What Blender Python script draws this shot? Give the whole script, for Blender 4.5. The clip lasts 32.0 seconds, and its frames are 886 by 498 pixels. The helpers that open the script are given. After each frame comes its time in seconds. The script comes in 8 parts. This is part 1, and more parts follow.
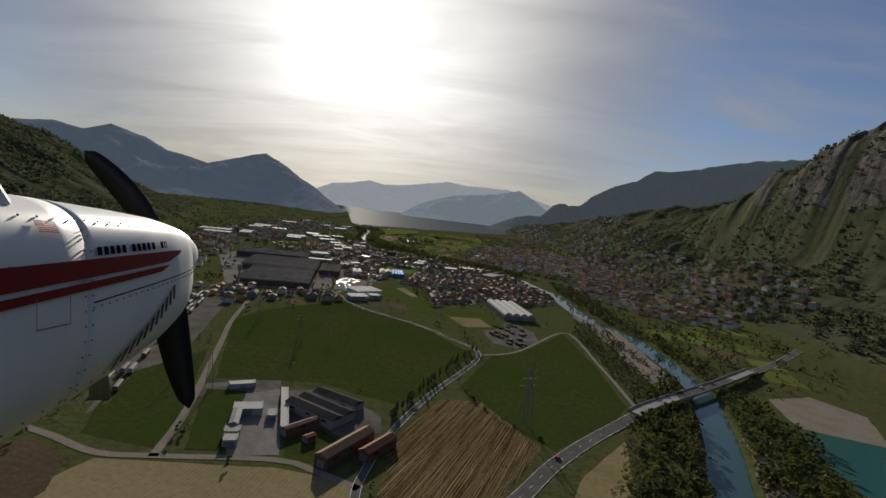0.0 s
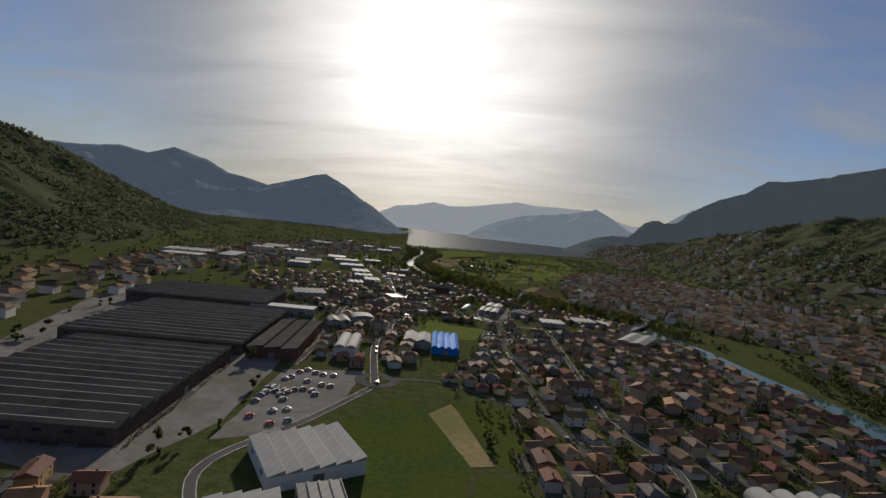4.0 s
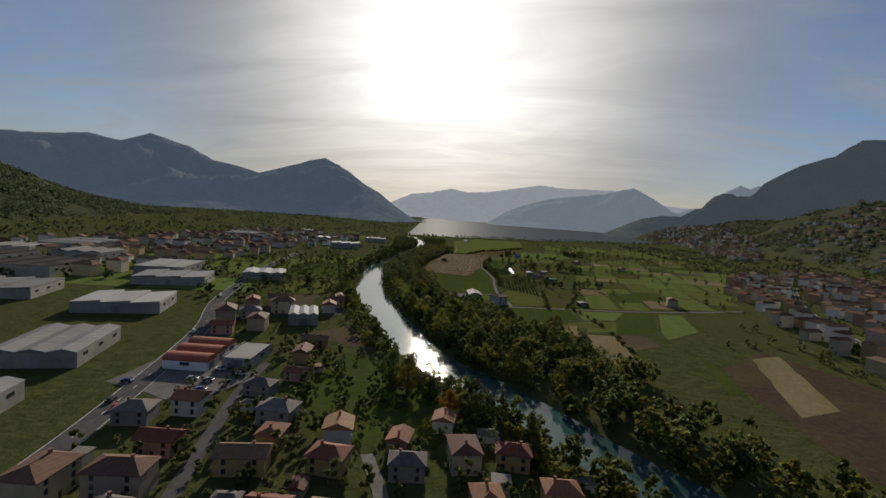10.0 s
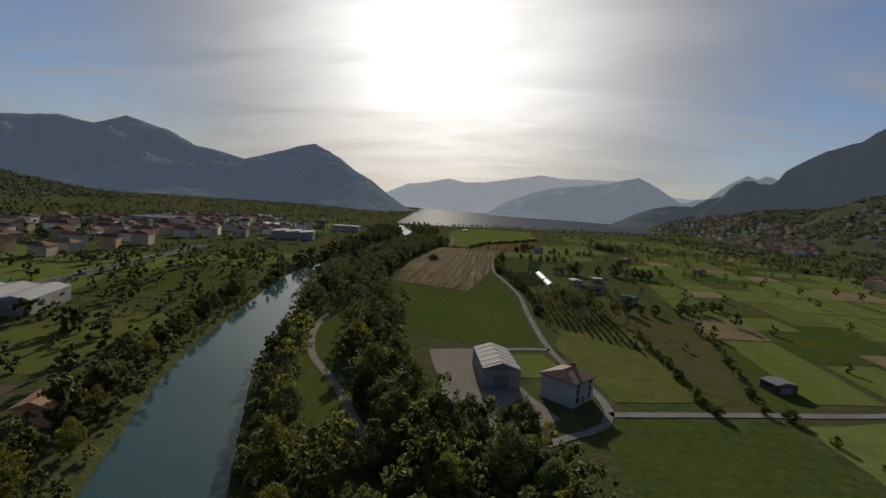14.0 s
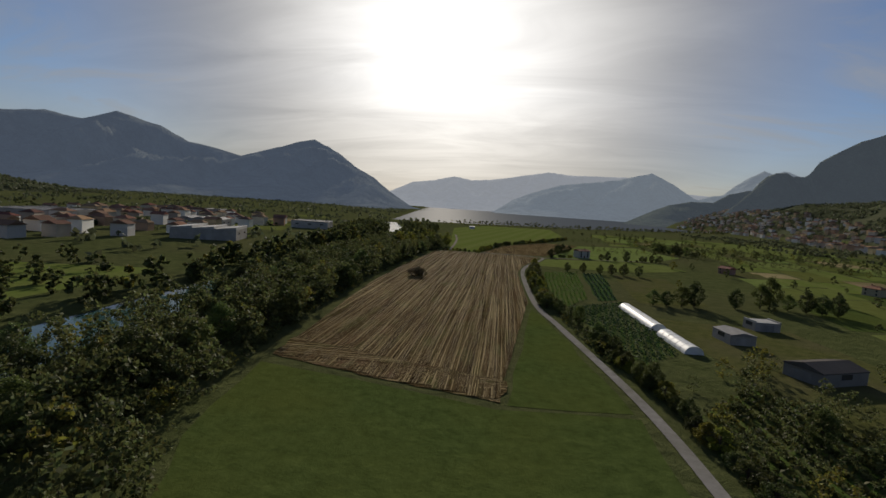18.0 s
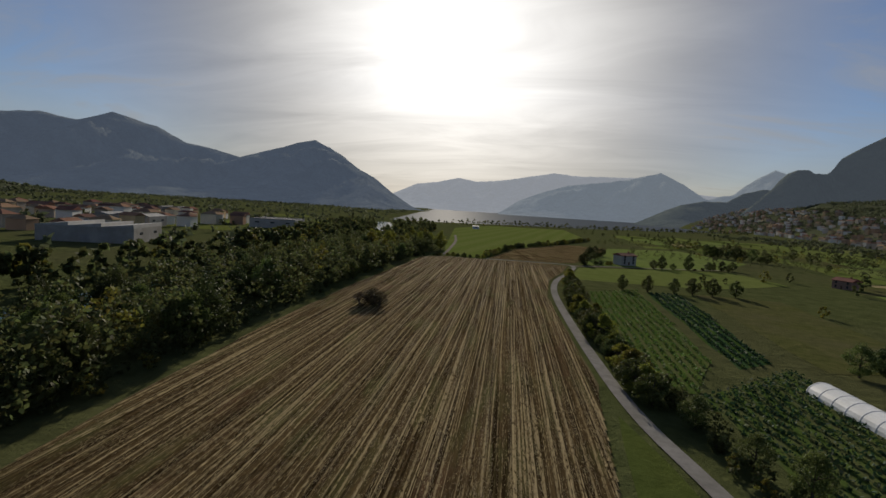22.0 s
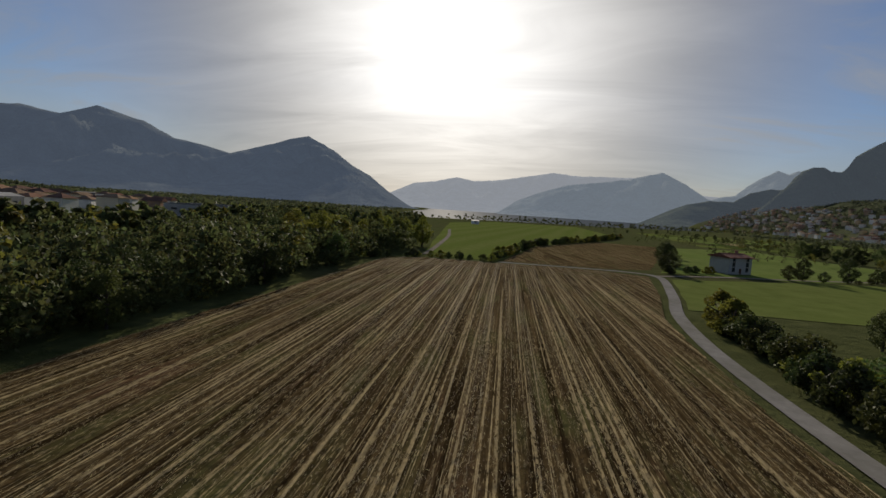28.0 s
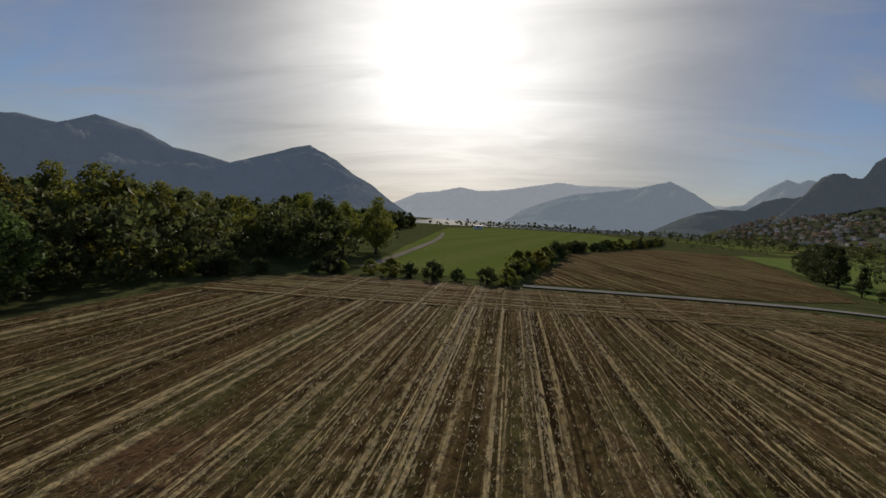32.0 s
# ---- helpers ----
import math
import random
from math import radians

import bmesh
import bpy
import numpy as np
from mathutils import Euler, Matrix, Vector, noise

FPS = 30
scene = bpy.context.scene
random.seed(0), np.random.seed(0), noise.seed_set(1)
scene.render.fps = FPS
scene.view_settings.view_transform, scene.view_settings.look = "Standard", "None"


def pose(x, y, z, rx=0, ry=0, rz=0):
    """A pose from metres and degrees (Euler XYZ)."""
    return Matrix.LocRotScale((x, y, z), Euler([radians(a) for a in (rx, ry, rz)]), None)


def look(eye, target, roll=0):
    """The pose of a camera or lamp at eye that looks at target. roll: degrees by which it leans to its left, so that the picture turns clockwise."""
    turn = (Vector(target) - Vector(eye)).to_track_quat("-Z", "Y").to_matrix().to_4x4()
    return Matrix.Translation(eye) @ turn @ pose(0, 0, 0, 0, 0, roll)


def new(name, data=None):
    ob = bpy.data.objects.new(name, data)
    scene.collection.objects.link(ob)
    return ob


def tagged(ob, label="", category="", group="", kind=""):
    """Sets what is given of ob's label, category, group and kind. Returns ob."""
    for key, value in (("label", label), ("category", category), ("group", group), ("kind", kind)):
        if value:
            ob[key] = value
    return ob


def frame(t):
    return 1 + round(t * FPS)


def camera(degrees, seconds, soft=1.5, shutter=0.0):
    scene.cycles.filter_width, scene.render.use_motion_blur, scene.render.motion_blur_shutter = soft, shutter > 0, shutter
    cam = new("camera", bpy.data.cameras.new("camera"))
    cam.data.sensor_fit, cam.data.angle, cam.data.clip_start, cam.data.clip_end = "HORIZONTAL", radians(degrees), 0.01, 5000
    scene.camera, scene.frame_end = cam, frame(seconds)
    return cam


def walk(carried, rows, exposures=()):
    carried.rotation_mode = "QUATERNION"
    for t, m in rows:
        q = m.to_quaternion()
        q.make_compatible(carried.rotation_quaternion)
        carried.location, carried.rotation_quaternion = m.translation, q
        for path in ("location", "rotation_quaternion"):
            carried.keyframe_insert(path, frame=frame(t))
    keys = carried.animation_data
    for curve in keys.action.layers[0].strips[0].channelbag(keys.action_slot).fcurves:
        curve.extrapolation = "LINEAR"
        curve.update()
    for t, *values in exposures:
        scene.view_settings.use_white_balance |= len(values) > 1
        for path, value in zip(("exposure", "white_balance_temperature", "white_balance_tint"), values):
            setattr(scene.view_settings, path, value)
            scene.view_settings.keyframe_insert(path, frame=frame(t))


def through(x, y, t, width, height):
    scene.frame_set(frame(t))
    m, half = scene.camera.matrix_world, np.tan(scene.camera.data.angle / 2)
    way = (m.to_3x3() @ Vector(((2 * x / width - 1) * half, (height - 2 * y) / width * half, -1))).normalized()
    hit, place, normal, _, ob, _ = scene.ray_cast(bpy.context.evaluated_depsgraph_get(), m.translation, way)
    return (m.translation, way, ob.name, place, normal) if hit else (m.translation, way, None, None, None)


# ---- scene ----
# The film runs faster than life, so the place stands at a reduced scale: S metres for one metre of the real valley.
S = 0.285
cam = camera(85.10, 32.0)
PATH = [
    (0.0, -0.00, 0.00, 130.17, 0.15, -4.61, -6.77),
    (0.5, 0.58, 57.11, 129.53, 4.85, -4.99, -7.27),
    (1.0, 0.84, 118.40, 127.58, 5.67, -4.69, -7.50),
    (1.5, -1.64, 181.08, 124.20, 7.69, -5.13, -7.68),
    (2.0, -7.30, 242.76, 120.02, 10.18, -4.81, -7.42),
    (2.5, -10.74, 308.40, 114.99, 9.65, -3.82, -6.81),
    (3.0, -14.69, 373.55, 109.75, 8.63, -3.20, -6.59),
    (3.5, -21.59, 434.30, 104.66, 7.95, -2.58, -6.24),
    (5.5, -43.16, 676.67, 94.13, 9.57, -3.53, -5.15),
    (6.0, -50.72, 742.21, 91.29, 10.51, -3.57, -5.07),
    (6.5, -58.16, 807.99, 87.52, 10.36, -3.88, -4.67),
    (7.0, -66.22, 873.00, 83.33, 10.55, -4.23, -4.88),
    (7.5, -73.54, 936.46, 79.42, 10.45, -4.51, -4.69),
    (8.0, -79.78, 997.28, 75.84, 11.18, -4.78, -4.62),
    (8.5, -86.93, 1051.55, 72.45, 11.09, -4.87, -4.49),
    (9.0, -91.81, 1092.00, 69.92, 11.03, -4.86, -4.54),
    (9.5, -95.74, 1128.30, 67.92, 11.01, -4.41, -4.37),
    (10.0, -100.91, 1166.89, 67.00, 10.39, -4.07, -3.99),
    (10.5, -106.46, 1200.82, 66.47, 10.36, -4.71, -4.46),
    (11.0, -111.31, 1237.70, 64.24, 11.18, -4.80, -4.53),
    (11.5, -117.95, 1275.09, 60.81, 10.74, -4.78, -4.44),
    (12.0, -123.11, 1311.80, 57.51, 9.94, -5.07, -4.50),
    (12.5, -127.21, 1343.31, 54.93, 9.68, -5.22, -4.47),
    (13.0, -130.35, 1366.83, 53.02, 9.44, -5.09, -4.43),
    (13.5, -133.21, 1388.58, 51.70, 9.56, -5.08, -4.24),
    (14.0, -135.94, 1411.34, 50.03, 10.11, -5.05, -4.17),
    (14.5, -138.42, 1430.91, 49.47, 10.62, -4.92, -3.86),
    (16.5, -155.13, 1546.16, 42.09, 11.32, -4.91, -3.62),
    (17.0, -157.45, 1568.30, 40.45, 11.38, -5.03, -3.73),
    (17.5, -160.20, 1589.24, 38.81, 11.13, -5.15, -3.77),
    (18.0, -162.82, 1611.02, 36.84, 10.84, -5.18, -3.82),
    (18.5, -165.07, 1631.65, 34.95, 10.60, -5.11, -3.68),
    (19.0, -166.82, 1650.72, 33.36, 10.60, -5.02, -3.68),
    (19.5, -168.35, 1666.08, 32.12, 10.61, -4.95, -3.54),
    (20.0, -170.39, 1678.08, 30.93, 10.72, -4.96, -3.99),
    (20.5, -171.96, 1692.41, 30.72, 10.89, -4.99, -3.65),
    (21.0, -173.08, 1704.46, 29.85, 11.05, -4.95, -3.59),
    (21.5, -173.79, 1713.34, 29.38, 11.24, -4.96, -3.58),
    (22.0, -174.65, 1721.35, 28.86, 11.41, -4.94, -3.51),
    (22.5, -175.00, 1729.52, 28.17, 11.62, -4.91, -3.43),
    (23.0, -177.10, 1740.58, 26.97, 11.60, -4.85, -3.31),
    (23.5, -178.60, 1750.34, 26.00, 11.53, -4.86, -3.37),
    (24.0, -179.95, 1759.36, 25.12, 11.39, -4.93, -3.48),
    (24.5, -181.23, 1768.47, 24.20, 11.34, -4.91, -3.49),
    (25.0, -182.79, 1777.55, 23.32, 11.24, -4.98, -3.60),
    (25.5, -184.95, 1787.11, 22.27, 11.21, -5.08, -4.06),
    (27.5, -191.05, 1831.23, 18.22, 11.20, -4.98, -3.73),
    (28.0, -192.19, 1842.92, 17.12, 11.15, -4.88, -3.76),
    (28.5, -193.31, 1853.75, 16.16, 11.22, -4.76, -3.69),
    (29.0, -194.33, 1864.02, 15.17, 11.17, -4.61, -3.61),
    (29.5, -195.75, 1875.24, 14.24, 11.10, -4.42, -3.54),
    (30.0, -196.85, 1885.89, 13.32, 11.11, -4.32, -3.55),
    (30.5, -198.23, 1895.95, 12.84, 11.19, -4.25, -3.41),
    (31.0, -199.40, 1906.19, 12.17, 11.32, -4.16, -3.55),
    (31.5, -200.54, 1919.86, 10.83, 11.55, -3.95, -3.47),
    (32.0, -201.89, 1934.49, 9.28, 11.65, -3.66, -3.64),
]
walk(cam, [(t, pose(S * x, S * y, S * z, 90 + pitch, roll, yaw)) for t, x, y, z, yaw, pitch, roll in PATH])

# ---- light ----
SUN_AZ, SUN_EL = 11.0, 18.5      # degrees to the left of +y, and up
sun_way = Vector((-math.sin(radians(SUN_AZ)) * math.cos(radians(SUN_EL)), math.cos(radians(SUN_AZ)) * math.cos(radians(SUN_EL)), math.sin(radians(SUN_EL))))
world = bpy.data.worlds.new("sky")
scene.world = world
world.use_nodes = True
wn, wl = world.node_tree.nodes, world.node_tree.links
wn.clear()


def wnode(kind, **kw):
    n = wn.new(kind)
    for k, v in kw.items():
        if k == "op":
            n.operation = v
        else:
            n.inputs[int(k[1:])].default_value = v
    return n


w_out = wn.new("ShaderNodeOutputWorld")
w_bg = wn.new("ShaderNodeBackground")
w_sky = wn.new("ShaderNodeTexSky")
w_sky.sky_type, w_sky.sun_disc = "NISHITA", False
w_sky.sun_elevation, w_sky.sun_rotation = radians(SUN_EL), radians(-SUN_AZ)
w_sky.dust_density, w_sky.air_density, w_sky.ozone_density = 0.5, 1.1, 4.0
w_tc = wn.new("ShaderNodeTexCoord")
w_dot = wnode("ShaderNodeVectorMath", op="DOT_PRODUCT")
w_dot.inputs[1].default_value = sun_way
wl.new(w_tc.outputs["Generated"], w_dot.inputs[0])
# thin cloud lit from behind: bright towards the sun, grey-white away from it
w_glow = wn.new("ShaderNodeMapRange")
w_glow.inputs[1].default_value, w_glow.inputs[2].default_value = 0.72, 1.0
w_glow.clamp = True
wl.new(w_dot.outputs["Value"], w_glow.inputs[0])
w_pow = wnode("ShaderNodeMath", op="POWER", i1=5.6)
wl.new(w_glow.outputs[0], w_pow.inputs[0])
w_amp = wnode("ShaderNodeMath", op="MULTIPLY_ADD", i1=11.0, i2=3.05)
wl.new(w_pow.outputs[0], w_amp.inputs[0])
# cloud cover: streaks drawn out along the horizon
w_sep = wn.new("ShaderNodeSeparateXYZ")
wl.new(w_tc.outputs["Generated"], w_sep.inputs[0])
w_zc = wnode("ShaderNodeMath", op="MAXIMUM", i1=0.0)
wl.new(w_sep.outputs[2], w_zc.inputs[0])
w_za = wnode("ShaderNodeMath", op="ADD", i1=0.16)
wl.new(w_zc.outputs[0], w_za.inputs[0])
w_flat = wnode("ShaderNodeVectorMath", op="DIVIDE")
w_comb = wn.new("ShaderNodeCombineXYZ")
for k in range(3):
    wl.new(w_za.outputs[0], w_comb.inputs[k])
wl.new(w_tc.outputs["Generated"], w_flat.inputs[0])
wl.new(w_comb.outputs[0], w_flat.inputs[1])
w_map = wn.new("ShaderNodeMapping")
w_map.inputs["Rotation"].default_value = (0, 0, radians(14))
w_map.inputs["Scale"].default_value = (0.62, 1.75, 1.0)
wl.new(w_flat.outputs[0], w_map.inputs[0])
w_noise = wn.new("ShaderNodeTexNoise")
w_noise.inputs["Scale"].default_value = 1.35
w_noise.inputs["Detail"].default_value = 9.0
w_noise.inputs["Roughness"].default_value = 0.58
w_noise.inputs["Distortion"].default_value = 0.9
wl.new(w_map.outputs[0], w_noise.inputs["Vector"])
w_cov = wn.new("ShaderNodeMapRange")
w_cov.inputs[1].default_value, w_cov.inputs[2].default_value = 0.36, 0.70
wl.new(w_noise.outputs["Fac"], w_cov.inputs[0])
w_near = wn.new("ShaderNodeMapRange")
w_near.inputs[1].default_value, w_near.inputs[2].default_value = 0.70, 0.97
w_near.inputs[3].default_value, w_near.inputs[4].default_value = 0.42, 1.0
wl.new(w_dot.outputs["Value"], w_near.inputs[0])
w_covm = wnode("ShaderNodeMath", op="MULTIPLY_ADD", i2=0.0)
wl.new(w_cov.outputs[0], w_covm.inputs[0])
wl.new(w_near.outputs[0], w_covm.inputs[1])
w_low = wn.new("ShaderNodeMapRange")
w_low.inputs[1].default_value, w_low.inputs[2].default_value = 0.22, 0.0
w_low.inputs[3].default_value, w_low.inputs[4].default_value = 0.0, 0.65
wl.new(w_sep.outputs[2], w_low.inputs[0])
w_cmax = wnode("ShaderNodeMath", op="MAXIMUM")
wl.new(w_covm.outputs[0], w_cmax.inputs[0])
wl.new(w_low.outputs[0], w_cmax.inputs[1])
w_veil = wn.new("ShaderNodeMapRange")
w_veil.interpolation_type = "SMOOTHSTEP"
w_veil.inputs[1].default_value, w_veil.inputs[2].default_value = 0.72, 0.985
w_veil.inputs[4].default_value = 0.97
wl.new(w_dot.outputs["Value"], w_veil.inputs[0])
w_cmax2 = wnode("ShaderNodeMath", op="MAXIMUM")
wl.new(w_veil.outputs[0], w_cmax2.inputs[0])
w_tint = wn.new("ShaderNodeMix")
w_tint.data_type = "RGBA"
w_tint.inputs[6].default_value, w_tint.inputs[7].default_value = (1.0, 0.975, 0.94, 1), (1.0, 0.90, 0.73, 1)
wl.new(w_low.outputs[0], w_tint.inputs[0])
w_cloud = wnode("ShaderNodeVectorMath", op="SCALE")
wl.new(w_tint.outputs[2], w_cloud.inputs[0])
w_mix = wn.new("ShaderNodeMix")
w_mix.data_type = "RGBA"
wl.new(w_cmax.outputs[0], w_cmax2.inputs[1])
w_thin = wnode("ShaderNodeMath", op="MULTIPLY_ADD", i1=0.8, i2=0.62)
wl.new(w_noise.outputs["Fac"], w_thin.inputs[0])
w_amp2 = wnode("ShaderNodeMath", op="MULTIPLY")
wl.new(w_amp.outputs[0], w_amp2.inputs[0])
wl.new(w_thin.outputs[0], w_amp2.inputs[1])
wl.new(w_amp2.outputs[0], w_cloud.inputs[3])
wl.new(w_cmax2.outputs[0], w_mix.inputs[0])
w_deep = wnode("ShaderNodeVectorMath", op="MULTIPLY")
w_deep.inputs[1].default_value = (0.73, 0.72, 0.82)
wl.new(w_sky.outputs[0], w_deep.inputs[0])
wl.new(w_deep.outputs[0], w_mix.inputs[6])
wl.new(w_cloud.outputs[0], w_mix.inputs[7])
wl.new(w_mix.outputs[2], w_bg.inputs[0])
w_bg.inputs[1].default_value = 0.09
wl.new(w_bg.outputs[0], w_out.inputs[0])

sun = new("sun", bpy.data.lights.new("sun", "SUN"))
sun.data.energy, sun.data.angle, sun.data.color = 5.0, radians(1.5), (1.0, 0.90, 0.76)
sun.matrix_world = look((0, 0, 0), -sun_way)
scene.view_settings.exposure = -0.05


# ---- materials ----
def mat(name, dark, light, scale=1.0, rough=0.8, metal=0.0, bump=0.0, detail=9.0, big=None, vary=0.0, stripe=None, spec=0.08, island=False):
    """A surface whose colour wanders between dark and light. scale: features per metre of the valley. big: (colour, features per metre, amount) of a
    second, larger wear. stripe: (degrees, per metre, colour, amount). vary: how far one object differs in brightness from the next."""
    m = bpy.data.materials.new(name)
    m.use_nodes = True
    n, l = m.node_tree.nodes, m.node_tree.links
    b = n["Principled BSDF"]
    b.inputs["Roughness"].default_value, b.inputs["Metallic"].default_value = rough, metal
    b.inputs["Specular IOR Level"].default_value = 0.0 if rough > 0.84 else spec
    g = n.new("ShaderNodeNewGeometry")
    no = n.new("ShaderNodeTexNoise")
    no.inputs["Scale"].default_value, no.inputs["Detail"].default_value = scale / S, detail
    no.inputs["Roughness"].default_value = 0.70
    l.new(g.outputs["Position"], no.inputs["Vector"])
    mr = n.new("ShaderNodeMapRange")
    mr.inputs[1].default_value, mr.inputs[2].default_value = 0.3, 0.7
    l.new(no.outputs["Fac"], mr.inputs[0])
    mx = n.new("ShaderNodeMix")
    mx.data_type = "RGBA"
    mx.inputs[6].default_value, mx.inputs[7].default_value = (*dark, 1), (*light, 1)
    l.new(mr.outputs[0], mx.inputs[0])
    col = mx.outputs[2]
    if big:
        n2 = n.new("ShaderNodeTexNoise")
        n2.inputs["Scale"].default_value, n2.inputs["Detail"].default_value = big[1] / S, 4
        l.new(g.outputs["Position"], n2.inputs["Vector"])
        r2 = n.new("ShaderNodeMapRange")
        r2.inputs[1].default_value, r2.inputs[2].default_value, r2.inputs[4].default_value = 0.42, 0.66, big[2]
        l.new(n2.outputs["Fac"], r2.inputs[0])
        m2 = n.new("ShaderNodeMix")
        m2.data_type = "RGBA"
        m2.inputs[7].default_value = (*big[0], 1)
        l.new(r2.outputs[0], m2.inputs[0])
        l.new(col, m2.inputs[6])
        col = m2.outputs[2]
    if stripe:
        mp = n.new("ShaderNodeMapping")
        mp.inputs["Rotation"].default_value = (0, 0, radians(stripe[0]))
        l.new(g.outputs["Position"], mp.inputs[0])
        wv = n.new("ShaderNodeTexWave")
        wv.inputs["Scale"].default_value = stripe[1] / S * 0.3183
        wv.inputs["Distortion"].default_value = 1.2
        wv.inputs["Detail"].default_value = 3
        wv.inputs["Detail Scale"].default_value = 0.6
        l.new(mp.outputs[0], wv.inputs["Vector"])
        mu = n.new("ShaderNodeMath")
        mu.operation = "MULTIPLY"
        mu.inputs[1].default_value = stripe[3]
        l.new(wv.outputs["Fac"], mu.inputs[0])
        m3 = n.new("ShaderNodeMix")
        m3.data_type = "RGBA"
        m3.inputs[7].default_value = (*stripe[2], 1)
        l.new(mu.outputs[0], m3.inputs[0])
        l.new(col, m3.inputs[6])
        col = m3.outputs[2]
    if vary:
        oi = n.new("ShaderNodeObjectInfo")
        src = oi.outputs["Random"]
        if island:
            src = g.outputs["Random Per Island"]
        vr = n.new("ShaderNodeMapRange")
        vr.inputs[3].default_value, vr.inputs[4].default_value = 1 - vary, 1 + vary
        l.new(src, vr.inputs[0])
        hs = n.new("ShaderNodeHueSaturation")
        l.new(vr.outputs[0], hs.inputs["Value"])
        hr = n.new("ShaderNodeMapRange")
        hr.inputs[3].default_value, hr.inputs[4].default_value = 0.5 - vary * 0.08, 0.5 + vary * 0.08
        l.new(src, hr.inputs[0])
        l.new(hr.outputs[0], hs.inputs["Hue"])
        l.new(col, hs.inputs["Color"])
        col = hs.outputs[0]
    l.new(col, b.inputs["Base Color"])
    if bump:
        bp = n.new("ShaderNodeBump")
        bp.inputs["Strength"].default_value, bp.inputs["Distance"].default_value = 1.0, bump * S
        l.new(no.outputs["Fac"], bp.inputs["Height"])
        l.new(bp.outputs[0], b.inputs["Normal"])
    return m


M_GROUND = mat("valley_grass", (0.042, 0.052, 0.019), (0.092, 0.102, 0.040), 0.16, 0.95, bump=1.0, big=((0.080, 0.074, 0.038), 0.010, 0.45))
M_LEA = mat("wide_meadow", (0.027, 0.038, 0.010), (0.055, 0.067, 0.020), 0.22, 0.9, bump=0.25, big=((0.030, 0.050, 0.010), 0.014, 0.7))
M_GREEN = mat("meadow", (0.082, 0.100, 0.028), (0.138, 0.158, 0.050), 0.12, 0.9, bump=0.25, big=((0.10, 0.13, 0.03), 0.02, 0.5), vary=0.22)
M_DEEP = mat("deep_green_meadow", (0.036, 0.052, 0.014), (0.074, 0.098, 0.028), 0.35, 0.9, bump=0.25, big=((0.075, 0.085, 0.02), 0.03, 0.5))
M_BROWN = mat("ploughed_soil", (0.060, 0.045, 0.032), (0.108, 0.084, 0.060), 0.35, 0.95, bump=0.3, big=((0.12, 0.10, 0.05), 0.03, 0.5), vary=0.2)
M_TAN = mat("dry_stubble", (0.15, 0.12, 0.065), (0.27, 0.22, 0.12), 0.3, 0.95, bump=0.2, big=((0.10, 0.11, 0.04), 0.025, 0.5), vary=0.15)
M_STUB = mat("maize_stubble", (0.085, 0.062, 0.038), (0.16, 0.125, 0.075), 0.9, 0.95, bump=0.12, big=((0.075, 0.078, 0.03), 0.03, 0.55))
M_ASPHALT = mat("asphalt", (0.068, 0.067, 0.066), (0.115, 0.112, 0.108), 0.4, 0.85, bump=0.02, big=((0.15, 0.143, 0.135), 0.05, 0.4))
M_LANE = mat("pale_lane_concrete", (0.15, 0.143, 0.132), (0.25, 0.24, 0.222), 0.5, 0.9, bump=0.02, big=((0.13, 0.125, 0.10), 0.08, 0.5))
M_GRAVEL = mat("gravel", (0.145, 0.128, 0.105), (0.26, 0.235, 0.20), 0.6, 0.95, bump=0.1, big=((0.14, 0.13, 0.10), 0.06, 0.5))
M_YARD = mat("paved_yard", (0.13, 0.125, 0.12), (0.24, 0.225, 0.21), 0.15, 0.85, big=((0.12, 0.11, 0.09), 0.03, 0.6), vary=0.15)
M_LINE = mat("road_paint", (0.6, 0.6, 0.58), (0.75, 0.75, 0.72), 1.0, 0.7)
M_HILL = mat("wooded_slope", (0.040, 0.048, 0.028), (0.080, 0.088, 0.050), 0.05, 0.95, bump=2.0, big=((0.085, 0.086, 0.052), 0.010, 0.6))
M_ROCK = mat("grey_limestone", (0.060, 0.056, 0.050), (0.150, 0.140, 0.128), 0.05, 0.95, bump=5.0, big=((0.045, 0.05, 0.032), 0.02, 0.7))


def leaf_mat(name, dark, light, through, vary=0.3, island=False):
    m = mat(name, dark, light, 0.5, 0.75, spec=0.15, vary=vary, island=island)
    n, l = m.node_tree.nodes, m.node_tree.links
    b = n["Principled BSDF"]
    t, mx = n.new("ShaderNodeBsdfTranslucent"), n.new("ShaderNodeMixShader")
    mx.inputs[0].default_value = through
    col = b.inputs["Base Color"].links[0].from_socket
    l.new(col, t.inputs[0])
    l.new(b.outputs[0], mx.inputs[1])
    l.new(t.outputs[0], mx.inputs[2])
    l.new(mx.outputs[0], n["Material Output"].inputs[0])
    return m


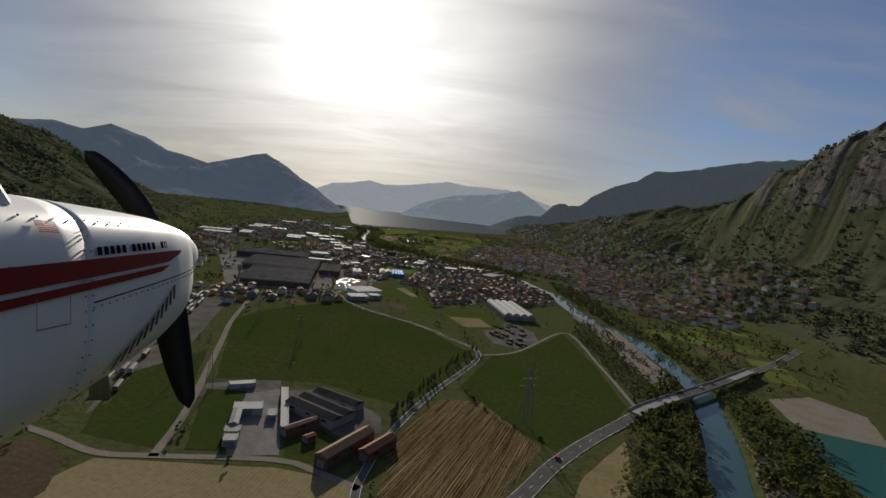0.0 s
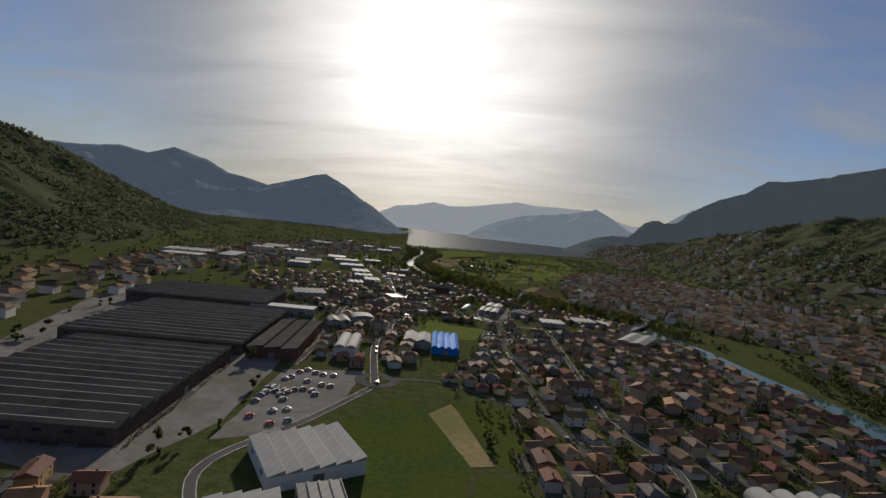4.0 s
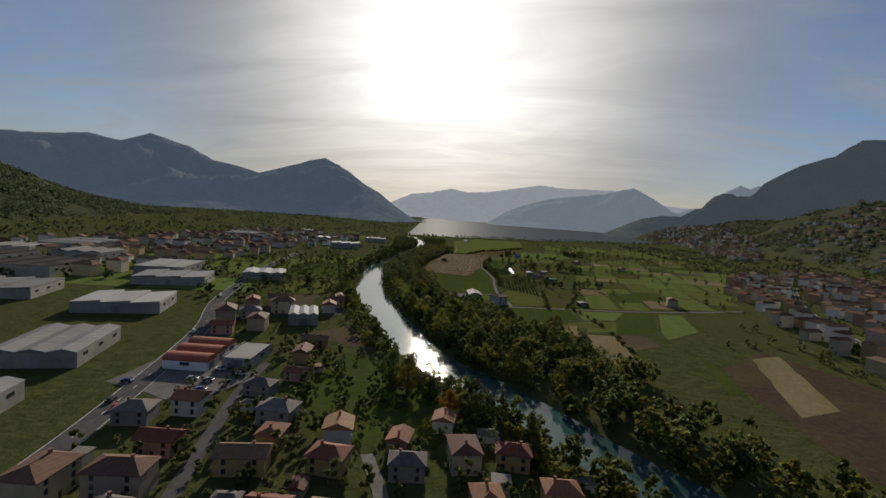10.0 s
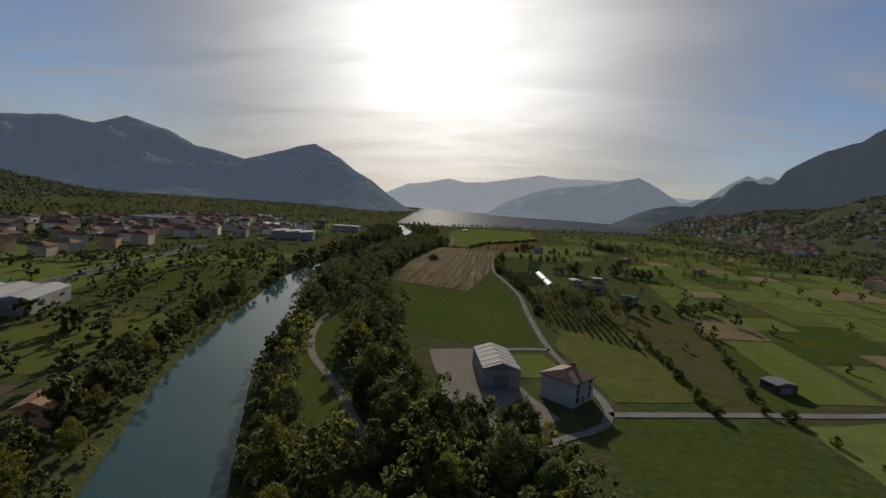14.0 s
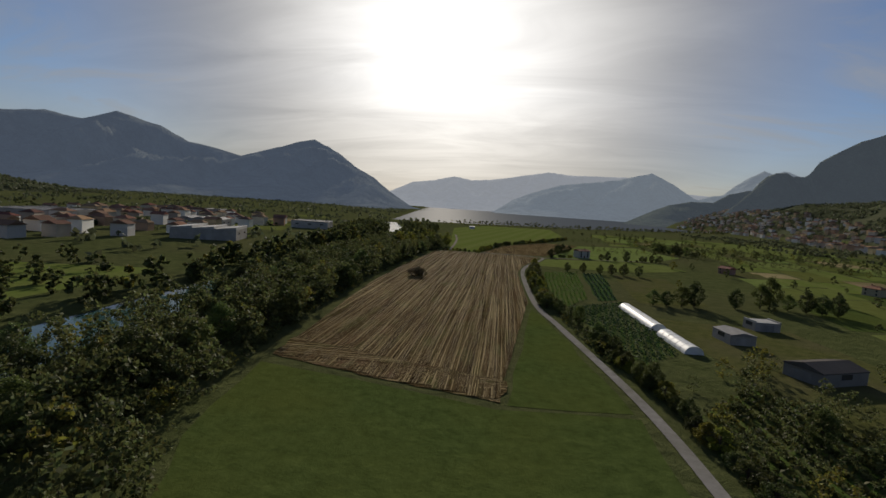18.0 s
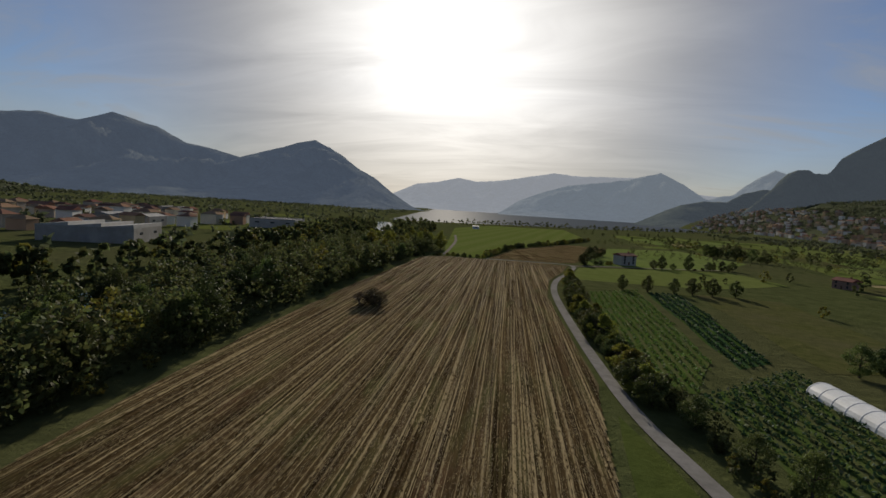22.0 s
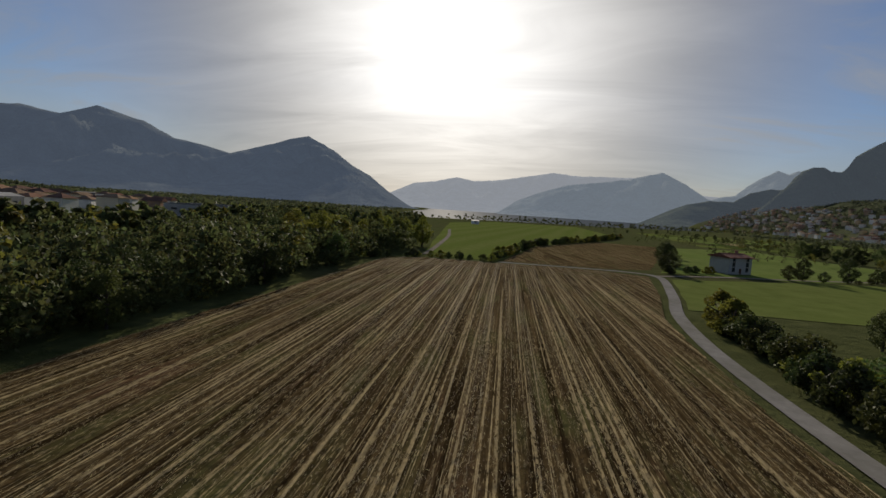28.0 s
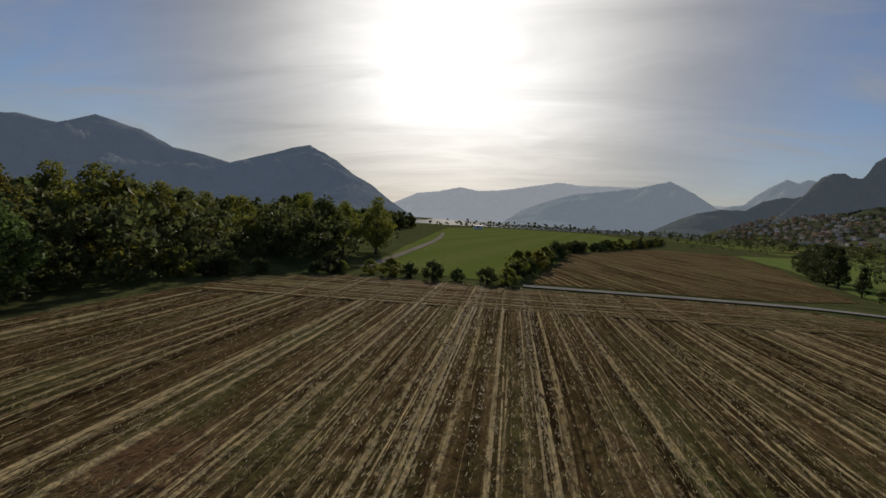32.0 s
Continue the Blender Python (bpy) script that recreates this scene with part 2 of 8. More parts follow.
def stubble_mat(name, angle):
    """Harvested rows: soil drawn out in streaks along the rows, pale straw lines, chaff and some green."""
    m = bpy.data.materials.new(name)
    m.use_nodes = True
    n, l = m.node_tree.nodes, m.node_tree.links
    b = n["Principled BSDF"]
    b.inputs["Roughness"].default_value, b.inputs["Specular IOR Level"].default_value = 1.0, 0.0
    g = n.new("ShaderNodeNewGeometry")

    def streak(across, along, lo, hi, detail=3.0):
        mp, no, mr = n.new("ShaderNodeMapping"), n.new("ShaderNodeTexNoise"), n.new("ShaderNodeMapRange")
        mp.vector_type = "TEXTURE"
        mp.inputs["Rotation"].default_value = (0, 0, radians(angle))
        mp.inputs["Scale"].default_value = (S / across, S / along, S)
        no.inputs["Scale"].default_value, no.inputs["Detail"].default_value, no.inputs["Roughness"].default_value = 1.0, detail, 0.6
        l.new(g.outputs["Position"], mp.inputs[0])
        l.new(mp.outputs[0], no.inputs["Vector"])
        mr.inputs[1].default_value, mr.inputs[2].default_value = lo, hi
        l.new(no.outputs["Fac"], mr.inputs[0])
        return mr.outputs[0]

    def over(fac, colour, base):
        mx = n.new("ShaderNodeMix")
        mx.data_type = "RGBA"
        l.new(fac, mx.inputs[0])
        if isinstance(base, tuple):
            mx.inputs[6].default_value = (*base, 1)
        else:
            l.new(base, mx.inputs[6])
        mx.inputs[7].default_value = (*colour, 1)
        return mx.outputs[2]

    def times(a, b_):
        mu = n.new("ShaderNodeMath")
        mu.operation = "MULTIPLY"
        l.new(a, mu.inputs[0])
        l.new(b_, mu.inputs[1])
        return mu.outputs[0]

    def rows(period, lo, hi):
        """Even rows that wander a little."""
        mp, sep, no, add, mu, sn, mr = (n.new("ShaderNode" + k) for k in ("Mapping", "SeparateXYZ", "TexNoise", "Math", "Math", "Math", "MapRange"))
        mp.vector_type = "TEXTURE"
        mp.inputs["Rotation"].default_value = (0, 0, radians(angle))
        mp.inputs["Scale"].default_value = (S, S * 12, S)
        l.new(g.outputs["Position"], mp.inputs[0])
        l.new(mp.outputs[0], sep.inputs[0])
        no.inputs["Scale"].default_value, no.inputs["Detail"].default_value = 0.12, 2.0
        l.new(mp.outputs[0], no.inputs["Vector"])
        add.operation, mu.operation, sn.operation = "MULTIPLY_ADD", "MULTIPLY", "SINE"
        l.new(no.outputs["Fac"], add.inputs[0])
        add.inputs[1].default_value = 3.0
        l.new(sep.outputs[0], add.inputs[2])
        l.new(add.outputs[0], mu.inputs[0])
        mu.inputs[1].default_value = 2 * math.pi / period
        l.new(mu.outputs[0], sn.inputs[0])
        l.new(sn.outputs[0], mr.inputs[0])
        mr.inputs[1].default_value, mr.inputs[2].default_value = lo, hi
        return mr.outputs[0]
    straw = (0.27, 0.212, 0.112)
    col = over(streak(2.4, 0.05, 0.35, 0.65), (0.094, 0.065, 0.030), (0.034, 0.023, 0.0105))
    col = over(streak(0.22, 0.06, 0.50, 0.70), (0.072, 0.069, 0.026), col)
    col = over(streak(0.10, 0.04, 0.60, 0.74), (0.096, 0.056, 0.032), col)
    col = over(streak(1.1, 0.02, 0.52, 0.62, 4.0), (0.024, 0.016, 0.0076), col)
    col = over(times(streak(7.0, 0.7, 0.57, 0.64), streak(0.3, 0.05, 0.32, 0.6)), (0.25, 0.195, 0.102), col)
    col = over(times(times(rows(1.5, 0.78, 0.93), streak(0.6, 0.02, 0.46, 0.56)), streak(5.0, 1.1, 0.38, 0.50)), straw, col)
    col = over(times(times(rows(0.75, 0.88, 0.98), streak(0.35, 0.03, 0.47, 0.57)), streak(6.0, 1.0, 0.42, 0.54)), straw, col)
    col = over(times(streak(3.2, 0.008, 0.590, 0.612, 2.0), streak(4.0, 0.8, 0.36, 0.50)), (0.31, 0.245, 0.132), col)
    l.new(col, b.inputs["Base Color"])
    bp = n.new("ShaderNodeBump")
    bp.inputs["Strength"].default_value, bp.inputs["Distance"].default_value = 1.0, 0.18 * S
    l.new(streak(2.0, 0.8, 0.2, 0.8, 6.0), bp.inputs["Height"])
    l.new(bp.outputs[0], b.inputs["Normal"])
    return m


def water_mat(name, colour, rough, ripple, tall):
    m = bpy.data.materials.new(name)
    m.use_nodes = True
    n, l = m.node_tree.nodes, m.node_tree.links
    b = n["Principled BSDF"]
    b.inputs["Base Color"].default_value, b.inputs["Roughness"].default_value = (*colour, 1), rough
    b.inputs["IOR"].default_value = 1.33
    g, no, bp = n.new("ShaderNodeNewGeometry"), n.new("ShaderNodeTexNoise"), n.new("ShaderNodeBump")
    no.inputs["Scale"].default_value, no.inputs["Detail"].default_value = ripple / S, 4
    bp.inputs["Distance"].default_value = tall * S
    bp.inputs["Strength"].default_value = 0.6
    l.new(g.outputs["Position"], no.inputs["Vector"])
    l.new(no.outputs["Fac"], bp.inputs["Height"])
    l.new(bp.outputs[0], b.inputs["Normal"])
    return m


M_RIVER = water_mat("river_water", (0.035, 0.075, 0.07), 0.08, 0.25, 0.10)
M_LAKE = water_mat("lake_water", (0.075, 0.09, 0.105), 0.5, 0.05, 0.5)
lake_n, lake_l = M_LAKE.node_tree.nodes, M_LAKE.node_tree.links
lake_n["Principled BSDF"].inputs["Specular IOR Level"].default_value = 0.0
lake_gloss, lake_mix = lake_n.new("ShaderNodeBsdfGlossy"), lake_n.new("ShaderNodeMixShader")
lake_gloss.inputs["Roughness"].default_value, lake_mix.inputs[0].default_value = 0.5, 0.016
lake_l.new(lake_n["Principled BSDF"].outputs[0], lake_mix.inputs[1])
lake_l.new(lake_gloss.outputs[0], lake_mix.inputs[2])
lake_l.new(lake_mix.outputs[0], lake_n["Material Output"].inputs[0])
M_POND = water_mat("quarry_pond_water", (0.025, 0.10, 0.10), 0.12, 0.2, 0.05)


def ridge_mat(name, colour, haze_glow, amount):
    """A far mountain side; emission paints in the haze of kilometres of bright air."""
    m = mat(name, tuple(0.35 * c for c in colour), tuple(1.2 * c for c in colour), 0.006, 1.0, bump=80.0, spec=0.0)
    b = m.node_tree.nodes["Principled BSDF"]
    b.inputs["Emission Color"].default_value, b.inputs["Emission Strength"].default_value = (*haze_glow, 1), amount
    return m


# the last two values are the painted haze, strongest on the farthest range
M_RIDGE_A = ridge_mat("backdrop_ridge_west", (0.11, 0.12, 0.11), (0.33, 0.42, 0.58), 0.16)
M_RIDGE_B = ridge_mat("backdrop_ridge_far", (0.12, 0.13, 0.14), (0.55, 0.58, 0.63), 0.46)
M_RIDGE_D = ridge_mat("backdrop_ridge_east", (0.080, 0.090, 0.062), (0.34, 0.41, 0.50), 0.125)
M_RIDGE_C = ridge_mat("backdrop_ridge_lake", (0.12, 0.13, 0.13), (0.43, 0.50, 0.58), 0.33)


# ---- mesh helpers ----
def mesh_np(name, verts, faces, material):
    """A mesh from numpy arrays of points, in metres of the valley, and of faces with equal corners."""
    me = bpy.data.meshes.new(name)
    n, k = faces.shape
    me.vertices.add(len(verts))
    me.vertices.foreach_set("co", np.ascontiguousarray(verts * S, dtype=np.float32).ravel())
    me.loops.add(n * k)
    me.loops.foreach_set("vertex_index", np.ascontiguousarray(faces, dtype=np.int32).ravel())
    me.polygons.add(n)
    me.polygons.foreach_set("loop_start", np.arange(0, n * k, k, dtype=np.int32))
    me.polygons.foreach_set("loop_total", np.full(n, k, dtype=np.int32))
    me.materials.append(material)
    me.update(calc_edges=True)
    return me


def mesh_from(name, verts, faces, material, smooth=False):
    """A mesh from points in metres of the valley."""
    me = bpy.data.meshes.new(name)
    me.from_pydata([(x * S, y * S, z * S) for x, y, z in verts], [], faces)
    me.materials.append(material)
    if smooth:
        me.polygons.foreach_set("use_smooth", [True] * len(me.polygons))
    me.update()
    return me


def seg_dist(x, y, line):
    """Distance from points to a polyline (numpy)."""
    best = np.full(np.shape(x), 1e9)
    for (ax, ay), (bx, by) in zip(line, line[1:]):
        dx, dy = bx - ax, by - ay
        k = np.clip(((x - ax) * dx + (y - ay) * dy) / (dx * dx + dy * dy), 0, 1)
        best = np.minimum(best, np.hypot(x - ax - k * dx, y - ay - k * dy))
    return best


def smooth_line(pts, step=8.0):
    """Catmull-Rom through pts, about one point every step metres."""
    p = [Vector((*q, 0)) for q in pts]
    p = [2 * p[0] - p[1]] + p + [2 * p[-1] - p[-2]]
    out = []
    for a, b, c, d in zip(p, p[1:], p[2:], p[3:]):
        k = max(2, int((c - b).length / step))
        for i in range(k):
            t = i / k
            v = 0.5 * ((2 * b) + (c - a) * t + (2 * a - 5 * b + 4 * c - d) * t * t + (3 * b - a - 3 * c + d) * t ** 3)
            out.append((v.x, v.y))
    out.append((p[-2].x, p[-2].y))
    return out


def ribbon(line, half, z, skew=0.0):
    """Verts and faces of a flat band along a line; half may be a function of the run from 0 to 1."""
    verts, faces, n = [], [], len(line)
    for i, (x, y) in enumerate(line):
        a, b = line[max(i - 1, 0)], line[min(i + 1, n - 1)]
        d = Vector((b[0] - a[0], b[1] - a[1])).normalized()
        h = half(i / (n - 1)) if callable(half) else half
        zz = z(i / (n - 1)) if callable(z) else z
        verts += [(x - d.y * (-h + skew), y + d.x * (-h + skew), zz), (x - d.y * (h + skew), y + d.x * (h + skew), zz)]
        if i:
            k = 2 * i
            faces.append((k - 1, k - 2, k, k + 1))
    return verts, faces


def structure(name, verts, faces, material, smooth=False, label="", category=""):
    return tagged(new(name, mesh_from(name, verts, faces, material, smooth)), label, category, kind="structure")


# ---- the ground ----
RIVER = smooth_line([(120, 100), (150, 190), (172, 250), (202, 311), (240, 410), (249, 479), (250, 575), (226, 666), (219, 740), (218, 800), (222, 872), (199, 945), (178, 1050),
                     (143, 1125), (90, 1168), (36, 1200), (-7, 1230), (-43, 1282), (-73, 1312), (-105, 1350), (-142, 1385), (-166, 1424), (-186, 1466), (-207, 1504), (-228, 1548),
                     (-247, 1610), (-275, 1700), (-285, 1800), (-300, 1950), (-320, 2150), (-380, 2350), (-440, 2520)], 12)


def river_half(k):
    return 7.0 + 4.5 * min(1.0, max(0.0, (k - 0.5) * 4))


LAKE_Z, WATER_Z = -8.0, -1.6


def fbm(x, y, scale, octaves=4):
    """Cheap smooth noise for numpy arrays, about -1 to 1."""
    out, amp, rng = np.zeros(np.shape(x)), 0.5, np.random.RandomState(7)
    for o in range(octaves):
        f = 2 ** o / scale
        for k in range(3):
            a, ph, ph2 = rng.rand() * 6.28, rng.rand() * 6.28, rng.rand() * 6.28
            u = (x * math.cos(a) + y * math.sin(a)) * f * 6.28
            v = (-x * math.sin(a) + y * math.cos(a)) * f * 6.28
            out = out + amp / 3 * 1.6 * np.sin(u + ph + 1.3 * np.sin(v * 0.7 + ph2))
        amp *= 0.55
    return out


def ramp(v, lo, hi):
    k = np.clip((v - lo) / (hi - lo), 0, 1)
    return k * k * (3 - 2 * k)


def ground_z(x, y):
    """Height of the land, in metres above the valley floor."""
    x, y = np.asarray(x, float), np.asarray(y, float)
    z = np.zeros(np.broadcast(x, y).shape)
    near = (np.abs(x) < 520) & (y < 2700)
    d = np.where(near, seg_dist(x, y, RIVER[::3]), 1e3)
    z = z - 3.2 * (1 - ramp(d, 5, 18))
    # the cliffed spur on the right, the long slope behind it, and the slope on the left
    rough = fbm(x, y, 420, 5)
    crest = np.interp(y, [0, 980, 1240, 1480, 1720, 1950], [430, 400, 320, 235, 110, 0])
    k = np.clip((x - 500) / 345, 0, 2.2)
    spur = crest * np.where(k < 1, 0.42 * k + 0.58 * ramp(k, 0.62, 0.92), 1 + 0.10 * (k - 1))
    spur = spur + 0.05 * spur * ramp(k, 0.55, 0.8) * fbm(x * 0.4, y, 90, 3)
    base = np.interp(y, [900, 1700, 2500, 3300, 4300], [640, 500, 560, 600, 580])
    top = np.interp(y, [700, 1500, 2600, 3050, 3350, 4300, 4700], [240, 260, 275, 235, 125, 100, 0])
    lift = 0.52 * np.maximum(0, x - base)
    slope = np.where(lift < 0.8 * top, lift, np.minimum(0.8 * top + 0.4 * (lift - 0.8 * top), 1.25 * top)) * ramp(y, 200, 1300)
    right = np.maximum(spur, slope)
    lx = np.interp(y, [1000, 1300, 1760, 2000, 2470], [-1150, -1210, -1410, -1510, -1710])
    lh = np.interp(y, [600, 1300, 1760, 2000, 2470, 2900], [215, 222, 222, 195, 95, 0])
    k3 = np.clip((lx + 480 - x) / 480, 0, 3)
    left = lh * np.where(k3 < 1, k3 ** 1.3, 1 + 0.45 * (k3 - 1))
    hill = np.maximum(right, left)
    z = z + hill * (1 + 0.10 * rough) + 6 * ramp(hill, 10, 120) * fbm(x + 900, y, 110, 4)
    # the lake's bed
    shore = np.interp(x, [-700, -400, -300, -50, 200, 420, 780, 1200], [2600, 2620, 2700, 2900, 3200, 3500, 4150, 4800]) + 30 * fbm(x, y * 0, 500, 3)
    side = -470 - 0.21 * (y - 2485)
    wet = ramp(y - shore, -10, 60) * ramp(x - side, -10, 50) * (1 - ramp(hill, 1, 25))
    return z - 20 * wet


def axis(parts):
    out = []
    for lo, hi, step in parts:
        out += list(np.arange(lo, hi, step))
    return np.array(out + [parts[-1][1]])


gx = axis([(-14000, -3000, 1000), (-3000, -1800, 100), (-1800, -520, 32), (-520, -320, 8), (-320, 280, 4.5), (280, 520, 8), (520, 1000, 16), (1000, 1800, 50), (1800, 3000, 150), (3000, 14000, 1000)])
gy = axis([(-6000, -500, 500), (-500, 100, 50), (100, 2000, 4.8), (2000, 2900, 18), (2900, 4800, 60), (4800, 14000, 800)])
GX, GY = np.meshgrid(gx, gy)
GZ = ground_z(GX, GY)
nx, ny = len(gx), len(gy)
idx = np.arange(nx * ny).reshape(ny, nx)
quads = np.stack([idx[:-1, :-1], idx[:-1, 1:], idx[1:, 1:], idx[1:, :-1]], -1).reshape(-1, 4)
ground = structure("ground", np.stack([GX, GY, GZ], -1).reshape(-1, 3).tolist(), quads.tolist(), M_GROUND, True, "green valley floor between wooded mountain slopes", "ground")
ground.data.materials.append(M_HILL)
ground.data.materials.append(M_ROCK)
fz = GZ[:-1, :-1]
steep = np.hypot(np.diff(GZ, axis=1)[:-1] / np.diff(GX, axis=1)[:-1], np.diff(GZ, axis=0)[:, :-1] / np.diff(GY, axis=0)[:, :-1])
which = np.where(fz > 9, 1, 0)
cliff = (GX[:-1, :-1] > 640) & (GY[:-1, :-1] < 1500) & (fz > 215) & (steep > 0.95) & (fbm(GX[:-1, :-1] * 0.6 + 300, GY[:-1, :-1], 180, 3) > -0.35)
which = np.where(cliff, 2, which)
ground.data.polygons.foreach_set("material_index", which.reshape(-1).astype(np.int32))

v, f = ribbon(RIVER, lambda k: river_half(k) + 4, WATER_Z)
structure("river", v, f, M_RIVER, False, "slow green river winding down to the lake", "river")
structure("lake", [(-3000, 2300, LAKE_Z), (6000, 2300, LAKE_Z), (6000, 14000, LAKE_Z), (-3000, 14000, LAKE_Z)], [(0, 1, 2, 3)], M_LAKE, False, "wide hazy lake below the mountains", "lake")


def ridge(name, crest, depth, material, label, rough, seed):
    """A mountain range from its crest line (x, y, height) down to the lake in front, depth metres nearer."""
    line = []
    for a, b in zip(crest, crest[1:]):
        k = max(2, int(math.dist(a, b) / 55))
        line += [tuple(a[j] + (b[j] - a[j]) * i / k for j in range(3)) for i in range(k)]
    line.append(crest[-1])
    xs, ys, hs = (np.array(c) for c in zip(*line))
    rows, verts, m = 26, [], len(line)
    for r in range(-6, rows):
        k = r / (rows - 1)
        if r < 0:
            px, py, pz = xs * (1 - k * 0.25), ys - k * 0.25 * depth * 4, hs * (1 + k * 2.5)
        else:
            gap = np.hypot(xs, ys)
            px, py = xs - xs / gap * depth * k, ys - ys / gap * depth * k
            fold = fbm(px + seed * 1000, py * 0.5, 620, 5)
            w = math.sin(math.pi * min(1, k * 1.15)) * (1.0 if k < 0.87 else 0.0)
            pz = hs * np.minimum((1 - k) ** 1.15 * (1 + rough * fold * w), 1 - 0.6 * k) + hs * 0.012 * (1 - k) * fbm(px + seed * 77, py * 3, 160, 3)
            pz = pz + (LAKE_Z - 10) * k
        verts += list(zip(px, py, pz))
    R = rows + 6
    faces = [(r * m + i, (r + 1) * m + i, (r + 1) * m + i + 1, r * m + i + 1) for r in range(R - 1) for i in range(m - 1)]
    return structure(name, verts, faces, material, True, label, "mountain")


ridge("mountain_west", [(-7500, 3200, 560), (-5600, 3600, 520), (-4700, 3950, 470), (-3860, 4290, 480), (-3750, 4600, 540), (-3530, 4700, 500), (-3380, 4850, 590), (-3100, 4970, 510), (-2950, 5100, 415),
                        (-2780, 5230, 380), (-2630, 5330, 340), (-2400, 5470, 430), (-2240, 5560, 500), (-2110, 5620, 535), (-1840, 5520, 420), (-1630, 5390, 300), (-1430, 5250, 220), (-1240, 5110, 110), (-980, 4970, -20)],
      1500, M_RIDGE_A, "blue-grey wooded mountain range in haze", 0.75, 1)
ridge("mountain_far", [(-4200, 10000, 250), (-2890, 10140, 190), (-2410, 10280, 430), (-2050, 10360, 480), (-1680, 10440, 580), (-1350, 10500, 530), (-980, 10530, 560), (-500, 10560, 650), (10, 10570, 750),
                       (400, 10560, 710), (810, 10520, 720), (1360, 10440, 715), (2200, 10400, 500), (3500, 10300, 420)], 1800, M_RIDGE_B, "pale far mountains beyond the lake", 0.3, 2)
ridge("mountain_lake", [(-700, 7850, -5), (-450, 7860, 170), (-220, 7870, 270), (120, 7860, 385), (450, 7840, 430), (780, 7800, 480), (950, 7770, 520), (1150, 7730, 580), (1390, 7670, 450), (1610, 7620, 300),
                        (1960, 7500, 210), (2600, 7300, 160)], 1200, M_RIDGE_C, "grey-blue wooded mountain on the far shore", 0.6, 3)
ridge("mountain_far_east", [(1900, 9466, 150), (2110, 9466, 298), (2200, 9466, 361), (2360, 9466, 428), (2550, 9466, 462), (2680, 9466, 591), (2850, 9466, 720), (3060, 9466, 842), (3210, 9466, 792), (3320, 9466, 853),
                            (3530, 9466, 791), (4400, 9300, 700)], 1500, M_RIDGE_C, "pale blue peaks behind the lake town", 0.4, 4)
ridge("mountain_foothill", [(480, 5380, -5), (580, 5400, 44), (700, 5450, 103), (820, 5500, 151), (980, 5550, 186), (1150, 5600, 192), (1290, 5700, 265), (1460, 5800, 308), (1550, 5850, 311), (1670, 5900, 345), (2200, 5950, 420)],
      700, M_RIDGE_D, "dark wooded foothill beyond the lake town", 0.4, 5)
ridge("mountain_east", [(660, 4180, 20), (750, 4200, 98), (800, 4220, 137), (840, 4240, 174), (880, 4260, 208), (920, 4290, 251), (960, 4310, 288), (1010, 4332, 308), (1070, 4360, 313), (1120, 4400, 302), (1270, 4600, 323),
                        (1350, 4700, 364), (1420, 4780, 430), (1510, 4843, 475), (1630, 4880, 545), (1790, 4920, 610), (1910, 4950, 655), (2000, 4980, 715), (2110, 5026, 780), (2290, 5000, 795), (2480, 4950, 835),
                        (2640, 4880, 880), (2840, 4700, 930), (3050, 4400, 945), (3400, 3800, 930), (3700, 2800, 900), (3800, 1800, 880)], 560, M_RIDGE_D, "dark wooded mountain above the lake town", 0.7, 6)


# ---- fields, roads and yards ----
LAYER = [0.05]


def patch(name, pts, material, label, category="field"):
    """A flat piece of land with its own use."""
    LAYER[0] += 0.013
    z = 0.03 + (LAYER[0] - 0.03) % 0.10
    return structure(name, [(x, y, z) for x, y in pts], [tuple(range(len(pts)))], material, False, label, category)


def wobble(pts, amount, seed, step=9.0):
    """The same outline with soft, uneven edges."""
    rng, out = random.Random(seed), []
    for a, b in zip(pts, pts[1:] + pts[:1]):
        k = max(1, int(math.dist(a, b) / step))
        for i in range(k):
            out.append((a[0] + (b[0] - a[0]) * i / k + rng.uniform(-amount, amount), a[1] + (b[1] - a[1]) * i / k + rng.uniform(-amount, amount)))
    return out


def striped(base, name, angle, per, colour, amount):
    m = dict(green=((0.065, 0.115, 0.014), (0.105, 0.175, 0.026)), brown=((0.085, 0.062, 0.042), (0.15, 0.115, 0.08)), tan=((0.15, 0.12, 0.065), (0.27, 0.22, 0.12)), crop=((0.030, 0.056, 0.012), (0.062, 0.100, 0.022)))[base]
    return mat(name, m[0], m[1], 0.3, 0.95, bump=0.2, big=((0.11, 0.12, 0.04), 0.03, 0.35), stripe=(angle, per, colour, amount))


M_PLOUGH = stubble_mat("ploughed_rows", -22)
M_STRAW = striped("tan", "straw_rows", 10, 0.45, (0.25, 0.20, 0.115), 0.5)
M_STUBBLE_B = stubble_mat("stubble_small", 14)
M_CROPS = striped("crop", "planted_rows", 8, 0.4, (0.10, 0.085, 0.05), 0.45)
M_DARKCROP = striped("crop", "dark_leafy_rows", 8, 0.5, (0.02, 0.05, 0.03), 0.6)
M_MOWN = mat("mown_grass", (0.092, 0.112, 0.030), (0.140, 0.160, 0.050), 0.3, 0.9, bump=0.1, stripe=(6, 0.05, (0.082, 0.118, 0.022), 0.5))
M_BALLAST = mat("rail_ballast", (0.085, 0.078, 0.07), (0.17, 0.16, 0.145), 0.5, 0.95, bump=0.1, big=((0.06, 0.062, 0.045), 0.05, 0.6))
M_LOT = mat("worn_asphalt_lot", (0.060, 0.057, 0.053), (0.120, 0.113, 0.105), 0.2, 0.9, big=((0.19, 0.18, 0.165), 0.06, 0.45), vary=0.2)
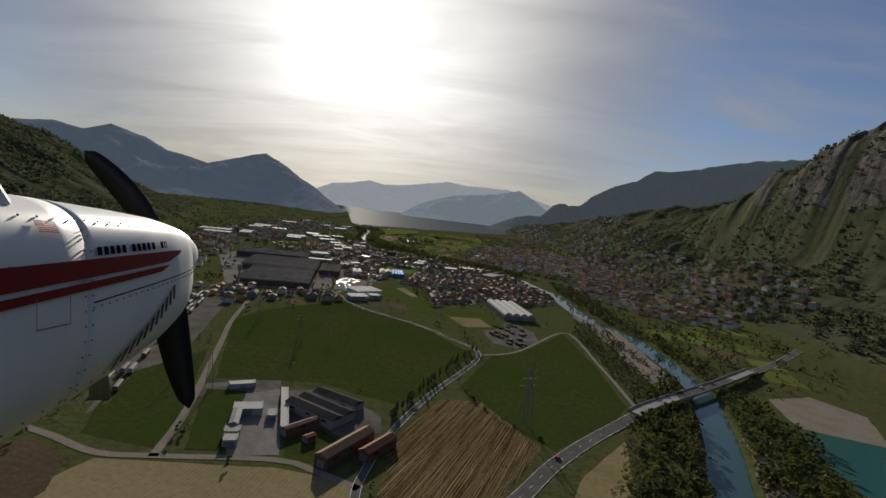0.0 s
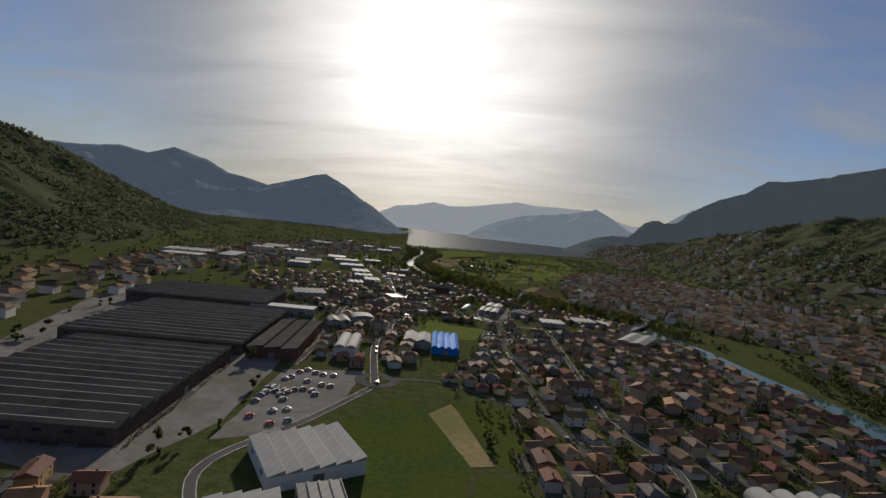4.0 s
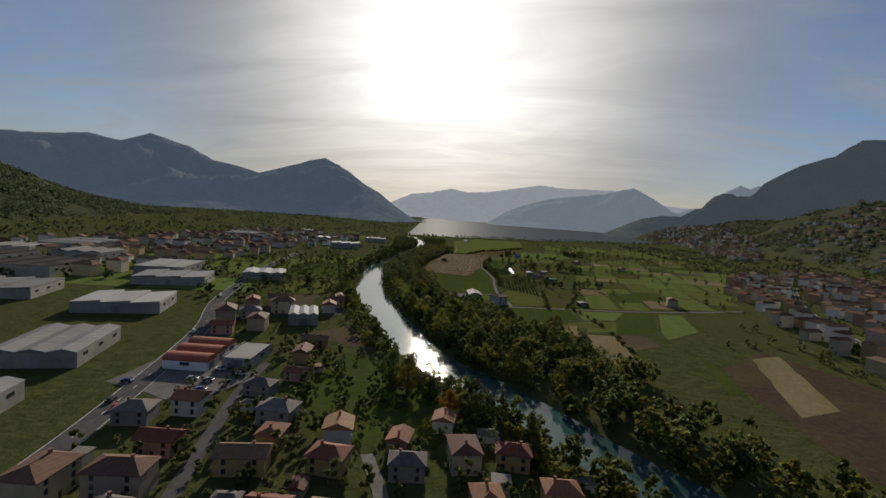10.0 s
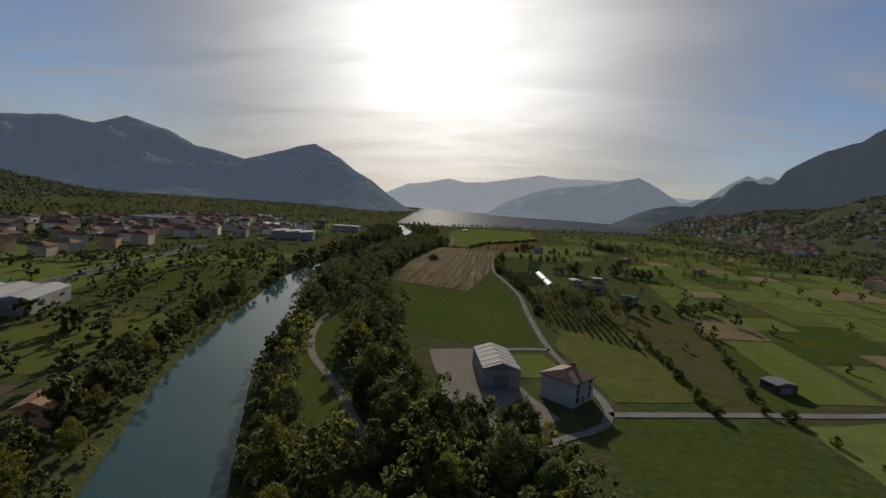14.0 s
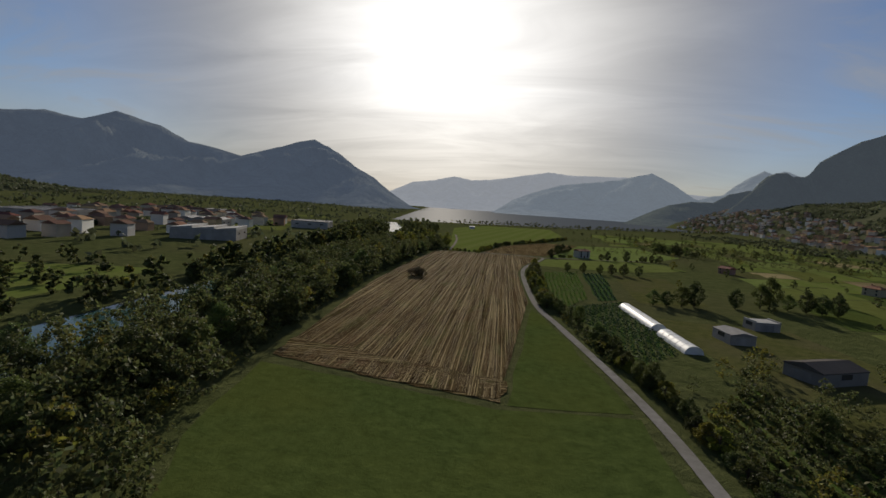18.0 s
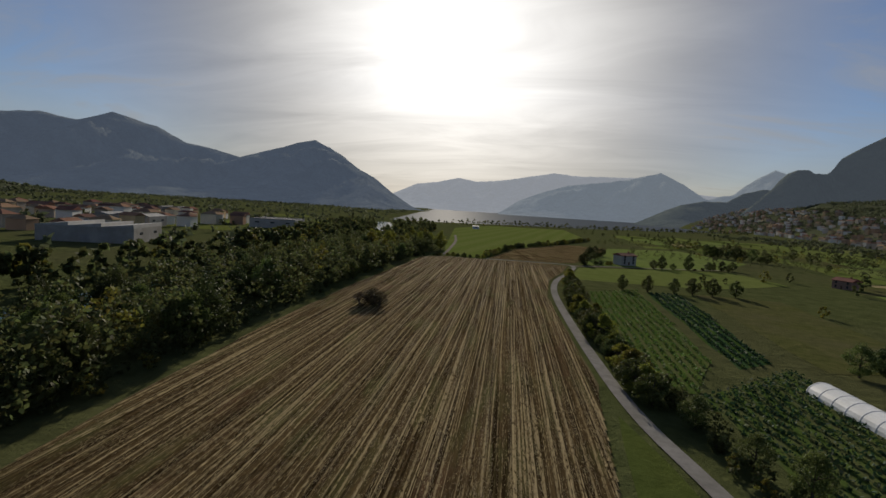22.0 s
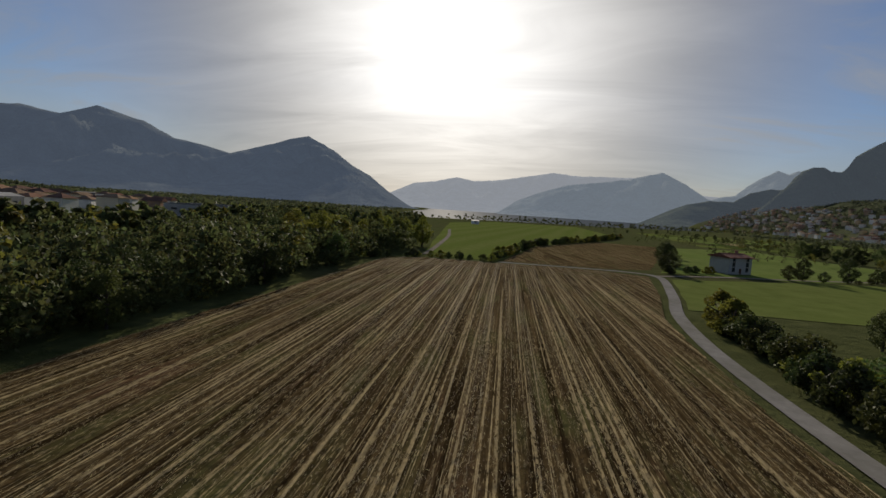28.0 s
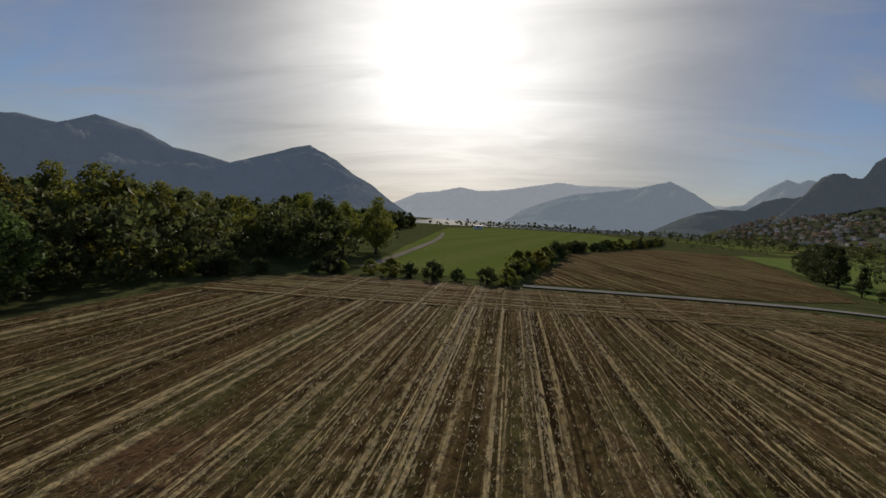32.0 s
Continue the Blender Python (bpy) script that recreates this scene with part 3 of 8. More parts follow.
M_TANROW = striped("tan", "harrowed_rows", 28, 0.5, (0.19, 0.15, 0.09), 0.5)
M_ROUGH = mat("rough_meadow", (0.048, 0.056, 0.018), (0.098, 0.098, 0.036), 0.3, 0.95, bump=0.4, big=((0.090, 0.080, 0.045), 0.04, 0.6))
G, B, T_ = M_GREEN, M_BROWN, M_TAN
FIELDS = [
    ("west_meadow", [(-140, 318), (-194, 470), (-180, 520), (-116, 610), (-60, 565), (-10, 524), (42, 440), (8, 345), (-14, 306), (-74, 330)], M_LEA, "wide bright green meadow"),
    ("east_meadow", [(27, 352), (61, 446), (92, 466), (158, 568), (160, 448), (153, 352), (137, 326), (80, 268), (50, 305)], M_LEA, "bright green meadow beside the road"),
    ("ploughed_field", [(-15, 200), (-13, 262), (13, 325), (41, 330), (72, 270), (44, 216), (30, 195)], M_PLOUGH, "ploughed brown field with pale rows"),
    ("stubble_strip", [(-170, 120), (-145, 210), (-66, 219), (-26, 214), (-22, 120)], M_STRAW, "pale dry stubble field"),
    ("ploughed_corner", [(-230, 120), (-195, 200), (-181, 222), (-156, 208), (-146, 184), (-150, 120)], B, "bare brown soil"),
    ("yard_meadow", [(-112, 226), (-137, 298), (-112, 302), (-95, 228)], M_LEA, "green meadow beside the works"),
    ("left_meadow", [(-166, 230), (-196, 300), (-172, 372), (-134, 264), (-124, 224)], M_LEA, "green strip beside the lane"),
    ("farm_meadow", [(-70, 247), (-54, 262), (-42, 252), (-48, 227), (-63, 226)], M_LEA, "small green paddock"),
    ("dry_right", [(62, 190), (90, 245), (130, 292), (112, 230), (110, 190)], T_, "dry field beside the highway"),
    ("quarry", [(282, 350), (300, 410), (352, 430), (372, 392), (335, 330)], M_GRAVEL, "bare tan quarry ground"),
    ("quarry_field", [(352, 300), (382, 385), (430, 420), (470, 360), (420, 290)], T_, "yellowish field beside the quarry"),
    ("town_meadow_a", [(-93, 694), (-97, 720), (-80, 765), (-60, 745), (-33, 700), (-34, 645), (-64, 648)], M_DEEP, "green meadow at the edge of the town"),
    ("town_dry", [(-60, 745), (-50, 765), (-22, 700), (-33, 696)], T_, "dry strip in the meadow"),
    ("town_meadow_b", [(-50, 768), (-20, 772), (-4, 748), (-12, 700), (-22, 700)], M_DEEP, "green meadow behind houses"),
    ("dark_soil", [(-78, 596), (-83, 632), (-37, 641), (-32, 604)], B, "dark ploughed plot"),
    ("dark_soil_west", [(-179, 572), (-175, 597), (-146, 569), (-156, 556)], B, "dark ploughed plot"),
    ("meadow_c", [(-30, 600), (-30, 690), (-10, 692), (4, 615), (0, 575)], M_DEEP, "long green meadow"),
    ("meadow_d", [(12, 585), (10, 640), (60, 670), (82, 610), (90, 560), (40, 530)], M_DEEP, "green plots beside the sheds"),
    ("plot_tan", [(40, 545), (20, 590), (60, 600), (72, 560)], T_, "dry plot"),
    ("park", [(-118, 950), (-115, 982), (-94, 1005), (-84, 986), (-62, 984), (-42, 989), (-48, 935), (-58, 928), (-87, 928), (-104, 936)], G, "green park among the houses"),
    ("small_meadow", [(-99, 1180), (-93, 1236), (-72, 1228), (-76, 1178)], G, "green plot between houses"),
    ("river_meadow", [(-184, 1316), (-178, 1376), (-140, 1364), (-122, 1318), (-135, 1294), (-158, 1298)], M_DEEP, "green meadow above the river"),
    ("river_meadow_b", [(-106, 1205), (-98, 1236), (-76, 1252), (-66, 1232), (-72, 1206)], G, "green meadow above the river"),
    ("scrub", [(-212, 1400), (-192, 1440), (-186, 1440), (-172, 1408), (-180, 1386)], B, "rough brown ground"),
    ("wood_field", [(-116, 1534), (-66, 1546), (-64, 1512), (-84, 1488), (-104, 1474), (-112, 1500)], M_DEEP, "deep green meadow by the wood"),
    ("wood_field_b", [(-61, 1547), (-24, 1562), (-36, 1525), (-60, 1514)], G, "bright green meadow"),
    ("wood_field_c", [(-60, 1510), (-36, 1521), (-46, 1486), (-80, 1488)], G, "green meadow"),
    ("lane_field", [(-122, 1598), (-118, 1622), (-86, 1634), (-82, 1556), (-108, 1546)], G, "green meadow beside the lane"),
    ("villa_field", [(-144, 1576), (-127, 1584), (-117, 1562), (-134, 1556)], G, "small lawn beside the barn"),
    ("grass_field", [(-178, 1592), (-190, 1628), (-212, 1672), (-219, 1706), (-167, 1698), (-141, 1702), (-136, 1642), (-128, 1594), (-148, 1588)], M_DEEP, "large green meadow"),
    ("grass_corner", [(-165, 1700), (-161, 1794), (-154, 1768), (-141, 1704)], M_DEEP, "thin grass strip beside the lane"),
    ("airstrip", [(-232, 2014), (-262, 2200), (-296, 2420), (-260, 2620), (-130, 2660), (-118, 2380), (-150, 2210), (-192, 2110), (-205, 2008)], M_MOWN, "smooth green grass airstrip"),
    ("small_stubble", [(-203, 2010), (-192, 2100), (-150, 2195), (-112, 2190), (-130, 2100), (-152, 2022), (-166, 2014)], M_STUBBLE_B, "small stubble field before the airstrip"),
    ("house_meadow", [(-150, 2016), (-128, 2096), (-112, 2186), (-40, 2230), (-20, 2120), (-60, 2050), (-100, 2024)], G, "green meadow round the house"),
    ("meadow_by_lane", [(-161, 1945), (-151, 1998), (-110, 2018), (-60, 2040), (-50, 1990), (-100, 1950)], G, "short green meadow"),
    ("leek_rows", [(-155, 1808), (-155, 1910), (-134, 1928), (-137, 1830), (-146, 1808)], M_CROPS, "rows of pale green vegetables"),
    ("cabbage_rows", [(-133, 1826), (-131, 1922), (-118, 1926), (-124, 1834)], M_DARKCROP, "rows of dark green vegetables"),
    ("garden_rows", [(-147, 1806), (-122, 1830), (-121, 1752), (-132, 1738), (-140, 1760)], M_CROPS, "vegetable rows beside the greenhouses"),
    ("weedy_rows", [(-132, 1704), (-110, 1732), (-96, 1700), (-86, 1600), (-114, 1626), (-128, 1650)], M_CROPS, "overgrown vegetable rows"),
    ("fallow", [(-115, 1830), (-112, 1930), (-80, 1930), (-84, 1840)], M_ROUGH, "dry olive fallow plot"),
    ("farm_ground", [(-110, 1735), (-116, 1800), (-70, 1800), (-60, 1700), (-88, 1640)], M_ROUGH, "rough olive farm ground"),
    ("river_clearing", [(-223, 1599), (-211, 1631), (-195, 1560), (-168, 1510), (-171, 1492), (-190, 1521)], M_DEEP, "grass clearing between the trees"),
    ("works_yard", [(-91, 225), (-121, 292), (-94, 311), (-67, 231)], M_YARD, "pale paved works yard"),
    ("farm_yard", [(-70, 252), (-88, 312), (-62, 320), (-24, 288), (-20, 266), (-40, 255), (-54, 264)], M_BALLAST, "gravel farm yard"),
    ("rail_yard", [(-178, 250), (-236, 400), (-270, 540), (-236, 560), (-200, 420), (-170, 300)], M_BALLAST, "dull grey gravel rail yard"),
    ("car_park", [(-144, 680), (-159, 780), (-112, 800), (-108, 740), (-118, 700)], M_YARD, "large grey car park"),
    ("factory_yard", [(-160, 640), (-150, 700), (-190, 900), (-230, 1000), (-400, 1010), (-410, 900), (-280, 640)], M_YARD, "dark factory yard"),
    ("shed_yard", [(-62, 1058), (-52, 1146), (-2, 1150), (-14, 1060)], M_YARD, "paved yard round sheds"),
    ("scrap_yard", [(-176, 866), (-192, 900), (-164, 902), (-150, 876)], M_GRAVEL, "gravel yard with junk"),
    ("market_yard", [(-244, 1310), (-250, 1370), (-222, 1366), (-200, 1330), (-206, 1302)], M_YARD, "paved car park of a market"),
    ("barn_yard", [(-166, 1574), (-147, 1582), (-131, 1542), (-124, 1530), (-136, 1515), (-152, 1528)], M_GRAVEL, "pale gravel yard before the barn"),
    ("tan_river_field", [(-100, 1470), (-84, 1484), (-66, 1492), (-67, 1468), (-43, 1474), (-43, 1415), (-55, 1402), (-63, 1436), (-72, 1452), (-88, 1462)], M_TANROW, "dry tan field with fine rows beside the wood"),
    ("shed_meadow", [(-58, 1510), (-37, 1518), (-42, 1485), (-61, 1478)], G, "green meadow before a small shed"),
    ("earth_strip", [(-28, 1557), (-1, 1569), (-14, 1500), (-30, 1484), (-40, 1486)], M_DEEP, "rough strip of grass and earth"),
    ("long_meadow", [(4, 1571), (23, 1576), (16, 1515), (-12, 1480), (-11, 1501)], G, "long green meadow beside the lane"),
    ("shed_plot", [(-43, 1477), (-25, 1483), (-22, 1458), (-46, 1438)], B, "brown garden plot with sheds"),
    ("wide_plough", [(-1, 1426), (37, 1473), (69, 1407), (80, 1355), (71, 1341), (20, 1302), (-1, 1321), (-4, 1384)], B, "wide brown ploughed field beside the river"),
    ("bank_meadow", [(-6, 1446), (-3, 1426), (-6, 1384), (-14, 1387)], M_DEEP, "green meadow behind the river trees"),
    ("hedge_meadow", [(-84, 1612), (-54, 1636), (-70, 1550), (-82, 1545)], M_ROUGH, "rough olive meadow between two hedges"),
    ("shed_paddock", [(-52, 1636), (-14, 1660), (-52, 1558), (-67, 1551)], M_DEEP, "green paddock with a small shed"),
    ("dry_corner", [(-82, 1692), (-58, 1678), (-54, 1639), (-90, 1618)], M_ROUGH, "rough dry meadow beside the weedy rows"),
    ("storage_yard", [(66, 490), (58, 545), (100, 600), (122, 560), (118, 512), (90, 480)], M_LOT, "dark storage yard with stacked junk"),
    ("dark_yard", [(-150, 300), (-128, 314), (-98, 326), (-94, 312), (-121, 293), (-140, 284)], M_LOT, "dark asphalt works yard"),
    ("block_meadow", [(-118, 1007), (-114, 1021), (-100, 1027), (-90, 1020), (-91, 1006), (-113, 999)], M_DEEP, "dark green plot between gardens"),
    ("hall_lot", [(-72, 1048), (-60, 1036), (-46, 1026), (-28, 1026), (-22, 1058), (-62, 1062)], M_LOT, "worn asphalt car park before the halls"),
    ("church_yard", [(-44, 985), (-20, 1005), (10, 960), (-20, 930), (-45, 935)], M_YARD, "paved square with parked cars"),
]
for fname, pts, m, lab in FIELDS:
    ob = patch(fname, wobble(pts, 0.6, len(fname)), m, lab)
    if fname == "tan_river_field":
        ob.location.z = 0.10 * S
structure("pale_plough", [(x, y, 0.145) for x, y in wobble([(23, 1452), (43, 1466), (26, 1380), (5, 1366)], 0.5, 9)], [tuple(range(len(wobble([(23, 1452), (43, 1466), (26, 1380), (5, 1366)], 0.5, 9))))], M_TANROW, False, "pale harrowed strip", "field")
patch("gravel_bar", wobble([(186, 240), (212, 300), (222, 322), (226, 300), (206, 240), (190, 215)], 1.5, 3), M_GRAVEL, "pale gravel bar in the river", "gravel bar")
patch("gravel_bar", wobble([(228, 440), (236, 520), (240, 600), (232, 640), (226, 560), (218, 450)], 1.5, 4), M_GRAVEL, "pale gravel bar in the river", "gravel bar")
patch("gravel_bar", wobble([(204, 700), (203, 640), (207, 590), (200, 480), (200, 402), (214, 392), (222, 420), (227, 450), (232, 530), (222, 632)], 2.5, 6), M_GRAVEL, "pale gravel bar in the river", "gravel bar")
patch("pond", wobble([(250, 255), (262, 310), (285, 345), (325, 338), (340, 300), (310, 250)], 2.0, 5), M_POND, "turquoise quarry pond", "pond")

# the patchwork of parcels towards the lake
rng = random.Random(21)
cols = [-116, -92, -70, -44, -18, 10, 40, 70, 104, 150, 200, 240]
for ci in range(len(cols) - 1):
    y = 1566 + 10 * (ci % 3) + max(0, cols[ci]) * 1.1
    while y < 2560 + cols[ci] * 0.3:
        step = rng.uniform(32, 84)
        x0, x1 = cols[ci] + rng.uniform(-3, 3), cols[ci + 1] + rng.uniform(-3, 3)
        bend = lambda yy: 10 * math.sin(yy / 160.0) + (yy - 1600) * 0.06
        skip = (x0 < -50 and y < 1690) or (x0 < -60 and 1690 < y < 1980) or (x0 < -30 and 1980 < y < 2190)
        if not skip:
            m = rng.choice([G, G, G, M_MOWN, G, M_MOWN, M_DEEP, M_ROUGH, M_MOWN, G, T_])
            pts = [(x0 + bend(y), y), (x1 + bend(y) - 1, y + 8), (x1 + bend(y + step) - 1, y + step + 6), (x0 + bend(y + step), y + step - 2)]
            patch("parcel", wobble(pts, 0.5, ci), m, "field parcel of the valley plain")
        y += step + rng.uniform(0, 2)
def patchwork(x0, x1, y0, y1, cell, angle, seed, share, where, label):
    """Field parcels in a turned, uneven grid, where the land is flat and free."""
    rng = random.Random(seed)
    c, s = math.cos(radians(angle)), math.sin(radians(angle))
    cx, cy = (x0 + x1) / 2, (y0 + y1) / 2
    nu, nv = int((x1 - x0) / cell), int((y1 - y0) / cell)
    for i in range(nu):
        for j in range(nv):
            if rng.random() > share:
                continue
            u, v_ = (i - nu / 2) * cell, (j - nv / 2) * cell * 1.15
            w, d = cell * rng.uniform(0.6, 0.97), cell * rng.uniform(0.6, 1.12)
            pts = [(cx + a * c - b * s, cy + a * s + b * c) for a, b in ((u, v_), (u + w, v_ + rng.uniform(-3, 3)), (u + w * rng.uniform(0.85, 1), v_ + d), (u + rng.uniform(0, 4), v_ + d))]
            if all(where(x, y) for x, y in pts):
                patch("parcel", wobble(pts, 0.8, i + j, 20), rng.choice([G, G, M_MOWN, M_DEEP, G, G, M_ROUGH, T_, B]), label)


patchwork(-900, -300, 1000, 2500, 84, 18, 31, 0.42, lambda x, y: -640 < x < -290 - max(0, (y - 1600) * 0.2) and not (x > -420 and y < 1180), "field parcel of the plain west of the river")
patchwork(60, 520, 1300, 2560, 62, 12, 32, 0.35, lambda x, y: 206 < x < 470 and y > 1500 + (x - 200) * 0.3, "field parcel among the houses")
patchwork(-40, 260, 1280, 1640, 44, 22, 34, 0.85, lambda x, y: (84 < x < 230 or (14 < x < 50 and y > 1490)) and 1345 + max(0, x - 60) * -0.5 < y < 1600 and not (60 < x < 75), "field parcel beside the river wood")
for k, (pts, m) in enumerate((([(-292, 1498), (-254, 1512), (-268, 1580), (-302, 1570)], G), ([(-332, 1588), (-288, 1600), (-300, 1690), (-352, 1670)], M_DEEP), ([(-262, 1440), (-240, 1452), (-252, 1505), (-282, 1492)], B), ([(-400, 1620), (-350, 1640), (-362, 1720), (-420, 1700)], G), ([(-360, 1700), (-312, 1712), (-326, 1800), (-384, 1780)], M_MOWN))):
    patch("parcel", wobble(pts, 0.8, k), m, "field parcel on the west bank")
patchwork(250, 500, 430, 1050, 52, -18, 33, 0.7, lambda x, y: 262 < x < 470 and not (340 < y < 440), "green parcel east of the river")

ROADS = {
    "highway": ([(10, 150), (30, 190), (51, 217), (77, 254), (115, 297), (170, 349), (257, 419), (415, 559), (538, 677)], 4.6),
    "main_road": ([(173, 1182), (112, 1069), (60, 1032), (0, 1024), (-50, 1035), (-94, 1065), (-133, 1103), (-159, 1129), (-185, 1171), (-206, 1236), (-223, 1288), (-262, 1384), (-303, 1458), (-358, 1600), (-420, 1800)], 4.2),
    "tree_lane": ([(-18, 160), (-24, 200), (-24, 221), (-16, 265), (5, 330), (48, 441), (20, 490), (-14, 529), (-86, 583), (-119, 632), (-134, 664), (-115, 716), (-100, 770)], 2.4),
    "field_lane": ([(48, 441), (88, 468), (163, 574), (165, 448), (160, 345)], 1.6),
    "works_lane": ([(-200, 232), (-176, 225), (-147, 215), (-120, 218), (-67, 226), (-46, 220), (-24, 210)], 2.2),
    "west_lane": ([(-122, 217), (-133, 268), (-169, 386), (-192, 460), (-215, 560)], 2.2),
    "town_road": ([(-100, 780), (-118, 840), (-130, 893), (-128, 921), (-134, 965), (-126, 1010), (-104, 1050), (-94, 1065)], 2.8),
    "factory_road": ([(-159, 790), (-168, 861), (-180, 891), (-188, 949), (-200, 1000), (-196, 1060), (-190, 1090), (-171, 1140)], 2.8),
    "church_street": ([(54, 682), (60, 727), (39, 779), (34, 866), (23, 1019)], 2.4),
    "side_street": ([(20, 724), (5, 769), (-11, 854), (-20, 912), (-30, 1028)], 2.2),
    "park_street": ([(-98, 790), (-60, 800), (-20, 780), (5, 769), (39, 779), (100, 790), (170, 800)], 2.0),
    "river_street": ([(34, 866), (100, 870), (160, 900), (150, 1000), (112, 1069)], 2.2),
    "garden_street": ([(-152, 1170), (-163, 1216), (-172, 1250), (-195, 1312), (-205, 1350)], 2.0),
    "short_street": ([(-133, 1103), (-118, 1140), (-112, 1190), (-126, 1260), (-140, 1290)], 1.8),
    "right_bank_road": ([(173, 1182), (173, 1264), (237, 1301), (331, 1328), (420, 1340)], 3.0),
    "right_bank_street": ([(173, 1264), (130, 1340), (110, 1420), (130, 1560), (180, 1720), (260, 1900)], 2.4),
    "valley_lane": ([(-111, 1537), (-76, 1549), (-29, 1565), (23, 1589), (90, 1630)], 1.5),
    "field_road": ([(-128, 1515), (-111, 1538), (-124, 1591), (-132, 1649), (-138, 1705), (-152, 1769), (-160, 1806), (-167, 1890), (-166, 1932), (-160, 1962), (-154, 2000), (-160, 2008), (-172, 2009), (-204, 2006)], 1.2),
    "barn_lane": ([(-146, 1580), (-135, 1587), (-124, 1591)], 1.3),
    "house_lane": ([(-154, 2004), (-130, 2018), (-100, 2030), (-60, 2050)], 1.2),
    "river_track": ([(-160, 1498), (-172, 1515), (-185, 1534), (-200, 1553), (-212, 1580), (-218, 1608)], 1.2),
    "airstrip_track": ([(-231, 2012), (-236, 2060), (-246, 2140), (-262, 2230)], 1.1),
}
for rname, (pts, half) in ROADS.items():
    line = smooth_line(pts, 6)
    z = 0.175 if half > 2.5 else 0.16
    if rname == "highway":
        z = lambda k: 0.175 + 4.7 * math.exp(-((k - 0.47) / 0.16) ** 4)
    v, f = ribbon(line, half, z)
    m = M_GRAVEL if rname in ("river_track", "airstrip_track", "works_lane", "west_lane", "house_lane") else M_LANE if half < 2 else M_ASPHALT
    structure(rname, v, f, m, False, "grey asphalt road" if m is M_ASPHALT else "narrow pale lane" if m is M_LANE else "pale gravel track", "road")
    if half > 2.3 and m is M_ASPHALT:
        for side in (-1, 1):
            v, f = ribbon(line, 0.09, (lambda k: z(k) + 0.015) if callable(z) else z + 0.015, side * (half - 0.35))
            structure("road_line", v, f, M_LINE, False, "thin white edge line", "road marking")
    if half > 3:
        dash = [line[i:i + 2] for i in range(0, len(line) - 1, 2)]
        vv, ff = [], []
        for seg in dash:
            a, b = seg if len(seg) == 2 else (seg[0], seg[0])
            k = line.index(a) / len(line)
            v, f = ribbon([a, (a[0] * 0.5 + b[0] * 0.5, a[1] * 0.5 + b[1] * 0.5)], 0.09, (z(k) if callable(z) else z) + 0.015)
            ff += [tuple(i + len(vv) for i in q) for q in f]
            vv += v
        structure("road_dashes", vv, ff, M_LINE, False, "white centre dashes", "road marking")
ring = [(-100 + 11 * math.cos(a * math.pi / 16), 786 + 11 * math.sin(a * math.pi / 16)) for a in range(33)]
v, f = ribbon(ring, 3.2, 0.195)
structure("roundabout", v, f, M_ASPHALT, False, "grey asphalt roundabout", "road")
ALL_ROADS = [(smooth_line(p, 25), h) for p, h in ROADS.values()]

# the stubble field under the last approach: straight ridges, slightly wandering
FIELD_EDGE = [(-219, 1712), (-228, 1776), (-233, 1817), (-237, 1880), (-239, 1990), (-228, 2000), (-206, 2002), (-171, 2005), (-157.5, 1999), (-163, 1962), (-169, 1932), (-170, 1890), (-163, 1806), (-167, 1702), (-193, 1706)]


def inside(x, y, poly):
    """Which of the points lie in the polygon (numpy)."""
    x, y = np.asarray(x, float), np.asarray(y, float)
    hit = np.zeros(np.broadcast(x, y).shape, bool)
    for (ax, ay), (bx, by) in zip(poly, poly[1:] + poly[:1]):
        if ay != by:
            hit ^= ((ay > y) != (by > y)) & (x < (bx - ax) * (y - ay) / (by - ay) + ax)
    return hit


M_STUBBLE = stubble_mat("stubble_ridges", 3.5)
patch("headland", wobble(FIELD_EDGE, 0.5, 8), M_STUB, "trodden edge of the stubble field")
tilt = radians(3.5)
rr = np.arange(-64, 64, 0.30)
ss = np.arange(1680, 2030, 1.6)
RR, SS = np.meshgrid(rr, ss)
wig = 0.5 * np.sin(SS / 37.0 + RR * 0.05) + 1.5 * np.sin(SS / 110.0)
CX, CY = -200.0, 1850.0
FX = CX + (RR + wig) * math.cos(tilt) - (SS - CY) * math.sin(tilt)
FY = CY + (RR + wig) * math.sin(tilt) + (SS - CY) * math.cos(tilt)
FZ = 0.19 + 0.05 * np.sin(RR * 2 * math.pi / 0.96) + 0.04 * np.sin(RR * 1.31 + 2) + 0.05 * np.random.RandomState(3).rand(*RR.shape)
keep = inside((FX[:-1, :-1] + FX[1:, 1:]) / 2, (FY[:-1, :-1] + FY[1:, 1:]) / 2, FIELD_EDGE)
fidx = np.arange(RR.size).reshape(RR.shape)
fq = np.stack([fidx[:-1, :-1], fidx[:-1, 1:], fidx[1:, 1:], fidx[1:, :-1]], -1)[keep]
used = np.unique(fq)
remap = np.zeros(RR.size, int)
remap[used] = np.arange(len(used))
structure("stubble_field", np.stack([FX, FY, FZ], -1).reshape(-1, 3)[used].tolist(), remap[fq].tolist(), M_STUBBLE, False, "harvested maize field with pale stubble rows", "field")

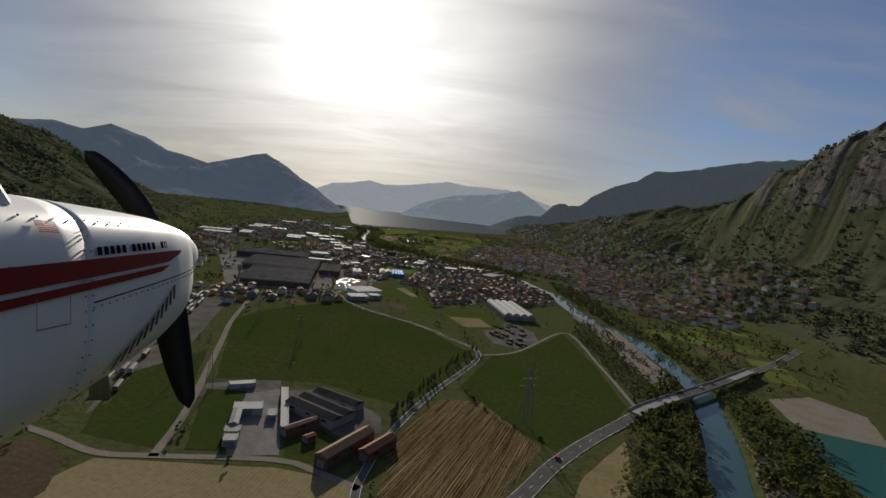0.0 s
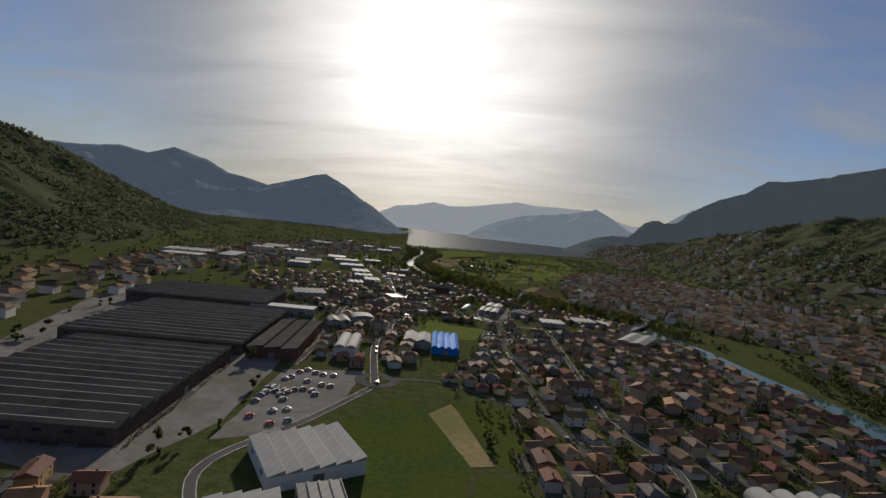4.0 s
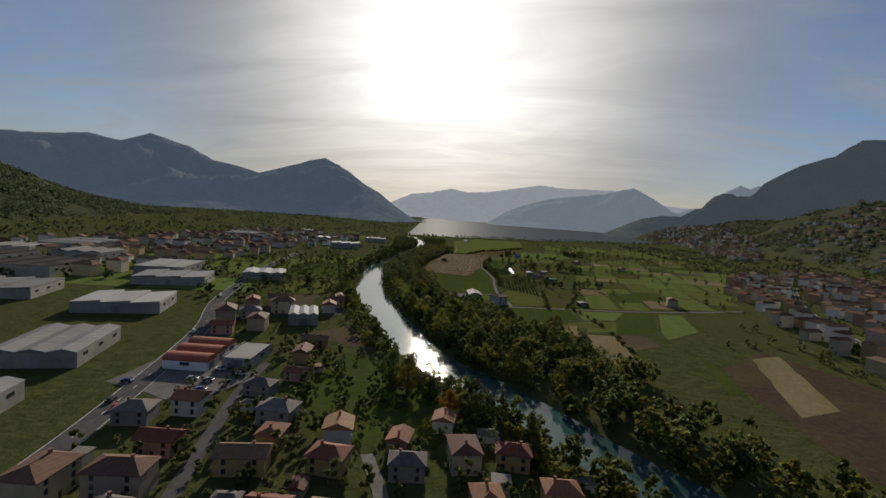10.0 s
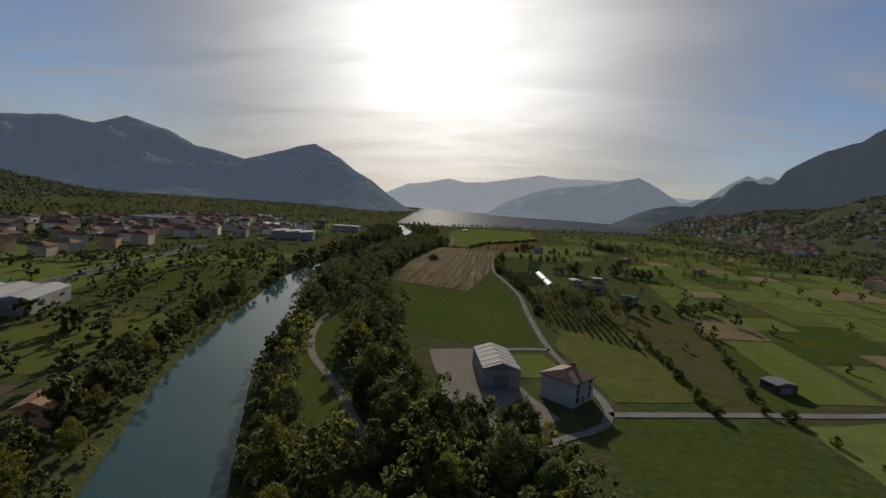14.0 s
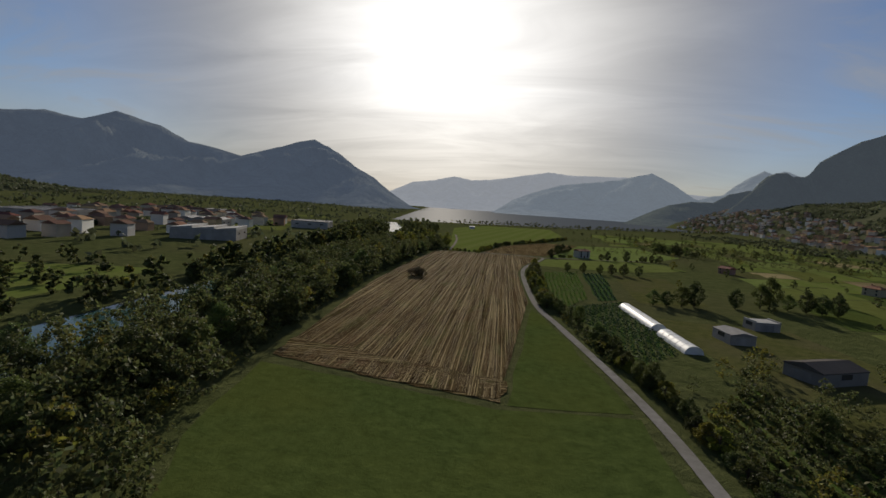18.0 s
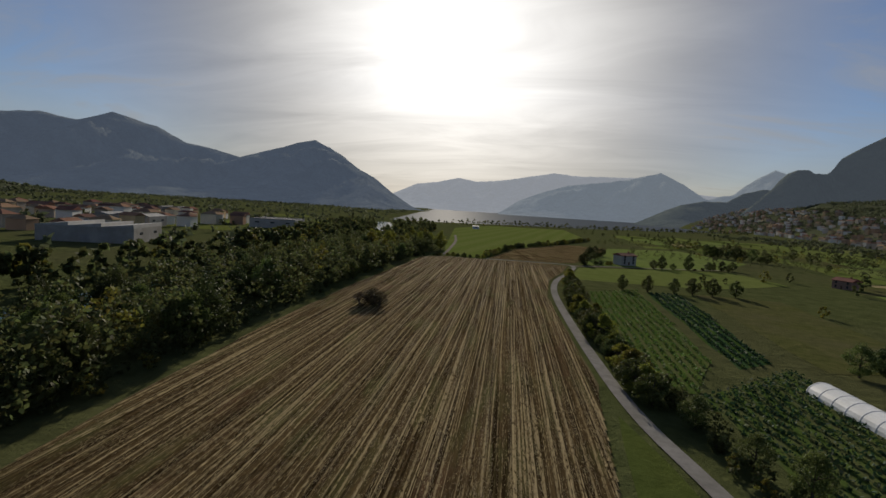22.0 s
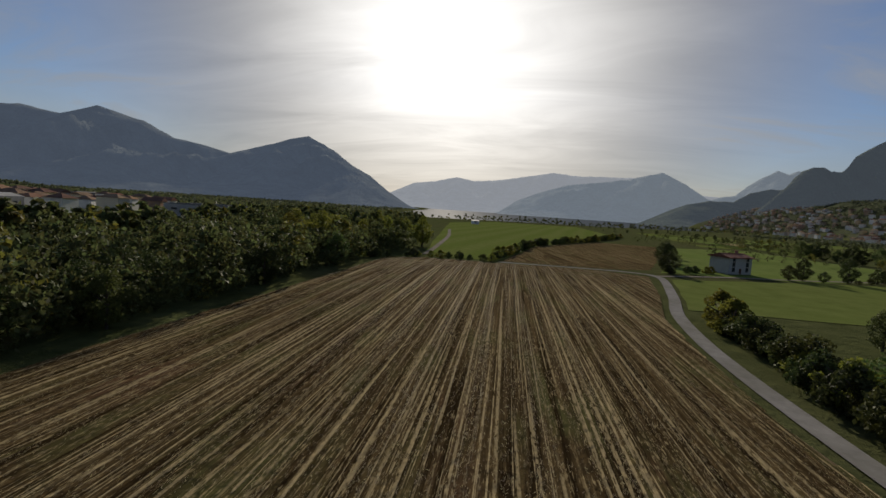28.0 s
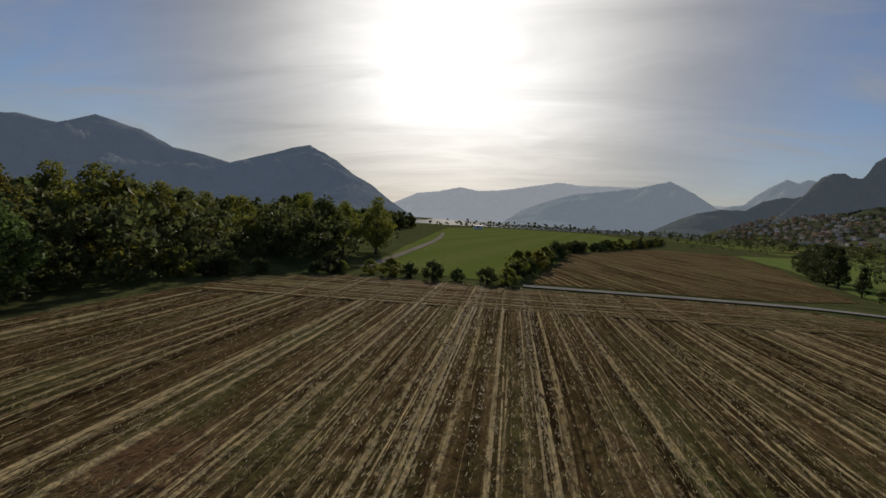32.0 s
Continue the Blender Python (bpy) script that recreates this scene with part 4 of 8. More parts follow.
band = wobble([(-219.5, 1711), (-193, 1705), (-166.5, 1701), (-165.5, 1713), (-193, 1718), (-221.5, 1725)], 0.5, 18, 3.0)
structure("stubble_headland", [(x, y, 0.30 if y > 1704.5 - (x + 166.5) * 0.19 else 0.13) for x, y in band], [tuple(range(len(band)))], stubble_mat("stubble_cross_rows", 98), False, "cross rows at the end of the stubble field", "field")
band = wobble([(-238, 1978), (-207, 1984), (-170, 1990), (-164, 1988), (-158.5, 1999), (-171, 2004), (-206, 2001), (-228, 1999), (-238.5, 1990)], 0.4, 19, 3.0)
structure("stubble_headland", [(x, y, 0.27) for x, y in band], [tuple(range(len(band)))], bpy.data.materials["stubble_cross_rows"], False, "cross rows at the far end of the stubble field", "field")
M_RAIL = mat("rail_steel", (0.10, 0.085, 0.075), (0.17, 0.15, 0.13), 0.5, 0.5, metal=0.4)
for k in range(7):
    o = -4.5 * k
    line = [(-176 + o * 0.9, 262 + o * 0.3), (-205 + o, 350 + o * 0.2), (-232 + o, 450), (-262 + o, 560)]
    line = smooth_line(line, 12)
    for side in (-0.75, 0.75):
        v, f = ribbon(line, 0.09, 0.20, side)
        structure("rail", v, f, M_RAIL, False, "rusty steel rail in gravel", "rail")


# straw left standing and lying in the rows
rng_ = np.random.RandomState(40)
ROWS_U = np.arange(-64, 64, 0.75)
pu = np.repeat(ROWS_U, 5200) + rng_.normal(0, 0.17, len(ROWS_U) * 5200)
ps = rng_.uniform(1700, 2012, len(pu))
dense = 0.5 + 0.5 * np.sin(pu * 1.7 + 0.4 * np.sin(ps / 19.0)) * np.sin(pu * 0.53 + 1.0)
ok = rng_.rand(len(pu)) < 0.08 + 0.92 * dense ** 1.4
pu, ps = pu[ok], ps[ok]
pw = 0.5 * np.sin(ps / 37.0 + pu * 0.05) + 1.5 * np.sin(ps / 110.0)
px = CX + (pu + pw) * math.cos(tilt) - (ps - CY) * math.sin(tilt)
py = CY + (pu + pw) * math.sin(tilt) + (ps - CY) * math.cos(tilt)
ok = inside(px, py, FIELD_EDGE)
px, py = px[ok], py[ok]
n_ = len(px)
turn = rng_.normal(math.pi / 2 + tilt, 0.42, n_)
half_l, half_w = rng_.uniform(0.04, 0.15, n_), rng_.uniform(0.008, 0.018, n_)
lift = rng_.uniform(0.0, 0.05, n_)
dx_, dy_ = np.cos(turn), np.sin(turn)
pz = 0.28 + 0.05 * rng_.rand(n_)
corner = lambda a, b, up: np.stack([px + dx_ * half_l * a - dy_ * half_w * b, py + dy_ * half_l * a + dx_ * half_w * b, pz + up], -1)
straw_v = np.stack([corner(-1, -1, 0 * lift), corner(1, -1, lift), corner(1, 1, lift), corner(-1, 1, 0 * lift)], 1).reshape(-1, 3)
M_STRAWBIT = leaf_mat("straw_pieces", (0.18, 0.140, 0.072), (0.34, 0.27, 0.145), 0.25, 0.4, True)
tagged(new("straw", mesh_np("straw", straw_v, np.arange(4 * n_).reshape(n_, 4), M_STRAWBIT)), "pale cut straw lying along the rows", "straw", kind="stuff")


# ---- houses and sheds ----
def part(name, bm, material, parent, label="", smooth=False):
    """Link a bmesh, in metres of the valley, as one mesh under a thing."""
    bmesh.ops.scale(bm, vec=(S, S, S), verts=bm.verts)
    me = bpy.data.meshes.new(name)
    bm.to_mesh(me)
    bm.free()
    me.materials.append(material)
    if smooth:
        me.polygons.foreach_set("use_smooth", [True] * len(me.polygons))
    ob = new(name, me)
    if parent:
        ob.parent = parent
    if label:
        ob["label"] = label
    return ob


def box(bm, x0, x1, y0, y1, z0, z1):
    v = [bm.verts.new((x, y, z)) for z in (z0, z1) for x, y in ((x0, y0), (x1, y0), (x1, y1), (x0, y1))]
    for q in ((3, 2, 1, 0), (4, 5, 6, 7), (0, 1, 5, 4), (1, 2, 6, 5), (2, 3, 7, 6), (3, 0, 4, 7)):
        bm.faces.new([v[i] for i in q])
    return v


def boxes(*list_of):
    bm = bmesh.new()
    for b in list_of:
        box(bm, *b)
    return bm


def prism(pts, x0, x1):
    """A solid with the outline pts (y, z) drawn along x."""
    bm = bmesh.new()
    a = [bm.verts.new((x0, y, z)) for y, z in pts]
    b = [bm.verts.new((x1, y, z)) for y, z in pts]
    n = len(pts)
    for i in range(n):
        bm.faces.new((a[i], b[i], b[(i + 1) % n], a[(i + 1) % n]))
    bm.faces.new(a[::-1])
    bm.faces.new(b)
    bmesh.ops.recalc_face_normals(bm, faces=bm.faces)
    return bm


def roof_bm(w, d, z, rise, over, hip, thick=0.28):
    """A tiled roof with eaves; hip: how far the ridge ends draw in."""
    bm = bmesh.new()
    W, D = w / 2 + over, d / 2 + over
    rx = max(0.3, W - hip)
    low = [bm.verts.new(p) for p in ((-W, -D, z - 0.12), (W, -D, z - 0.12), (W, D, z - 0.12), (-W, D, z - 0.12))]
    eave = [bm.verts.new((p.co.x, p.co.y, p.co.z + thick)) for p in low]
    r0, r1 = bm.verts.new((-rx, 0, z + rise)), bm.verts.new((rx, 0, z + rise))
    bm.faces.new(low[::-1])
    for i in range(4):
        bm.faces.new((low[i], low[(i + 1) % 4], eave[(i + 1) % 4], eave[i]))
    bm.faces.new((eave[0], eave[1], r1, r0))
    bm.faces.new((eave[2], eave[3], r0, r1))
    bm.faces.new((eave[1], eave[2], r1))
    bm.faces.new((eave[3], eave[0], r0))
    # ridge tiles
    box(bm, -rx, rx, -0.14, 0.14, z + rise - 0.05, z + rise + 0.1)
    return bm


WALLS = [mat("cream_plaster", (0.311, 0.266, 0.192), (0.407, 0.355, 0.266), 0.25, 0.9, bump=0.03, big=((0.30, 0.26, 0.20), 0.2, 0.4), vary=0.2),
         mat("white_plaster", (0.407, 0.400, 0.377), (0.518, 0.511, 0.488), 0.25, 0.9, bump=0.03, big=((0.42, 0.40, 0.36), 0.2, 0.4), vary=0.15),
         mat("ochre_plaster", (0.296, 0.200, 0.096), (0.385, 0.281, 0.148), 0.25, 0.9, bump=0.03, big=((0.30, 0.22, 0.13), 0.2, 0.4), vary=0.2),
         mat("pink_plaster", (0.311, 0.200, 0.155), (0.385, 0.266, 0.207), 0.25, 0.9, bump=0.03, big=((0.33, 0.24, 0.19), 0.2, 0.4), vary=0.2),
         mat("grey_plaster", (0.207, 0.200, 0.192), (0.296, 0.289, 0.274), 0.25, 0.9, bump=0.03, big=((0.22, 0.21, 0.19), 0.2, 0.4), vary=0.2)]
ROOFS = [mat("terracotta_tiles", (0.19, 0.085, 0.05), (0.31, 0.155, 0.095), 0.6, 0.8, bump=0.10, big=((0.17, 0.10, 0.07), 0.12, 0.6), vary=0.28, stripe=(0, 0.9, (0.20, 0.08, 0.05), 0.35)),
         mat("brown_tiles", (0.14, 0.08, 0.055), (0.24, 0.14, 0.095), 0.6, 0.8, bump=0.10, big=((0.12, 0.09, 0.07), 0.12, 0.6), vary=0.28, stripe=(0, 0.9, (0.12, 0.07, 0.05), 0.35)),
         mat("grey_tiles", (0.12, 0.11, 0.10), (0.22, 0.20, 0.19), 0.6, 0.8, bump=0.10, big=((0.16, 0.13, 0.11), 0.12, 0.5), vary=0.25)]
M_GLASS = mat("dark_glass", (0.02, 0.025, 0.03), (0.05, 0.055, 0.06), 0.3, 0.25, spec=0.35)
M_DOOR = mat("brown_door", (0.10, 0.06, 0.035), (0.16, 0.10, 0.06), 0.8, 0.6, vary=0.3)
M_CHIM = mat("chimney_brick", (0.22, 0.12, 0.085), (0.34, 0.20, 0.15), 0.8, 0.9, vary=0.2)
M_METAL = mat("grey_roof_sheet", (0.17, 0.17, 0.17), (0.29, 0.29, 0.28), 0.08, 0.75, big=((0.22, 0.20, 0.18), 0.05, 0.5), vary=0.25, stripe=(10, 0.35, (0.14, 0.14, 0.14), 0.35))
M_PALE = mat("pale_roof_sheet", (0.30, 0.30, 0.29), (0.43, 0.43, 0.41), 0.08, 0.8, big=((0.40, 0.38, 0.35), 0.05, 0.5), vary=0.12, stripe=(10, 0.3, (0.30, 0.30, 0.29), 0.4))
M_DARKROOF = mat("dark_fibre_roof", (0.05, 0.047, 0.045), (0.10, 0.095, 0.09), 0.1, 0.9, big=((0.11, 0.10, 0.09), 0.04, 0.5), vary=0.15)
M_BRICK = mat("red_brick", (0.12, 0.06, 0.045), (0.20, 0.10, 0.075), 0.7, 0.9, bump=0.03, big=((0.14, 0.08, 0.06), 0.1, 0.5))
M_CONC = mat("concrete", (0.26, 0.25, 0.23), (0.38, 0.37, 0.35), 0.2, 0.9, big=((0.20, 0.19, 0.17), 0.06, 0.5), vary=0.15)
M_BLUE = mat("blue_tarpaulin", (0.0, 0.16, 0.55), (0.01, 0.24, 0.75), 0.15, 0.45, bump=0.1, big=((0.0, 0.12, 0.45), 0.08, 0.5))
M_REDROOF = mat("red_barrel_roof", (0.30, 0.085, 0.055), (0.40, 0.13, 0.085), 0.3, 0.6, big=((0.26, 0.12, 0.09), 0.08, 0.5))
M_STEEL = mat("white_steel", (0.60, 0.60, 0.60), (0.72, 0.72, 0.72), 0.5, 0.7)
M_FILM = mat("greenhouse_film", (0.55, 0.56, 0.55), (0.72, 0.73, 0.72), 0.3, 0.45, big=((0.45, 0.47, 0.45), 0.1, 0.5))
M_FILMG = mat("green_net", (0.02, 0.14, 0.09), (0.04, 0.20, 0.13), 0.3, 0.6)


def house(w, d, h, rise, hip, wall, roof, storeys, label):
    """A house that stands on the origin, its long side along x."""
    bm = boxes((-w / 2, w / 2, -d / 2, d / 2, -0.3, h), (-w / 2 - 0.06, w / 2 + 0.06, -d / 2 - 0.06, d / 2 + 0.06, -0.3, 0.5))
    if hip < 1:
        for s in (-1, 1):
            a, b, c = bm.verts.new((s * w / 2, -d / 2, h)), bm.verts.new((s * w / 2, d / 2, h)), bm.verts.new((s * w / 2, 0, h + rise * 0.96))
            bm.faces.new((a, b, c))
    top = tagged(part("house", bm, wall, None), label, "house", "houses of the valley town")
    part("roof", roof_bm(w, d, h, rise, 0.7, hip), roof, top)
    part("chimney", boxes((w * 0.18, w * 0.18 + 0.8, -0.4, 0.4, h + rise * 0.4, h + rise + 0.9), (w * 0.18 - 0.1, w * 0.18 + 0.9, -0.5, 0.5, h + rise + 0.9, h + rise + 1.05)), M_CHIM, top)
    me = None
    for k in range(storeys):
        z = 1.1 + k * (h - 0.3) / storeys
        for s in (-1, 1):
            for x in (-w * 0.3, w * 0.3):
                if me is None:
                    bm = boxes((-0.62, 0.62, -0.05, 0.05, 0, 1.5), (-0.75, 0.75, -0.09, 0.09, -0.12, 0))
                    ob = part("window", bm, M_GLASS, top)
                    me = ob.data
                else:
                    ob = new("window", me)
                    ob.parent = top
                ob.location = (x * S, s * (d / 2 + 0.03) * S, z * S)
    part("door", boxes((-0.55, 0.55, -d / 2 - 0.06, -d / 2 + 0.02, 0, 2.2)), M_DOOR, top)
    return top


def ground_at(x, y):
    if abs(x) < 420 and y < 2450:
        d = float(seg_dist(np.array(x), np.array(y), [p for p in RIVER[::3] if abs(p[1] - y) < 160] or RIVER[:2]))
        k = min(1.0, max(0.0, (d - 5) / 13))
        return -3.2 * (1 - k * k * (3 - 2 * k))
    return float(ground_z(x, y))


KIN = {}


def twin(ob, m):
    """A copy of a thing with all its parts at the pose m, sharing the meshes."""
    if ob not in KIN:
        KIN[ob] = list(ob.children)
    top = ob.copy()
    scene.collection.objects.link(top)
    for o in KIN[ob]:
        c = o.copy()
        scene.collection.objects.link(c)
        c.parent = top
    top.matrix_basis = m
    return top


TAKEN = []          # (x, y, radius) of all that stands


def road_gap(x, y):
    """How far points lie from the nearest road's edge (numpy)."""
    best = np.full(np.shape(x), 1e9)
    for line, half in ALL_ROADS:
        best = np.minimum(best, seg_dist(x, y, line) - half)
    return best


TABLE = [np.zeros((0, 3))]


def clear(x, y, r):
    if len(TABLE[0]) != len(TAKEN):
        TABLE[0] = np.array(TAKEN)
    t = TABLE[0]
    return bool(((x - t[:, 0]) ** 2 + (y - t[:, 1]) ** 2 > (r + t[:, 2]) ** 2).all())


def candidates(poly, count, rng_seed, gap=0.0, off=(), bank=22.0):
    """Chance points in a polygon, away from roads, fields and the river."""
    r = np.random.RandomState(rng_seed)
    xs_, ys_ = zip(*poly)
    x, y = r.uniform(min(xs_), max(xs_), count), r.uniform(min(ys_), max(ys_), count)
    ok = inside(x, y, poly)
    x, y = x[ok], y[ok]
    ok = (seg_dist(x, y, RIVER[::3]) > bank) & (road_gap(x, y) > gap)
    for p in off:
        ok &= ~inside(x, y, p)
    return list(zip(x[ok].tolist(), y[ok].tolist()))


def reserve(x, y, w, d, rot):
    c, s = math.cos(radians(rot)), math.sin(radians(rot))
    nx_, ny_ = max(1, int(w / 12)), max(1, int(d / 12))
    for i in range(nx_):
        for j in range(ny_):
            u, v_ = (i + 0.5) / nx_ * w - w / 2, (j + 0.5) / ny_ * d - d / 2
            TAKEN.append((x + u * c - v_ * s, y + u * s + v_ * c, max(w / nx_, d / ny_) * 0.62))


def place(ob, x, y, rot, z=None):
    ob.matrix_basis = pose(x * S, y * S, (ground_at(x, y) if z is None else z) * S, 0, 0, rot)
    return ob


def shed(x, y, w, d, h, rot, kind, roof, wall, name="warehouse", label="long grey warehouse with a sheet roof", n=4, rise=2.0, strips=False):
    """A hall of w by d metres. kind: gable, saw, barrel or flat; n: bays across w."""
    reserve(x, y, w, d, rot)
    top = tagged(part(name, boxes((-w / 2, w / 2, -d / 2, d / 2, -0.3, h)), wall, None), label, name.replace("_", " "))
    bay = w / n
    me = None
    for i in range(n):
        if me is None:
            if kind == "gable":
                bm = prism([(-bay / 2, 0), (bay / 2, 0), (bay / 2, 0.25), (0, rise), (-bay / 2, 0.25)], -d / 2 - 0.4, d / 2 + 0.4)
            elif kind == "saw":
                bm = prism([(-bay / 2, 0), (bay / 2, 0), (bay / 2, 0.3), (-bay / 2 + 0.25, rise), (-bay / 2, rise)], -d / 2 - 0.3, d / 2 + 0.3)
            elif kind == "barrel":
                bm = prism([(-bay / 2, 0)] + [(bay / 2, 0)] + [(bay / 2 * math.cos(a * math.pi / 10), rise * math.sin(a * math.pi / 10) + 0.1) for a in range(11)], -d / 2 - 0.3, d / 2 + 0.3)
            else:
                bm = prism([(-bay / 2, 0), (bay / 2, 0), (bay / 2, 0.7), (bay / 2 - 0.4, 0.7), (bay / 2 - 0.4, 0.25), (-bay / 2 + 0.4, 0.25), (-bay / 2 + 0.4, 0.7), (-bay / 2, 0.7)], -d / 2, d / 2)
            bmesh.ops.rotate(bm, matrix=Matrix.Rotation(radians(90), 3, "Z"), verts=bm.verts)
            ob = part("roof_bay", bm, roof, top)
            me = ob.data
        else:
            ob = new("roof_bay", me)
            ob.parent = top
        ob.location = ((-w / 2 + (i + 0.5) * bay) * S, 0, h * S)
    me = None
    for i in range(n if strips else 0):
        if me is None:
            ob = part("roof_light", boxes((-0.28, 0.28, -d / 2 + 1, d / 2 - 1, rise - 0.1, rise + 0.1)), M_METAL, top)
            me = ob.data
        else:
            ob = new("roof_light", me)
            ob.parent = top
        ob.location = ((-w / 2 + (i + 0.5) * bay - bay / 2 + 0.5) * S, 0, h * S)
    # gates and window bands
    me = None
    k = max(1, int(d / 12))
    for s in (-1, 1):
        for j in range(k):
            if me is None:
                ob = part("window_band", boxes((-0.05, 0.05, -1.8, 1.8, 0, 1.3)), M_GLASS, top)
                me = ob.data
            else:
                ob = new("window_band", me)
                ob.parent = top
            ob.location = (s * (w / 2 + 0.02) * S, (-d / 2 + (j + 0.5) * d / k) * S, h * 0.55 * S)
    part("gate", boxes((-2.2, 2.2, -d / 2 - 0.08, -d / 2 + 0.02, 0, min(4, h - 0.6))), M_METAL, top)
    return place(top, x, y, rot)


def skylights(top, w, d, h, rise, n):
    """Pale strips that run over both slopes of a gabled roof."""
    me = None
    for i in range(n):
        if me is None:
            bm = prism([(-w / 2, 0.20), (0, rise - 0.05), (w / 2, 0.20), (w / 2, 0.34), (0, rise + 0.10), (-w / 2, 0.34)], -0.55, 0.55)
            bmesh.ops.rotate(bm, matrix=Matrix.Rotation(radians(90), 3, "Z"), verts=bm.verts)
            ob = part("roof_light", bm, M_PALE, top)
            me = ob.data
        else:
            ob = new("roof_light", me)
            ob.parent = top
        ob.location = (0, (-d / 2 + (i + 0.5) * d / n) * S, h * S)


# the big works with its dark saw-tooth halls
FR = 11.5
M_DIM = mat("grimy_factory_wall", (0.085, 0.065, 0.055), (0.15, 0.12, 0.10), 0.3, 0.9, big=((0.06, 0.05, 0.045), 0.08, 0.5))
shed(-232, 712, 120, 96, 7, FR + 90, "saw", M_DARKROOF, M_DIM, "factory_hall", "dark saw-tooth factory hall with thin roof lights", 13, 2.4, True)
shed(-268, 842, 120, 120, 7, FR + 90, "saw", M_DARKROOF, M_DIM, "factory_hall", "dark saw-tooth factory hall with thin roof lights", 13, 2.4, True)
shed(-320, 946, 70, 130, 9, FR + 90, "saw", M_DARKROOF, M_DIM, "factory_hall", "dark saw-tooth factory hall with thin roof lights", 8, 2.4, True)
shed(-186, 840, 34, 90, 7, FR, "saw", M_DARKROOF, M_BRICK, "factory_hall", "low factory hall with pale roof", 3, 2.0)
shed(-236, 934, 60, 16, 8, FR, "flat", M_PALE, M_CONC, "factory_hall", "narrow hall with a white roof", 1)
# white halls by the lane
shed(-99, 676, 38, 34, 6, 40, "saw", M_PALE, M_STEEL, "workshop", "white workshop with a bright saw-tooth roof", 6, 1.6)
shed(-101, 632, 24, 20, 5, 30, "saw", M_PALE, M_CONC, "workshop", "white workshop with a bright saw-tooth roof", 4, 1.4)
shed(-82, 650, 16, 14, 5, 30, "flat", M_METAL, M_CONC, "workshop", "small grey flat-roofed workshop")
# four white barrel vaults
shed(106, 660, 42, 92, 5, 9.5, "barrel", M_PALE, M_CONC, "vaulted_shed", "shed with four long white barrel vaults", 4, 4.0)
# blue tent hall
b = shed(-72, 894, 22, 54, 5, 8, "gable", M_BLUE, M_BLUE, "tent_hall", "bright blue tarpaulin hall", 4, 2.2)
shed(-95, 890, 22, 30, 6, 8, "gable", M_METAL, M_CONC, "workshop", "grey workshop beside the blue hall", 2, 2.4)
# industrial sheds
shed(-38, 1122, 20, 26, 5.5, -5, "gable", M_METAL, M_CONC, "warehouse", "grey warehouse with roof lights", 2, 1.6)
shed(-43, 1090, 23, 32, 4.5, -5, "gable", M_METAL, M_CONC, "warehouse", "grey warehouse with roof lights", 3, 1.4)
shed(-2, 1100, 20, 34, 4.5, -20, "saw", M_METAL, M_CONC, "workshop", "workshop with a striped saw-tooth roof", 6, 1.6)
shed(30, 1060, 26, 22, 4.2, 10, "saw", M_PALE, M_CONC, "workshop", "pale workshop with saw-tooth roof", 5, 1.6)
shed(-167, 1101, 18, 25, 5, 35, "flat", M_REDROOF, M_CONC, "supermarket", "low hall with a flat red-brown roof", 1)
shed(116, 1020, 27, 58, 5, -27, "gable", M_METAL, M_CONC, "school_hall", "long grey hall with two pitched roofs", 2, 1.6)
shed(-175, 918, 20, 20, 6, 30, "gable", M_METAL, M_CONC, "workshop", "grey workshop with striped roof", 2, 2.0)
shed(-160, 942, 22, 18, 6, 30, "barrel", M_METAL, M_CONC, "workshop", "grey workshop with a curved roof", 1, 2.4)
shed(-257, 1040, 36, 34, 7, 30, "saw", M_METAL, M_CONC, "workshop", "grey workshop with striped roof", 6, 1.6)
shed(-140, 845, 16, 40, 6, 12, "barrel", M_PALE, M_STEEL, "workshop", "white workshop with barrel roofs", 2, 2.4)
shed(109, 1458, 26, 16, 5, 20, "flat", M_PALE, M_CONC, "warehouse", "white flat-roofed warehouse building", 1)
shed(126, 1420, 24, 14, 5, 20, "gable", M_METAL, M_CONC, "warehouse", "bluish grey gabled warehouse", 2)
# three red barrels of the market hall
for k in range(3):
    shed(-229 - 3.0 * k, 1334 + 11 * k, 8.5, 17, 3.5, 100, "barrel", M_REDROOF, M_STEEL, "market_hall", "market hall bay with a red barrel roof", 1, 2.2)
shed(-214, 1350, 12, 22, 4, 10, "flat", M_METAL, M_CONC, "market_annex", "flat grey annex of the market", 1)
# sheds along the main road
for x, y, w, d, r, rf in ((-236, 1232, 24, 34, 22, M_PALE), (-262, 1272, 30, 26, 22, M_METAL), (-286, 1330, 30, 40, 24, M_METAL), (-246, 1180, 22, 26, 20, M_METAL), (-330, 1410, 44, 34, 25, M_PALE), (-226, 1425, 16, 22, 25, M_PALE),
                          (-372, 1500, 50, 36, 25, M_METAL), (-330, 1560, 34, 30, 25, M_PALE), (-420, 1410, 50, 40, 25, M_METAL)):
    shed(x, y, w, d, 6, r, "gable" if w < 40 else "saw", rf, M_CONC, "warehouse", "pale warehouse beside the main road", 3, 1.4)
